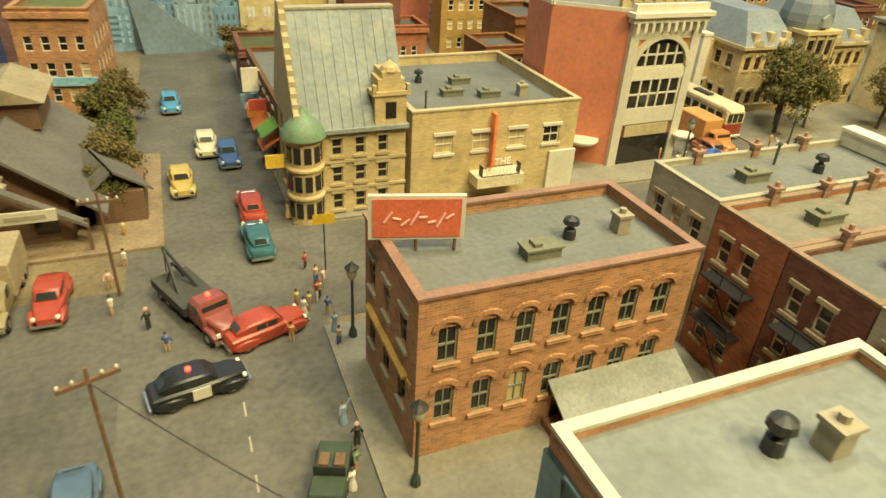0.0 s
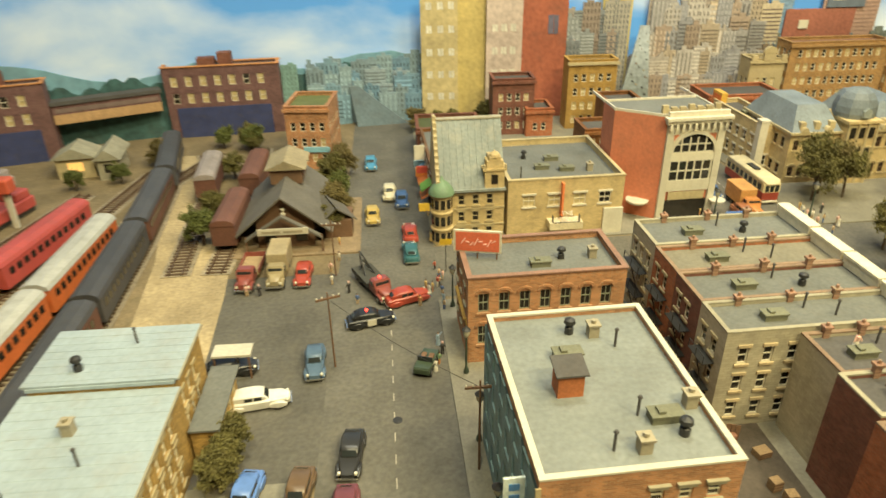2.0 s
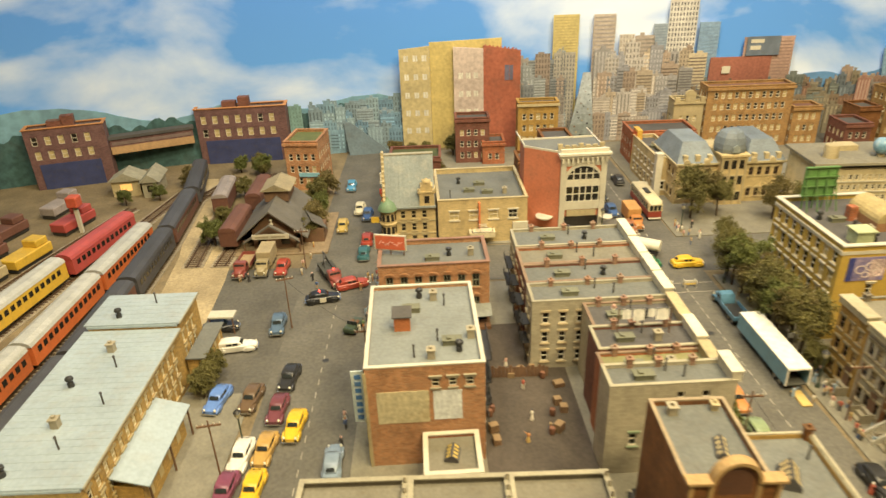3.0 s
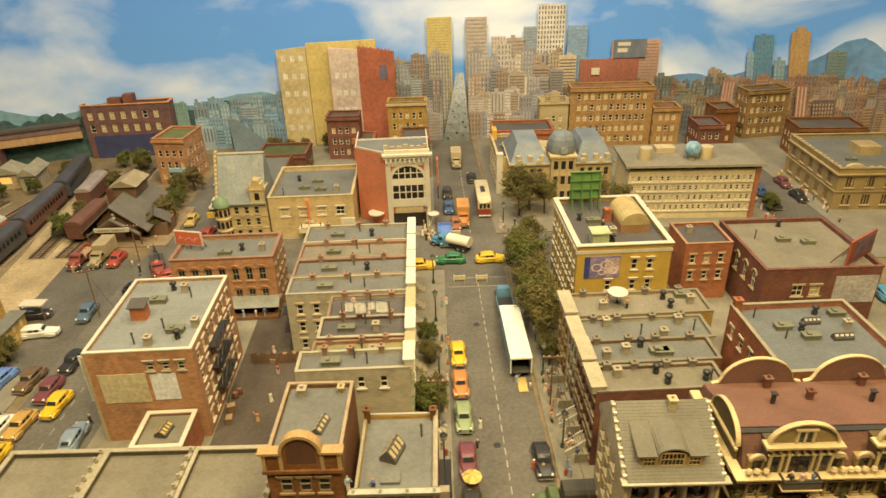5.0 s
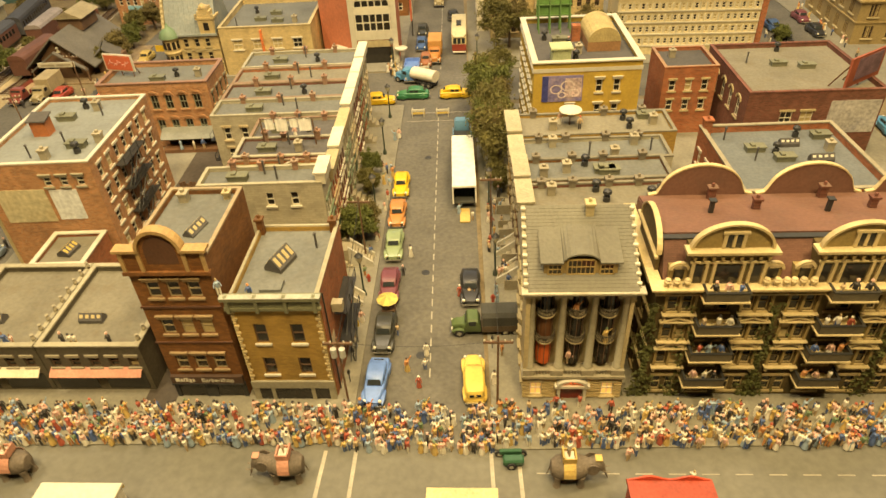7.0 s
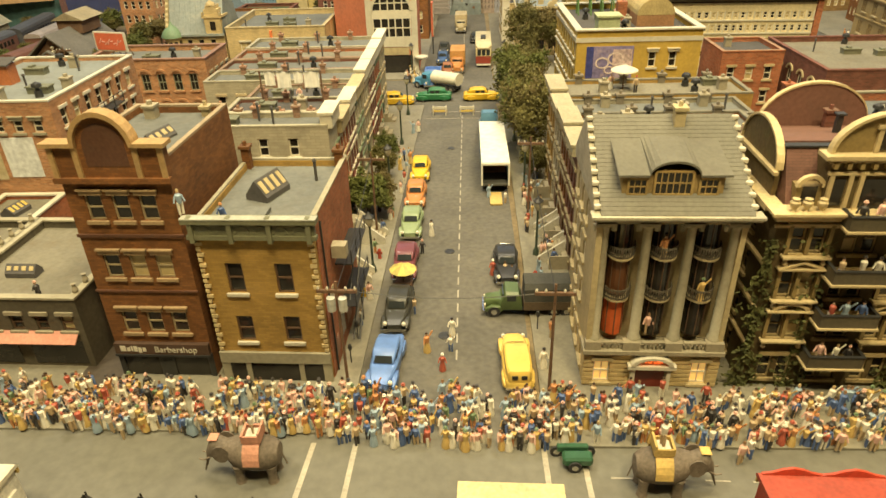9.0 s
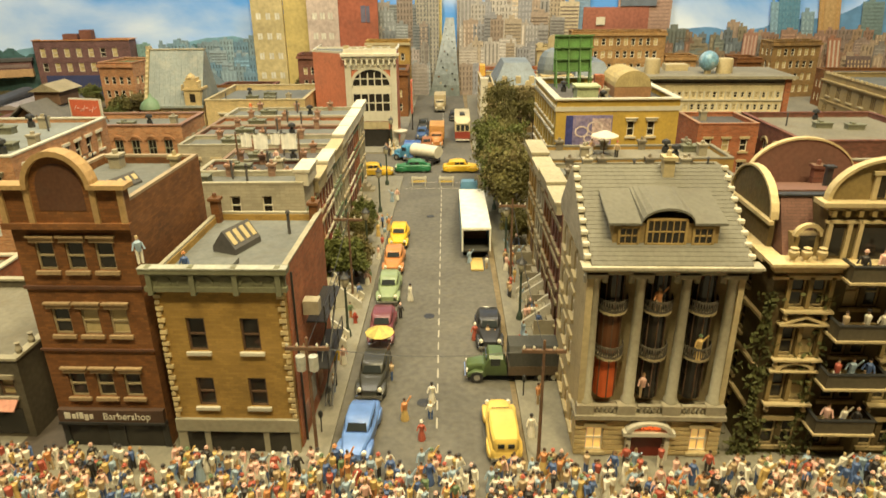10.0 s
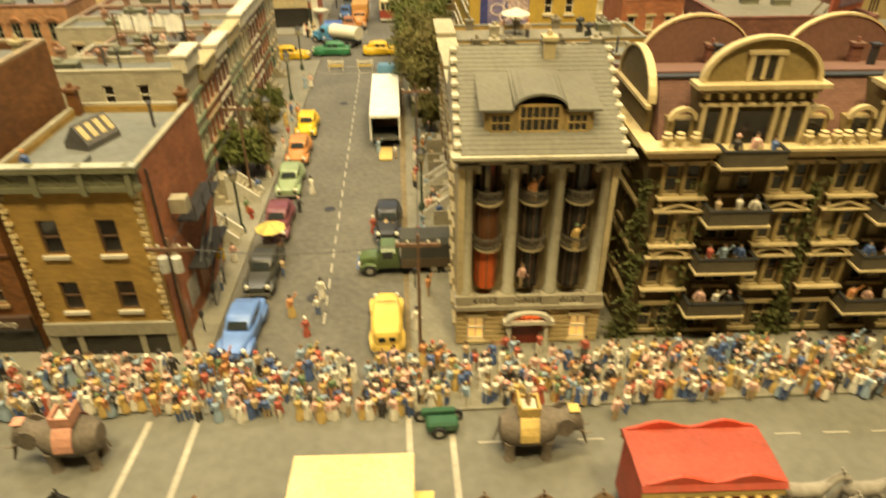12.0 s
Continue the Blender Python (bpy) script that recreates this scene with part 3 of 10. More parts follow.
# --- tall roof-edged hotel with the blue west wall
wins = row("S", 6.1, 1.6, 3, 9.4, 0.75, 1.0, style="cap", trim=GREY_WALL)
for z in (1.2, 4.0, 6.8, 9.4):
    wins += row("E", 1.2, 1.95, 7, z, 0.9, 1.5, frame=FRAME_WHITE)
    wins += row("W", 1.0, 2.2, 6, z, 1.2, 1.6, frame=BLUE_WALL, trim=None)
root = block("brick_hotel", "orange brick hotel with a white parapet and faded wall posters", "building", -43.6, 17.8, 11.1, 15.2, 11.5, B_ORANGE, paint("roof_pale_grey", (0.19, 0.205, 0.19), 0.9, 0.15, 0.6, 0.3), 2.2, wins, parapet=0.35, coping=WHITE, cope=0.04)
bm = bmesh.new()
shell(bm, 0.14, 15.2, 11.2, [("W", q["u"] - 0.1, q["z"] - 0.1, q["a"] + 0.2, q["b"] + 0.2) for q in wins if q["face"] == "W"], 0.13)
part("west_cladding", bm, BLUE_WALL, root, "weathered blue-grey cladding", (-0.145, 0, 0))
sign_board(root, "poster", 0.9, 5.4, 5.8, 9.1, 0, paint("faded_poster", (0.6, 0.53, 0.33), 0.85, 0.3, 0.45, dirt=(0.32, 0.22, 0.1), dirty=0.7), "faded beige wall poster", 0.05, "S", 11.1, 15.2)
sign_board(root, "poster", 6.2, 5.6, 8.9, 9.0, 0, paint("pale_poster", (0.66, 0.68, 0.66), 0.85, 0.3, 0.5, dirt=(0.35, 0.38, 0.42), dirty=0.8), "pale faded wall poster", 0.05, "S", 11.1, 15.2)
part("corner_strip", boxes((-0.2, -0.1, 0, 0.1, 0.0, 11.4)), CREAM, root)
VS = part("blade_sign", boxes((-1.5, 1.6, 4.5, -0.3, 1.75, 10.5)), paint("pale_blue_sign", (0.55, 0.62, 0.58), 0.6), root, "pale blue vertical blade sign with dark bars")
bm = bmesh.new()
for i in range(7):
    box(bm, -1.2, 1.57, 9.6 - i * 0.8, -0.6, 1.6, 10.1 - i * 0.8)
part("lettering", bm, paint("sign_blue", (0.08, 0.2, 0.42), 0.6), VS)
part("yellow_panel", boxes((-0.3, 0.4, 0.2, -0.16, 3.0, 4.6)), paint("mustard", (0.55, 0.4, 0.08), 0.7), root, "mustard yellow panel")
HUT = part("roof_hut", boxes((2.7, 6.4, 11.5, 4.3, 7.7, 13.2)), paint("hut_orange", (0.42, 0.14, 0.05), 0.8), root, "small orange roof hut")
bm = bmesh.new()
prism(bm, [(6.2, 13.15), (7.9, 13.5), (7.9, 13.62), (6.2, 13.27)], 2.5, 4.5, "x")
part("hut_roof", bm, ROOF_DARK, HUT)
for x, y, k in ((5.3, 12.9, 0), (6.8, 12.4, 3), (4.4, 10.2, 2), (8.3, 3.9, 2), (8.9, 2.6, 0), (10.2, 4.8, 3), (6.2, 1.7, 3), (4.6, 1.9, 1), (7.9, 11.0, 1), (6.9, 4.4, 1)):
    vent(root, x, y, 11.52, k)
for z in (3.4, 6.2, 9.0):
    lv = part("fire_escape", boxes((11.1, 4.2, z, 12.2, 9.6, z + 0.08)), IRON, root, "black iron fire escape landing")
    for y in (4.25, 6.0, 7.8, 9.55):
        bm = bmesh.new()
        bar(bm, (12.15, y, z), (12.15, y, z + 1.0), 0.05)
        part("post", bm, IRON, lv)
    for h in (0.5, 1.0):
        bm = bmesh.new()
        bar(bm, (12.15, 4.2, z + h), (12.15, 9.6, z + h), 0.04)
        part("rail", bm, IRON, lv)
    for x in (11.6, 12.0):
        bm = bmesh.new()
        bar(bm, (x, 4.6, z - 2.8), (x, 7.9, z), 0.06)
        part("stringer", bm, IRON, lv)
root = block("annex", "small brick annex with a white parapet and a yellow skylight", "building", -38.3, 12.3, 5.2, 5.4, 3.8, B_RED, ROOF_TAN, 2, (), 0.35, WHITE)
skylight(root, 2.6, 2.6, 3.8, 1.8, 1.3, 80, paint("yellow_glass", (0.5, 0.36, 0.08), 0.4))

# --- brick building with arched windows and the roof billboard
wins = []
for z in (2.2, 5.6):
    wins += row("S", 0.9, 1.85, 7, z, 0.95, 1.9, style="arch", trim=B_ORANGE) + row("W", 0.8, 2.3, 3, z, 0.9, 1.8) + row("E", 0.8, 1.9, 4, z, 0.8, 1.7)
root = block("arcade_building", "orange brick building with arched windows under a red cornice", "building", -44.4, 42.9, 14.2, 7.6, 8.5, B_ORANGE, ROOF_GREY, 2.0, wins, 0.6, paint("dull_red", (0.27, 0.15, 0.1), 0.7), 0.1, trim=GREY_WALL, frame=gloss("sage_frame", (0.24, 0.25, 0.17), 0.5))
for x, y, k in ((9.2, 3.6, 0), (7.0, 2.6, 2), (12.1, 3.5, 3)):
    vent(root, x, y, 8.5, k)
bm = bmesh.new()
prism(bm, [(-1.8, 2.1), (-1.75, 2.0), (0, 2.9), (0, 3.05)], 6.8, 14.4, "x")
part("awning", bm, paint("grey_awning", (0.25, 0.26, 0.22), 0.7), root, "grey sheet-metal awning")
part("loading_dock", boxes((6.8, -1.9, 0, 14.2, -0.02, 0.6)), paint("dock_brown", (0.2, 0.1, 0.05), 0.85), root)
part("dock_opening", boxes((7.2, -0.06, 0.6, 13.9, -0.01, 2.0)), PANE, root)
bm = boxes((-0.06, 0.6, 3.9, 0.0, 7.2, 4.25), (-0.3, 1.0, 4.25, 0.0, 6.8, 4.4))
part("signboard", bm, paint("sign_ochre", (0.5, 0.32, 0.08), 0.7), root)
BILL = thing("roof_billboard", -43.0, 47.6, 8.5, -13, "red roof billboard with a pale frame on a timber stand", "billboard")
part("panel", boxes((-2.2, -0.12, 0.7, 2.2, 0.12, 2.9)), WHITE, BILL)
bm = boxes((-2.0, -0.17, 0.85, 2.0, -0.13, 2.75))
PF = part("front", bm, paint("billboard_red", (0.66, 0.15, 0.075), 0.6), BILL, "red front with a faded white flourish")
part("back", boxes((-2.0, 0.13, 0.85, 2.0, 0.17, 2.75)), paint("billboard_orange", (0.62, 0.2, 0.09), 0.6), BILL)
bm = bmesh.new()
for i in range(8):
    x = -1.5 + i * 0.4
    bar(bm, (x, -0.18, 1.6 + 0.25 * math.sin(i * 1.9)), (x + 0.36, -0.18, 1.9 + 0.25 * math.sin((i + 1) * 1.9)), 0.06)
part("flourish", bm, paint("faded_pink", (0.75, 0.45, 0.38), 0.6), PF)
bm = bmesh.new()
for x in (-1.8, 0, 1.8):
    bar(bm, (x, 0, 0), (x, 0, 0.8), 0.08)
    bar(bm, (x, 1.2, 0), (x, 0.1, 2.0), 0.06)
part("stand", bm, WOOD, BILL)
# --- terraces of the west block, facades to the east
ROOF_OLIVE = paint("roof_olive", (0.2, 0.19, 0.085), 0.9, 0.2, 0.7, 0.3, dirt=(0.15, 0.13, 0.08), dirty=0.5)
PARTY = paint("party_cap", (0.24, 0.16, 0.1), 0.8)
B_FLUE = brick("faded_flue_brick", (0.34, 0.19, 0.12), (0.3, 0.22, 0.15))
PAR = paint("pale_cornice", (0.66, 0.61, 0.46), 0.6, 0.1)
UNITS = [  # y0, y1, west end, height, wall, roof
    (15.7, 19.1, -21.6, 10.2, B_GREY, ROOF_GREY), (19.2, 23.2, -21.0, 8.6, B_RED, ROOF_OLIVE), (23.3, 27.6, -20.8, 8.9, B_DARK, ROOF_DARK),
    (27.7, 32.6, -20.4, 8.7, B_GREY, ROOF_DARK), (32.7, 37.0, -26.2, 9.0, B_GREY, ROOF_GREY), (37.1, 41.8, -26.3, 9.0, B_DARK, ROOF_GREY),
    (41.9, 46.6, -26.4, 9.0, B_RED, ROOF_TAN), (46.7, 52.2, -26.5, 9.1, B_GREY, ROOF_GREY)]
SHUT = [paint("trim_green", (0.2, 0.25, 0.15), 0.7), paint("trim_tan", (0.5, 0.4, 0.24), 0.7), FRAME_WHITE]
for i, (y0, y1, xw, h, wall, roof) in enumerate(UNITS):
    xe = -9.6 - 0.03 * y0
    w, d = xe - xw, y1 - y0
    wins = []
    for z in (1.0, 3.9, 6.6):
        wins += row("E", 0.5, (d - 0.3) / 3, 3, z, 0.8, 1.6)
    if i == 0:
        wins += row("S", 6.15, 2.3, 2, 8.2, 0.75, 1.4, style="sill", trim=WHITE, blind=0.0) + row("S", 2.2, 2.2, 1, 3.6, 0.8, 1.5)
    if xw < -25:
        for z in (1.4, 4.0, 6.4):
            wins += row("W", 0.7, 1.6, max(1, int(d / 1.6) - 0), z, 0.8, 1.5, trim=CREAM)
    if i == 4:
        for z in (1.2, 3.8, 6.4):
            wins += row("S", 1.2, 2.0, 3, z, 0.8, 1.5)
    root = block("terraced_house", "%s terraced house with a pale front cornice" % ("grey block" if wall is B_GREY else "red brick" if wall is B_RED else "dark brick"), "house", xw, y0, w, d, h, wall, roof, 1.6, wins, 0.28, [GREY_WALL, PARTY, GREY_WALL, PARTY, GREY_WALL, PARTY, PARTY, GREY_WALL][i], 0.02, group="west terrace", trim=SHUT[i % 3])
    part("front_cornice", boxes((w - 0.55, 0.1, h + 0.1, w + 0.35, d - 0.1, h + 1.1), (w - 0.7, 0.05, h + 1.1, w + 0.5, d - 0.05, h + 1.3)), PAR if i % 2 == 0 or i > 4 else CREAM, root, "pale painted front cornice")
    rnd = random.Random(i)
    for k in range(3):
        chimney(root, w * (0.2 + 0.27 * k) + rnd.uniform(-0.5, 0.5), d - 0.25, h, rnd.uniform(0.7, 1.0), B_FLUE, 0.5, 0.4)
    vent(root, w * 0.3, d * 0.45, h, 2)
    vent(root, w * 0.62, d * 0.4, h, rnd.choice((0, 1, 3)))
    vent(root, w * 0.5, d * 0.7, h, 1)
    part("stoop", boxes((w, 0.5, 0, w + 0.5, 2.0, 1.2), (w + 0.5, 0.5, 0, w + 1.0, 2.0, 0.8), (w + 1.0, 0.5, 0, w + 1.5, 2.0, 0.4)), STONE, root)
    part("door", boxes((w + 0.01, 0.75, 1.2, w + 0.08, 1.75, 3.4)), [WOOD, paint("door_green", (0.06, 0.12, 0.07), 0.5), paint("door_red", (0.3, 0.05, 0.03), 0.5)][i % 3], root)
    if xw < -25:
        bm = bmesh.new()
        for z in (3.2, 5.8):
            box(bm, -1.0, 0.9, z, 0, d - 0.9, z + 0.08)
            bar(bm, (-0.95, 0.9, z + 0.8), (-0.95, d - 0.9, z + 0.8), 0.04)
            for y in (0.9, d / 2, d - 0.9):
                bar(bm, (-0.95, y, z), (-0.95, y, z + 0.8), 0.04)
            bar(bm, (-0.5, 1.1, z - 2.6), (-0.5, d - 1.2, z), 0.05)
        part("fire_escape", bm, IRON, root, "black iron fire escape")

# --- columned hotel on the corner
root = thing("columned_hotel", 7.35, 0.0, 0, 0, "stone hotel with four columns, bowed balconies and a shingled mansard roof", "building", "town buildings")
W_, D_ = 8.1, 8.6
root.scale = (0.93, 1.0, 1.0)
side = []
for z in (0.9, 4.2, 6.8, 9.3):
    side += row("W", 0.9, 1.9, 4, z, 0.9, 1.4)
front = [dict(face="S", u=0.6, z=0.45, a=1.0, b=1.55, pane=LIT, style="cross"), dict(face="S", u=6.5, z=0.45, a=1.0, b=1.55, pane=LIT, style="cross")]
bm = bmesh.new()
shell(bm, W_, D_, 2.75, [(q["face"], q["u"], q["z"], q["a"], q["b"]) for q in side + front if q["z"] < 3])
part("ground_floor", bm, B_BUFF, root)
bm = bmesh.new()
shell(bm, W_, D_ - 1.2, 11.0, [("W", q["u"], q["z"], q["a"], q["b"]) for q in side if q["z"] > 3 and q["u"] < 6.5], z0=2.75)
for k in range(8):
    z = 0.3 + k * 0.31
    for x0, x1 in ((0.0, 0.55), (1.65, 2.7), (5.4, 6.45), (7.55, W_)) if 0.2 < z < 2.2 else ((0.0, 2.7), (5.4, W_)):
        part("rusticated_course", boxes((x0 - 0.04, -0.07, z, x1 + 0.04, 0.0, z + 0.21)), B_BUFF, root)
part("upper_wall", bm, CREAM, root, "", (0, 1.2, 0))
put_windows(root, W_, D_, [q for q in side if q["z"] < 3 or q["u"] < 6.5] + front, FRAME_WHITE, CREAM)
part("end_pier", boxes((0, 0.05, 2.75, 0.35, 1.2, 11.0)), CREAM, root)
part("end_pier", boxes((W_ - 0.3, 0.05, 2.75, W_, 1.2, 11.0)), CREAM, root)
part("balcony_ledge", boxes((-0.15, -0.3, 2.6, W_ + 0.15, 1.2, 2.85), (-0.05, -0.2, 2.85, 0.9, 0.3, 3.4), (2.2, -0.2, 2.85, 3.2, 0.3, 3.4), (4.7, -0.2, 2.85, 5.7, 0.3, 3.4), (7.1, -0.2, 2.85, W_ + 0.05, 0.3, 3.4)), STONE, root)
for i in range(3):
    for k in range(5):
        bm = bmesh.new()
        lathe(bm, 0, 0, [(0.05, 0), (0.1, 0.15), (0.05, 0.35), (0.08, 0.42)], 6)
        part("baluster", bm, STONE, root, "", (0.9 + 2.43 * i + 0.22 + k * 0.25, 0.0, 2.85))
    part("handrail", boxes((0.9 + 2.45 * i, -0.12, 3.27, 2.25 + 2.45 * i, 0.12, 3.37)), STONE, root)
for i in range(4):
    bm = bmesh.new()
    lathe(bm, 0, 0, [(0.4, 0), (0.4, 0.2), (0.31, 0.32), (0.29, 3.4), (0.24, 7.0), (0.31, 7.12), (0.38, 7.28)], 14)
    box(bm, -0.55, -0.35, 7.2, 0.55, 0.35, 7.6)
    tube(bm, -0.5, -0.0, 6.88, 7.24, 0.16, 0.16, 8)
    tube(bm, 0.5, -0.0, 6.88, 7.24, 0.16, 0.16, 8)
    part("column", bm, paint("column_stone", (0.36, 0.33, 0.235), 0.75, 0.15, 0.8, 0.3), root, "fluted grey stone column", (0.5 + 2.37 * i, 0.35, 3.35), smooth=True)
for i in range(3):
    x = 1.0 + 2.4 * i
    for k, z in enumerate((3.45, 6.1, 8.7)):
        glass = gloss("red_curtain", (0.62, 0.12, 0.03), 0.6) if (i, k) == (0, 0) else gloss("rust_curtain", (0.13, 0.05, 0.018), 0.5) if (i, k) == (0, 1) else PANE
        bm = bmesh.new()
        prism(bm, [(x + 0.65 + 0.62 * math.cos(math.pi * j / 8), 1.22 - 0.75 * math.sin(math.pi * j / 8)) for j in range(9)], z, z + 2.3, "z")
        bay = part("bay_window", bm, glass, root)
        bm = bmesh.new()
        for j in range(0, 9, 2):
            px, py = x + 0.65 + 0.64 * math.cos(math.pi * j / 8), 1.22 - 0.77 * math.sin(math.pi * j / 8)
            bar(bm, (px, py, z), (px, py, z + 2.33), 0.035)
        part("mullion", bm, FRAME_BROWN, bay)
        if k:
            bm = bmesh.new()
            prism(bm, [(x + 0.65 + 0.85 * math.cos(math.pi * j / 8), 1.2 - 1.05 * math.sin(math.pi * j / 8)) for j in range(9)], z - 0.26, z - 0.15, "z")
            part("balcony", bm, CREAM, root)
            bm = bmesh.new()
            balustrade = paint("grey_balustrade", (0.1, 0.085, 0.06), 0.7)
            bm2 = bmesh.new()
            bar(bm2, (0, 0, 0), (0, 0, 0.46), 0.035, 5)
            post, posts = mesh_of("baluster", bm2, balustrade), []
            pts = [(x + 0.65 + 0.84 * math.cos(math.pi * j / 10), 1.2 - 1.03 * math.sin(math.pi * j / 10)) for j in range(11)]
            for (ax, ay), (bx, by) in zip(pts, pts[1:]):
                n = Vector((ax + bx - 2 * x - 1.3, ay + by - 2.4)).normalized() * 0.04
                for z0, z1 in ((z - 0.12, z - 0.02), (z + 0.4, z + 0.5)):
                    prism(bm, [(ax, ay), (bx, by), (bx - n.x, by - n.y), (ax - n.x, ay - n.y)], z0, z1, "z")
                for k2 in (0.0, 0.5):
                    cx, cy = ax + (bx - ax) * k2, ay + (by - ay) * k2
                    posts.append((cx, cy))
            rail = part("railing", bm, balustrade, root)
            for cx, cy in posts:
                part("baluster", post, None, rail, "", (cx, cy, z - 0.06))
part("recess_soffit", boxes((0.0, 0.0, 10.75, W_, 1.25, 11.02)), STONE, root)
part("eave", boxes((-0.3, -0.4, 11.06, W_ + 0.5, 0.2, 11.22), (-0.4, -0.52, 11.22, W_ + 0.6, 0.3, 11.36)), paint("grey_cream_eave", (0.48, 0.44, 0.32), 0.7), root, "cream painted eave")
bm = bmesh.new()
n, prof = 24, []
for i in range(n):
    a, b = i / n, (i + 1) / n
    prof += [(-0.3 + 5.6 * a, 11.38 + 3.4 * a + 0.022), (-0.3 + 5.6 * b, 11.38 + 3.4 * b)]
prism(bm, prof + [(8.9, 11.6), (8.9, 11.2), (-0.3, 11.2)], 0.1, W_ + 0.1, "x")
part("roof", bm, SHINGLE, root, "grey shingled mansard roof")
for x in (-0.2, W_ + 0.0):
    bm = bmesh.new()
    prism(bm, [(-0.2, 11.2), (5.2, 14.6), (5.6, 14.6), (8.6, 11.8), (8.6, 11.2)], x, x + 0.3, "x")
    part("gable_wall", bm, B_GREY, root)
    for i in range(9):
        a = (i + 0.3) / 9
        part("coping_stone", boxes((x - 0.05, -0.1 + 5.4 * a, 11.4 + 3.4 * a, x + 0.33, 0.14 + 5.4 * a, 11.66 + 3.4 * a)), WHITE, root, bevel=0.05)
DM = part("dormer", boxes((1.3, 0.85, 11.9, 6.7, 3.2, 13.1)), paint("ochre_dormer", (0.27, 0.19, 0.075), 0.8), root)
bm = bmesh.new()
top = [(1.0, 13.05), (2.5, 13.05)] + [(4.0 - 1.35 * math.cos(math.pi * i / 10), 13.05 + 0.75 * math.sin(math.pi * i / 10)) for i in range(11)] + [(5.5, 13.05), (7.0, 13.05)]
lo, hi = [], []
for k, (x, z) in enumerate(top):
    lo.append([bm.verts.new((x, 0.6, z)), bm.verts.new((x, 0.6, z + 0.12))])
    hi.append([bm.verts.new((x, 4.3, 13.9)), bm.verts.new((x, 4.3, 14.02))])
for k in range(len(top) - 1):
    bm.faces.new((lo[k][1], lo[k + 1][1], hi[k + 1][1], hi[k][1]))
    bm.faces.new((lo[k][0], hi[k][0], hi[k + 1][0], lo[k + 1][0]))
    bm.faces.new((lo[k][0], lo[k + 1][0], lo[k + 1][1], lo[k][1]))
part("dormer_roof", bm, SHINGLE, DM)
for a, b, c in ((1.6, 2.6, 12.9), (3.0, 5.0, 13.3), (5.4, 6.4, 12.9)):
    wn = part("dormer_window", boxes((a, 0.82, 12.05, b, 0.86, c)), PANE, DM)
    bm = boxes((a - 0.06, 0.74, 12.0, a + 0.06, 0.82, c), (b - 0.06, 0.74, 12.0, b + 0.06, 0.82, c), (a, 0.74, c - 0.06, b, 0.82, c + 0.06), (a, 0.74, 11.98, b, 0.82, 12.1))
    for k in range(1, int((b - a) / 0.3)):
        x = a + (b - a) * k / int((b - a) / 0.3)
        box(bm, x - 0.025, 0.76, 12.05, x + 0.025, 0.82, c)
    box(bm, a, 0.76, (12.05 + c) / 2 - 0.03, b, 0.82, (12.05 + c) / 2 + 0.03)
    part("window_frame", bm, paint("ochre_sash", (0.36, 0.25, 0.09), 0.7), wn)
chimney(root, 5.0, 4.8, 13.9, 1.3, CREAM, 0.6, 0.6)
bm = boxes((2.6, -0.5, 1.72, 5.5, 0.0, 1.95), (2.85, -0.35, 0, 3.1, 0, 1.72), (5.0, -0.35, 0, 5.25, 0, 1.72))
for i in range(10):
    p = [math.pi * (i + k) / 10 for k in (0, 1)]
    prism(bm, [(4.05 + r * math.cos(q), 1.9 + 0.5 * r * math.sin(q)) for r, q in ((1.0, p[0]), (1.3, p[0]), (1.3, p[1]), (1.0, p[1]))], -0.5, 0.0)
part("portal", bm, WHITE, root, "pale carved door surround")
part("entrance", boxes((3.15, -0.06, 0, 4.95, -0.02, 1.72)), gloss("dark_red_door", (0.16, 0.02, 0.01), 0.4), root)
part("sign_panel", boxes((3.1, -0.12, 1.95, 5.0, -0.05, 2.45)), IRON, root)


def words(text, size, mat, parent, at, rz=0.0, deep=0.03, name="lettering"):
    cu = bpy.data.curves.new(name, "FONT")
    cu.body, cu.size, cu.extrude, cu.align_x = text, size * S, deep * S, "CENTER"
    tmp = bpy.data.objects.new(name, cu)
    me = bpy.data.meshes.new_from_object(tmp)
    bpy.data.objects.remove(tmp)
    me.transform(Matrix.Rotation(radians(90), 4, "X"))
    me.materials.append(mat)
    return part(name, me, None, parent, "", at, rz)


words("Barbershop", 0.6, WHITE, BARBER, (4.1, -0.3, 2.08))
part("lettering", boxes((0.45, -0.32, 2.12, 0.8, -0.3, 2.5), (0.88, -0.32, 2.12, 1.1, -0.3, 2.4), (1.16, -0.32, 2.12, 1.26, -0.3, 2.5), (1.32, -0.32, 2.12, 1.56, -0.3, 2.5), (1.62, -0.32, 2.02, 1.84, -0.3, 2.4), (1.92, -0.32, 2.12, 2.12, -0.3, 2.4)), WHITE, BARBER)
words("Hotel", 0.62, gloss("neon_red", (1.0, 0.16, 0.03), 0.4, 0, 1.5), root, (4.05, -0.16, 1.98), name="neon_sign")

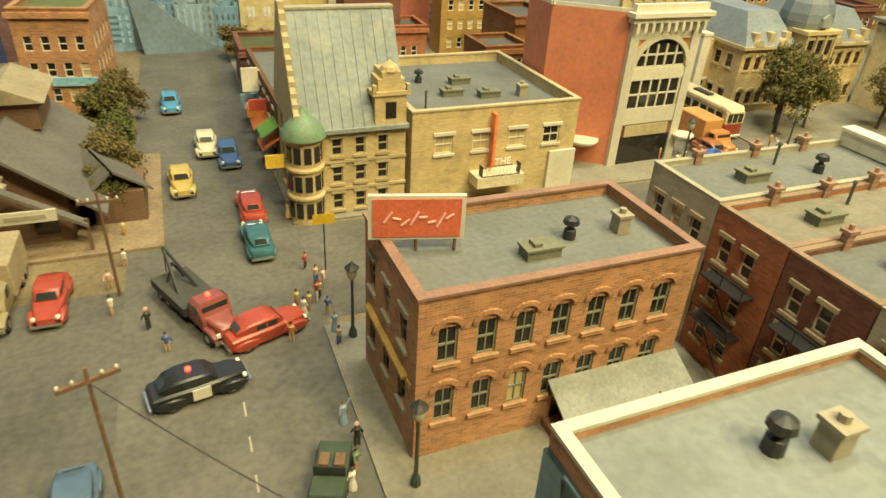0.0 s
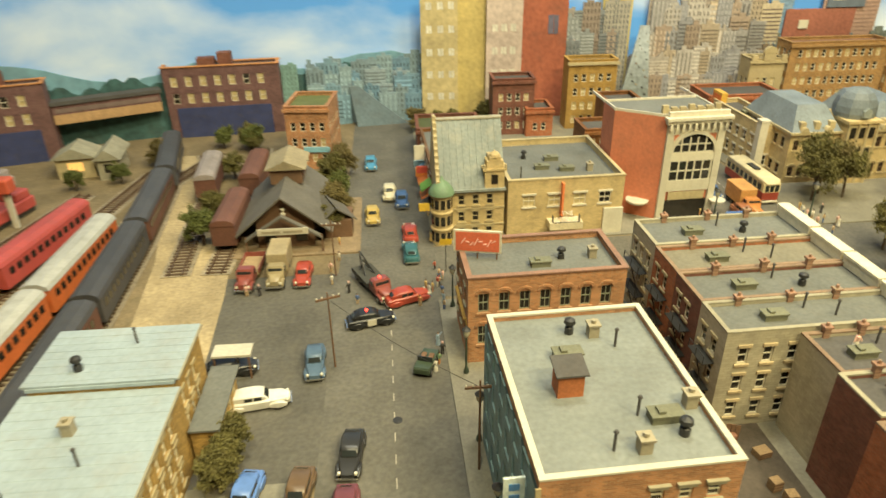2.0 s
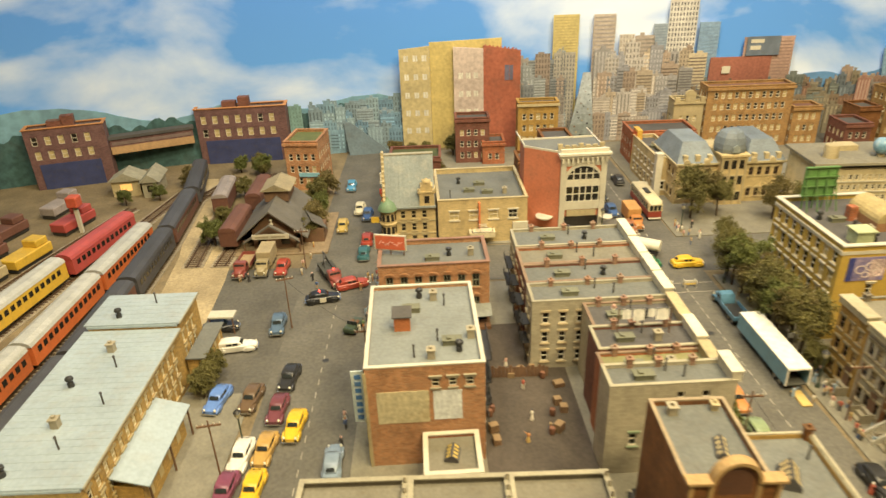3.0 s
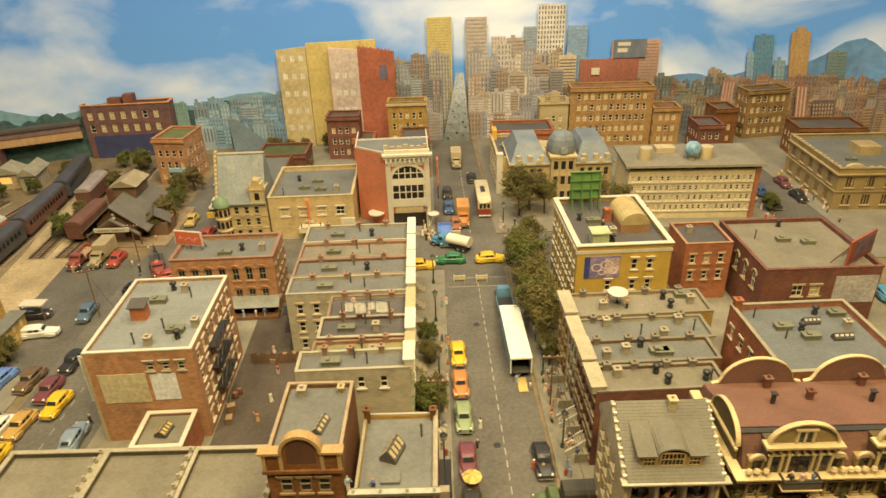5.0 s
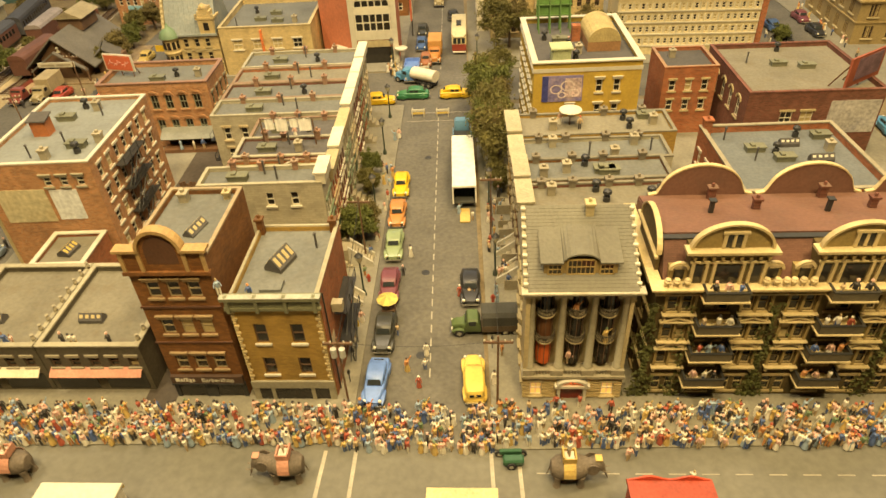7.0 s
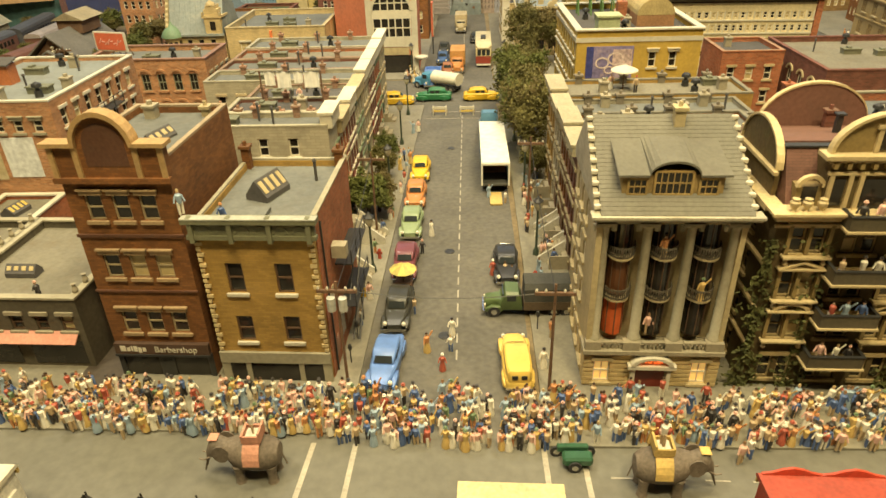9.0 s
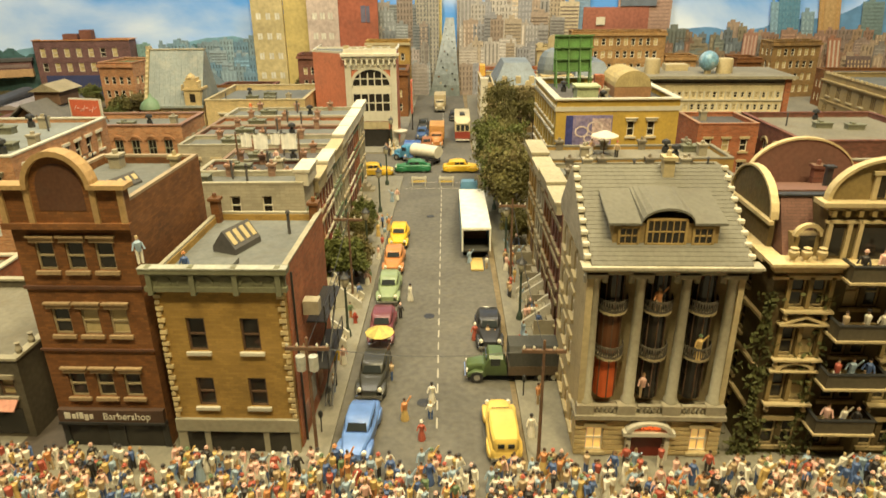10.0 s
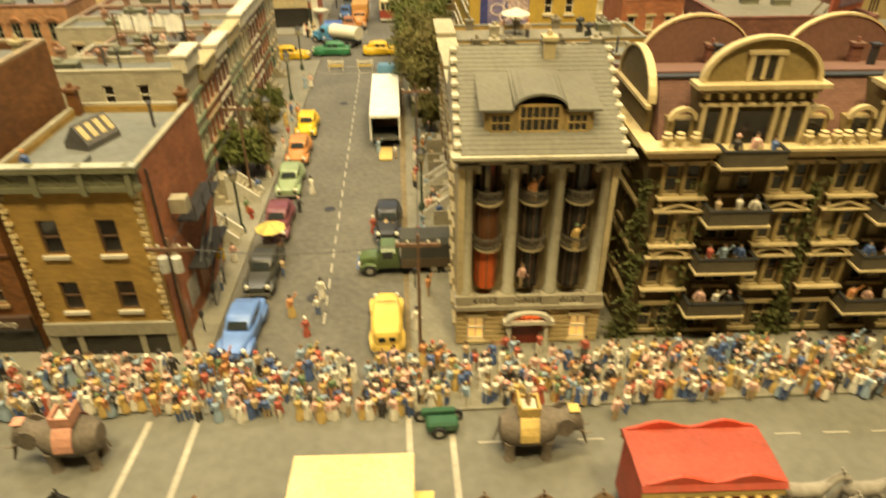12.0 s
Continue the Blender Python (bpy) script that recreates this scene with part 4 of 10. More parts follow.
# --- gabled Victorian hotel with balconies
root = thing("victorian_hotel", 16.4, 0.4, 0, 0, "ornate olive Victorian hotel with gilded curved gables and balconies", "building", "town buildings")
VW, VD, VH = 26.0, 9.9, 11.2
V_WALL = paint("olive_brown_wall", (0.1, 0.068, 0.023), 0.85, 0.25, 0.9, 0.4, dirt=(0.09, 0.1, 0.035), dirty=0.6)
V_DARK = paint("dark_balcony_panel", (0.09, 0.075, 0.045), 0.6, 0.2, 1.0, 0.3)
GOLD = paint("old_gold_trim", (0.54, 0.43, 0.23), 0.6, 0.15, dirt=(0.2, 0.15, 0.06), dirty=0.4)
OCHRE = paint("dull_ochre_trim", (0.27, 0.195, 0.075), 0.7, 0.2, dirt=(0.15, 0.12, 0.05), dirty=0.5)
MANSARD = brick("mansard_shingles", (0.17, 0.082, 0.058), (0.11, 0.055, 0.04), 0.12, 0.4)
BAYS = (4.3, 12.6, 20.9)
wins = []
for z in (0.7, 3.6, 6.25, 8.95):
    for c in BAYS:
        for u in (c - 3.45, c - 2.45, c - 0.85, c + 0.1, c + 1.75, c + 2.75):
            wins.append(dict(face="S", u=u, z=z, a=0.7, b=1.6, style="plain"))
    wins += row("W", 1.0, 1.9, 4, z, 0.8, 1.55)
bm = bmesh.new()
shell(bm, VW, VD, VH, [(q["face"], q["u"], q["z"], q["a"], q["b"]) for q in wins])
part("wall", bm, V_WALL, root)
V_SASH = paint("aged_sash", (0.38, 0.29, 0.14), 0.65, 0.2, dirt=(0.16, 0.12, 0.05), dirty=0.5)
put_windows(root, VW, VD, wins, V_SASH, V_SASH)
part("cornice", boxes((-0.3, -0.45, VH - 0.25, VW + 0.3, 0.1, VH), (-0.45, -0.65, VH, VW + 0.45, 0.3, VH + 0.2), (-0.65, -0.85, VH + 0.2, VW + 0.6, 0.3, VH + 0.34), (-0.65, 0.3, VH, 0.2, VD, VH + 0.34)), GOLD, root, "gilded cornice")
part("frieze", boxes((-0.12, -0.16, VH - 0.75, VW + 0.1, 0.0, VH - 0.6)), GOLD, root)
# ledges, hoods and pilasters of each window pair
for c in BAYS:
    for u in (c - 3.6, c + 1.6):
        for z in (3.4, 6.05, 8.75):
            part("sill_ledge", boxes((u - 0.2, -0.46, z + 0.01, u + 2.2, 0.0, z + 0.12)), GOLD, root)
        for z in (5.35, 8.0, 10.65):
            part("hood_ledge", boxes((u - 0.25, -0.42, z + 0.05, u + 2.25, 0.0, z + 0.14)), GOLD, root)
        bm = bmesh.new()
        prism(bm, [(u - 0.1, 8.16), (u + 1.0, 8.6), (u + 2.1, 8.16), (u + 1.8, 8.16), (u + 1.0, 8.44), (u + 0.2, 8.16)], -0.36, 0)
        part("pediment", bm, GOLD, root)
        bm = bmesh.new()
        for i in range(8):
            p = [math.pi * (i + j) / 8 for j in (0, 1)]
            prism(bm, [(u + 1.0 + r * math.cos(q), 5.48 + 0.48 * r * math.sin(q)) for r, q in ((0.75, p[0]), (1.0, p[0]), (1.0, p[1]), (0.75, p[1]))], -0.36, 0)
        part("arched_hood", bm, GOLD, root)
        for z in (3.52, 6.17, 8.87):
            for k in (-0.1, 0.9, 1.92):
                part("pilaster", boxes((u + k, -0.16, z, u + k + 0.2, 0.0, z + 1.85)), OCHRE, root)
        for z in (2.95, 5.62, 8.3):
            for k in (-0.05, 1.85):
                bm = bmesh.new()
                lathe(bm, u + k + 0.1, -0.2, [(0.1, z + 0.0), (0.15, z + 0.12), (0.08, z + 0.25), (0.14, z + 0.36)], 7)
                part("finial", bm, GOLD, root)
for z in (2.9, 5.4, 8.05):
    part("side_belt", boxes((-0.2, 0.0, z, 0.0, VD, z + 0.16)), GOLD, root)
# steep shingled slope, dark gutter, red roof slabs falling to the curved rear parapets
bm = bmesh.new()
prism(bm, [(0.3, VH + 0.2), (1.6, 14.1), (2.1, 14.1), (VD - 0.3, 12.3), (VD - 0.3, VH)], 0.3, VW - 0.2, "x")
part("mansard", bm, MANSARD, root, "red-brown shingled mansard slope")
bm = bmesh.new()
prism(bm, [(2.1, 14.13), (2.1, 14.25), (VD - 0.3, 12.45), (VD - 0.3, 12.33)], 0.35, VW - 0.25, "x")
part("roof_slab", bm, ROOF_RED, root, "red-brown sheet roof")
part("gutter", boxes((0.2, 1.5, 14.11, VW - 0.1, 2.0, 14.2)), IRON, root)
for c in (5.1, 13.4, 21.7):
    arc = [(c - 4.0, 12.4), (c - 3.4, 12.55)] + [(c + 3.2 * math.cos(math.pi * i / 18), 12.6 + 2.45 * math.sin(math.pi * i / 18)) for i in range(17, 0, -1)] + [(c + 3.4, 12.55), (c + 4.0, 12.4)]
    bm = bmesh.new()
    prism(bm, arc + [(c + 4.0, 11.6), (c - 4.0, 11.6)], VD - 0.3, VD - 0.05)
    rp = part("rear_parapet", bm, ROOF_RED, root, "curved red-brown rear parapet")
    bm = bmesh.new()
    for (x0, z0), (x1, z1) in zip(arc, arc[1:]):
        prism(bm, [(x0, z0), (x0, z0 + 0.13), (x1, z1 + 0.13), (x1, z1)], VD - 0.36, VD)
    part("rear_rim", bm, GOLD, rp)
    chimney(root, c + 0.5, VD - 1.2, 12.5, 1.1, B_DARK, 0.55, 0.45)
    part("roof_vent", boxes((c - 0.6, 5.6, 13.3, c - 0.3, 5.9, 14.4), (c - 0.7, 5.5, 14.4, c - 0.2, 6.0, 14.5)), IRON, root)
    chimney(root, c + 3.0, 6.4, 13.1, 0.9, B_DARK, 0.5, 0.4)
# front gables over an attic storey
for c in BAYS:
    part("attic_wall", boxes((c - 2.5, -0.1, VH + 0.3, c + 2.5, 1.6, 14.1)), V_WALL, root)
    part("gable_ledge", boxes((c - 2.7, -0.3, 14.0, c + 2.7, 0.5, 14.2), (c - 3.0, -0.5, 14.2, c + 3.0, 0.5, 14.4)), GOLD, root)
    part("attic_frieze", boxes((c - 2.6, -0.25, 13.35, c - 1.0, -0.1, 13.5), (c - 0.95, -0.25, 13.35, c + 0.95, -0.1, 13.5), (c + 1.0, -0.25, 13.35, c + 2.6, -0.1, 13.5)), GOLD, root)
    for k in range(9):
        part("bracket", boxes((c - 2.5 + k * 0.6, -0.4, 13.72, c - 2.3 + k * 0.6, -0.1, 14.0)), OCHRE, root)
    for k in (-2.45, -1.55, -1.05, 0.85, 1.35, 2.25):
        part("attic_pilaster", boxes((c + k, -0.24, VH + 0.34, c + k + 0.2, -0.1, 13.35)), GOLD, root)
    for k in (-2.15, 1.65):
        part("attic_window", boxes((c + k, -0.14, VH + 0.5, c + k + 0.5, -0.11, 13.1)), PANE, root)
    part("attic_door", boxes((c - 0.75, -0.14, VH + 0.3, c + 0.75, -0.11, 13.1)), PANE, root)
    bm = bmesh.new()
    prism(bm, [(c + 2.5 * math.cos(math.pi * i / 20), 14.4 + 1.85 * math.sin(math.pi * i / 20)) for i in range(21)], 0.1, 0.4)
    g = part("gable", bm, OCHRE, root, "half-round gable face in dull ochre")
    bm = bmesh.new()
    for i in range(20):
        p = [math.pi * (i + k) / 20 for k in (0, 1)]
        prism(bm, [(c + k * math.cos(q), 14.4 + 0.74 * k * math.sin(q)) for k, q in ((2.52, p[0]), (2.7, p[0]), (2.7, p[1]), (2.52, p[1]))], -0.12, 0.3)
    part("gable_rim", bm, GOLD, g)
    part("gable_window", boxes((c - 0.5, 0.04, 14.5, c + 0.5, 0.09, 15.6)), PANE, g)
    part("window_frame", boxes((c - 0.72, -0.05, 14.42, c - 0.5, 0.09, 15.6), (c + 0.5, -0.05, 14.42, c + 0.72, 0.09, 15.6), (c - 0.85, -0.1, 15.6, c + 0.85, 0.09, 15.76), (c - 0.1, -0.02, 14.5, c + 0.1, 0.04, 15.6)), GOLD, g)
    # small round-headed dormers on the slope at each side
    for k in (-3.1, 3.1):
        x = c + k
        bm = boxes((x - 0.6, 0.15, VH + 0.34, x + 0.6, 1.2, 12.6))
        d = part("dormer", bm, OCHRE, root)
        bm = bmesh.new()
        for i in range(10):
            p = [math.pi * (i + j) / 10 for j in (0, 1)]
            prism(bm, [(x + r * math.cos(q), 12.6 + 0.9 * r * math.sin(q)) for r, q in ((0.5, p[0]), (0.7, p[0]), (0.7, p[1]), (0.5, p[1]))], 0.0, 0.25)
        part("dormer_hood", bm, GOLD, d)
        part("dormer_pane", boxes((x - 0.35, 0.1, VH + 0.6, x + 0.35, 0.14, 12.6)), PANE, d)
    for z in (2.3, 5.0, 7.7, 10.75):
        ba = part("balcony", boxes((c - 1.55, -1.35, z - 0.03, c + 1.55, 0.0, z + 0.08)), GOLD, root)
        part("bracket_block", boxes((c - 1.3, -1.0, z - 0.3, c + 1.3, 0.0, z - 0.034)), V_WALL, ba)
        part("balcony_panel", boxes((c - 1.45, -1.25, z + 0.08, c + 1.45, -1.17, z + 0.8), (c - 1.45, -1.17, z + 0.08, c - 1.37, 0, z + 0.8), (c + 1.37, -1.17, z + 0.08, c + 1.45, 0, z + 0.8)), V_DARK, ba, "dark iron balcony front")
        part("balcony_rail", boxes((c - 1.5, -1.3, z + 0.8, c + 1.5, -1.12, z + 0.87), (c - 1.5, -1.12, z + 0.8, c - 1.32, 0, z + 0.87), (c + 1.32, -1.12, z + 0.8, c + 1.5, 0, z + 0.87)), IRON, ba)
# west end: curved gable over the corner
bm = bmesh.new()
prism(bm, [(3.9 + 2.5 * math.cos(math.pi * i / 16), 13.0 + 1.9 * math.sin(math.pi * i / 16)) for i in range(17)] + [(1.4, VH + 0.3), (6.4, VH + 0.3)], -0.05, 0.2, "x")
sg = part("side_gable", bm, V_WALL, root)
bm = bmesh.new()
for i in range(16):
    p = [math.pi * (i + k) / 16 for k in (0, 1)]
    prism(bm, [(3.9 + k * math.cos(q), 13.0 + 0.76 * k * math.sin(q)) for k, q in ((2.53, p[0]), (2.68, p[0]), (2.68, p[1]), (2.53, p[1]))], -0.16, 0.22, "x")
part("side_gable_rim", bm, GOLD, sg)
part("side_ledge", boxes((-0.3, 1.0, 12.8, -0.06, 6.9, 12.98)), GOLD, root)
bm = bmesh.new()
lathe(bm, 0, 0, [(0.16, 0), (0.09, 0.1), (0.24, 0.34), (0.25, 0.5), (0.12, 0.6), (0.2, 0.68), (0.05, 0.74)], 9)
URN = mesh_of("urn", bm, GOLD, True)
for c in BAYS:
    for k in (-3.9, -3.3, -2.6, 2.6, 3.3, 3.9):
        part("urn", URN, None, root, "", (c + k, -0.45, VH + 0.34))
# ivy climbing the front
rnd = random.Random(77)
verts, faces = [], []
for k in range(2600):
    g = rnd.choice((-0.05, -0.05, 2.6, 8.2, 8.3, 16.6, 24.6))
    zz = rnd.random() ** 1.5 * 9.8
    p = Vector((g + rnd.gauss(0, 0.35 + 0.25 * math.sin(zz * 1.3)), -0.08 - rnd.random() * 0.2, zz))
    t = Vector((rnd.gauss(0, 1), rnd.gauss(0, 0.5), rnd.gauss(0, 1))).normalized() * rnd.uniform(0.1, 0.2)
    b = Vector((rnd.gauss(0, 1), rnd.gauss(0, 1), rnd.gauss(0, 1))).normalized() * 0.12
    n = len(verts)
    verts += [(p + t) * S, (p + b) * S, (p - t) * S, (p - b) * S]
    faces.append((n, n + 1, n + 2, n + 3))
me = bpy.data.meshes.new("wall_ivy")
me.from_pydata(verts, [], faces)
me.materials.append(paint("ivy_olive", (0.09, 0.095, 0.025), 0.8, 0.4, 3.0))
tagged(part("wall_ivy", me, None, None, "", (16.4, 0.4, 0)), "olive ivy climbing the hotel front", "ivy", kind="stuff")

# --- terraces of the east block, facades to the west
for i, (y0, y1, xe, h, wall, roof) in enumerate(((12.6, 16.6, 20.8, 9.3, B_DARK, ROOF_TAN), (16.7, 20.8, 21.6, 9.5, B_BROWN, ROOF_GREY), (20.9, 25.3, 22.6, 9.2, B_GREY, ROOF_GREY), (25.4, 30.4, 24.0, 9.5, B_YELLOW, ROOF_TAN))):
    xw = 8.3 - 0.03 * y0
    w, d = xe - xw, y1 - y0
    wins = []
    for z in (1.0, 3.9, 6.6):
        wins += row("W", 0.5, (d - 0.3) / 3, 3, z, 0.8, 1.6)
        wins += row("E", 0.6, (d - 0.3) / 2, 2, z, 0.8, 1.5)
    root = block("terraced_house", "%s terraced house with a flat weathered roof" % ("dark brick", "brown brick", "grey block", "yellow brick")[i], "house", xw, y0, w, d, h, wall, roof, 1.8, wins, 0.28, ROOF_TAN, 0.02, group="east terrace", trim=paint("dull_tan_trim", (0.27, 0.22, 0.12), 0.8), frame=FRAME_BROWN)
    part("front_cornice", boxes((-0.4, 0.1, h + 0.05, 0.9, d - 0.1, h + 0.75), (-0.55, 0.05, h + 0.75, 1.0, d - 0.05, h + 0.95)), paint("dull_cornice", (0.42, 0.37, 0.24), 0.7), root)
    rnd = random.Random(50 + i)
    for k in range(4):
        chimney(root, w * (0.15 + 0.23 * k) + rnd.uniform(-0.4, 0.4), d - 0.2, h, 0.7, paint("flue_grey_brown", (0.2, 0.17, 0.12), 0.85), 0.6, 0.5)
    for k in range(5):
        vent(root, rnd.uniform(2, w - 1), rnd.uniform(0.8, d - 1), h, rnd.choice((0, 1, 2, 3)))
    part("stoop", boxes((-0.5, 0.5, 0, 0, 2.0, 1.2), (-1.0, 0.5, 0, -0.5, 2.0, 0.8), (-1.5, 0.5, 0, -1.0, 2.0, 0.4), (-1.5, 0.42, 0, 0, 0.5, 1.3), (-1.5, 2.0, 0, 0, 2.08, 1.3)), STONE, root)
    part("door", boxes((-0.08, 0.75, 1.2, -0.01, 1.75, 3.4)), WOOD, root)

# --- brick store with a blue-grey roof behind the hotel
wins = row("E", 1.0, 2.4, 5, 2.0, 1.0, 1.6) + row("E", 1.0, 2.4, 5, 5.4, 1.0, 1.6) + row("W", 1.0, 2.4, 5, 5.4, 0.9, 1.5)
root = block("brick_store", "red brick store with a blue-grey roof and skylights", "building", 27.4, 15.6, 13.4, 12.9, 8.3, B_RED, ROOF_BLUE, 1.8, wins, 0.7, STONE, 0.06)
skylight(root, 7.8, 9.4, 8.3, 1.9, 0.8, 0, WHITE)
skylight(root, 9.6, 6.2, 8.3, 2.2, 0.8, 0, WHITE)
for x, y, k in ((4.2, 8.6, 2), (6.0, 8.0, 0), (9.2, 11.2, 0), (3.6, 6.7, 1), (11.5, 10.8, 2), (2.0, 11.0, 1), (6.3, 6.6, 2), (11.2, 8.2, 3)):
    vent(root, x, y, 8.3, k)
chimney(root, 0.6, 12.4, 8.3, 1.6, B_RED, 0.8, 0.8)

# --- ochre corner building with the white parapet
wins = []
for z in (1.4, 4.4, 7.4, 10.2):
    wins += row("W", 0.8, 1.85, 8, z, 0.9, 1.7, style="cap")
for z in (6.3, 9.3):
    wins += row("S", 7.1, 2.0, 2, z, 0.75, 1.5, style="cap")
wins += row("S", 3.9, 2.0, 1, 6.3, 0.75, 1.5, style="cap")
root = block("ochre_building", "ochre corner building with white parapet and a painted wall advert", "building", 10.4, 36.7, 12.1, 15.5, 12.3, YELLOW_WALL, ROOF_DARK, 2.0, wins, 0.6, WHITE, 0.2)
AD = sign_board(root, "wall_advert", 1.0, 8.3, 5.6, 11.4, 0, paint("advert_violet", (0.22, 0.19, 0.36), 0.7, 0.4, 0.6, dirt=(0.6, 0.45, 0.38), dirty=0.9), "violet wall advert with pale curves", 0.08, "S", 12.1, 15.5)
bm = bmesh.new()
for cx, cz, r in ((1.6, 1.5, 0.7), (2.9, 1.9, 0.8), (3.7, 1.0, 0.6), (2.3, 0.8, 0.5)):
    for i in range(14):
        p = [2 * math.pi * (i + k) / 14 for k in (0, 1)]
        prism(bm, [(cx + q * math.cos(a), cz + q * 0.8 * math.sin(a)) for q, a in ((r - 0.16, p[0]), (r, p[0]), (r, p[1]), (r - 0.16, p[1]))], -0.11, -0.085)
part("blue_edge", boxes((0.0, -0.1, 0.0, 0.7, -0.081, 3.1)), paint("advert_blue", (0.05, 0.06, 0.24), 0.7, 0.4, 0.8), AD)
part("pale_patch", boxes((2.6, -0.095, 0.5, 4.5, -0.081, 2.8)), paint("advert_mauve", (0.5, 0.38, 0.36), 0.7, 0.5, 0.9, dirt=(0.2, 0.12, 0.22), dirty=0.8), AD)
part("motif", bm, paint("advert_pink", (0.66, 0.55, 0.52), 0.7), AD)
part("corner_band", boxes((-0.14, -0.06, 11.8, 12.2, 0.0, 12.25), (-0.14, 0, 11.8, 0, 15.5, 12.25)), WHITE, root)
GRB = part("roof_billboard", boxes((1.6, 12.8, 14.0, 5.9, 13.1, 18.0)), paint("billboard_green", (0.12, 0.26, 0.07), 0.7), root, "green roof billboard seen from behind")
bm = bmesh.new()
for x in (1.8, 3.2, 4.5, 5.7):
    bar(bm, (x, 12.7, 12.3), (x, 12.7, 18.0), 0.1)
    bar(bm, (x, 11.2, 12.3), (x, 12.7, 16.5), 0.08)
for z in (14.0, 15.3, 16.6, 17.9):
    box(bm, 1.5, 12.55, z, 6.0, 12.8, z + 0.15)
part("billboard_frame", bm, paint("frame_green", (0.1, 0.2, 0.06), 0.7), GRB)
bm = bmesh.new()
for i in range(12):
    p = [math.pi * (i + k) / 12 for k in (0, 1)]
    prism(bm, [(0, 0), (1.9 * math.cos(p[0]), 1.7 * math.sin(p[0])), (1.9 * math.cos(p[1]), 1.7 * math.sin(p[1]))], 4.5, 10.5)
part("greenhouse_roof", bm, paint("tan_canvas", (0.42, 0.33, 0.15), 0.8, 0.25), root, "tan barrel roof of a roof garden", (8.6, 0, 13.4))
part("greenhouse_base", boxes((6.7, 4.5, 12.3, 10.5, 10.5, 13.45)), paint("base_wood", (0.28, 0.15, 0.07), 0.8), root)
part("roof_shed", boxes((2.2, 1.3, 12.3, 4.3, 3.2, 13.9), (2.0, 1.1, 13.9, 4.5, 3.4, 14.05)), paint("shed_green", (0.42, 0.46, 0.26), 0.8), root, "pale green roof shed")
part("brick_flue", boxes((5.4, 8.0, 12.3, 6.4, 9.0, 14.2)), B_RED, root)
for x, y, k in ((5.0, 2.2, 0), (5.6, 4.2, 3), (4.0, 8.2, 2), (2.2, 9.0, 0)):
    vent(root, x, y, 12.3, k)

# --- small red brick house and the dark brick hall behind
wins = row("S", 0.8, 2.0, 3, 6.0, 0.8, 1.4) + row("S", 0.8, 2.0, 3, 3.4, 0.8, 1.4)
root = block("brick_house", "small red brick house with a dark flat roof", "house", 27.0, 44.0, 6.6, 6.9, 8.6, B_RED, ROOF_DARK, 1.5, wins, 0.4, B_RED, 0.05, trim=CREAM)
vent(root, 2.0, 4.5, 8.6, 3)
wins = row("W", 1.2, 2.7, 5, 4.8, 1.1, 2.2, style="arch") + row("S", 4.0, 2.3, 2, 4.8, 1.4, 1.6, style="cross")
root = block("brick_hall", "dark brick hall with arched windows and a grey roof", "building", 34.8, 36.6, 15.2, 15.2, 8.3, B_DARK, ROOF_TAN, 0.8, wins, 0.5, B_DARK, 0.06, trim=CREAM)
for x, y, k in ((8.0, 13.6, 0), (6.5, 9.0, 2), (9.5, 8.0, 2), (3.0, 10.0, 1)):
    vent(root, x, y, 8.3, k)
sign_board(root, "wall_mural", 9.4, 3.6, 15.0, 7.6, 0, paint("grey_mural", (0.42, 0.4, 0.37), 0.8, 0.4, 0.6, dirt=(0.2, 0.2, 0.24), dirty=0.8), "faded grey mural", 0.06, "S", 15.2, 15.2)
RB = thing("red_billboard", 48.0, 39.2, 8.3, 35, "rust-red roof billboard on a timber frame", "billboard")
part("panel", boxes((-3.3, -0.12, 0.5, 3.3, 0.12, 3.9)), paint("rust_panel", (0.34, 0.09, 0.05), 0.7), RB)
part("picture", boxes((-2.0, -0.17, 1.1, 2.8, -0.125, 3.6)), paint("dim_picture", (0.2, 0.12, 0.16), 0.7, 0.5, 2), RB)
bm = bmesh.new()
for x in (-2.9, 0, 2.9):
    bar(bm, (x, 0.2, 0), (x, 0.2, 3.8), 0.1)
    bar(bm, (x, 2.0, 0), (x, 0.2, 3.0), 0.09)
part("stand", bm, WOOD, RB)
# --- theatre, castle and arched office on the north-west block
# lit theatre windows: the light is put into pale, non-glowing panes
wins = row("S", 1.9, 3.2, 4, 4.3, 1.5, 1.5, style="cross", blind=0.95)
root = block("theatre", "buff brick theatre with a neon blade and a marquee", "theatre", -36.7, 67.6, 14.6, 15.2, 7.0, B_BUFF, ROOF_GREY, 2.0, wins, 0.8, CREAM, 0.08)
part("blade", boxes((6.6, -0.7, 2.9, 6.85, -0.02, 7.4)), paint("neon_orange", (0.7, 0.2, 0.07), 0.6), root, "orange neon blade")
BRIGHT = gloss("white_letter", (0.85, 0.84, 0.76), 0.5)
MQ = part("marquee", boxes((5.0, -1.7, 1.7, 9.2, 0, 2.6)), paint("marquee_cream", (0.6, 0.52, 0.34), 0.6), root, "cream marquee with white letters")
words("THE", 0.8, BRIGHT, MQ, (7.1, -1.62, 3.6))
words("LYRIC", 1.05, BRIGHT, MQ, (7.1, -1.62, 2.7))
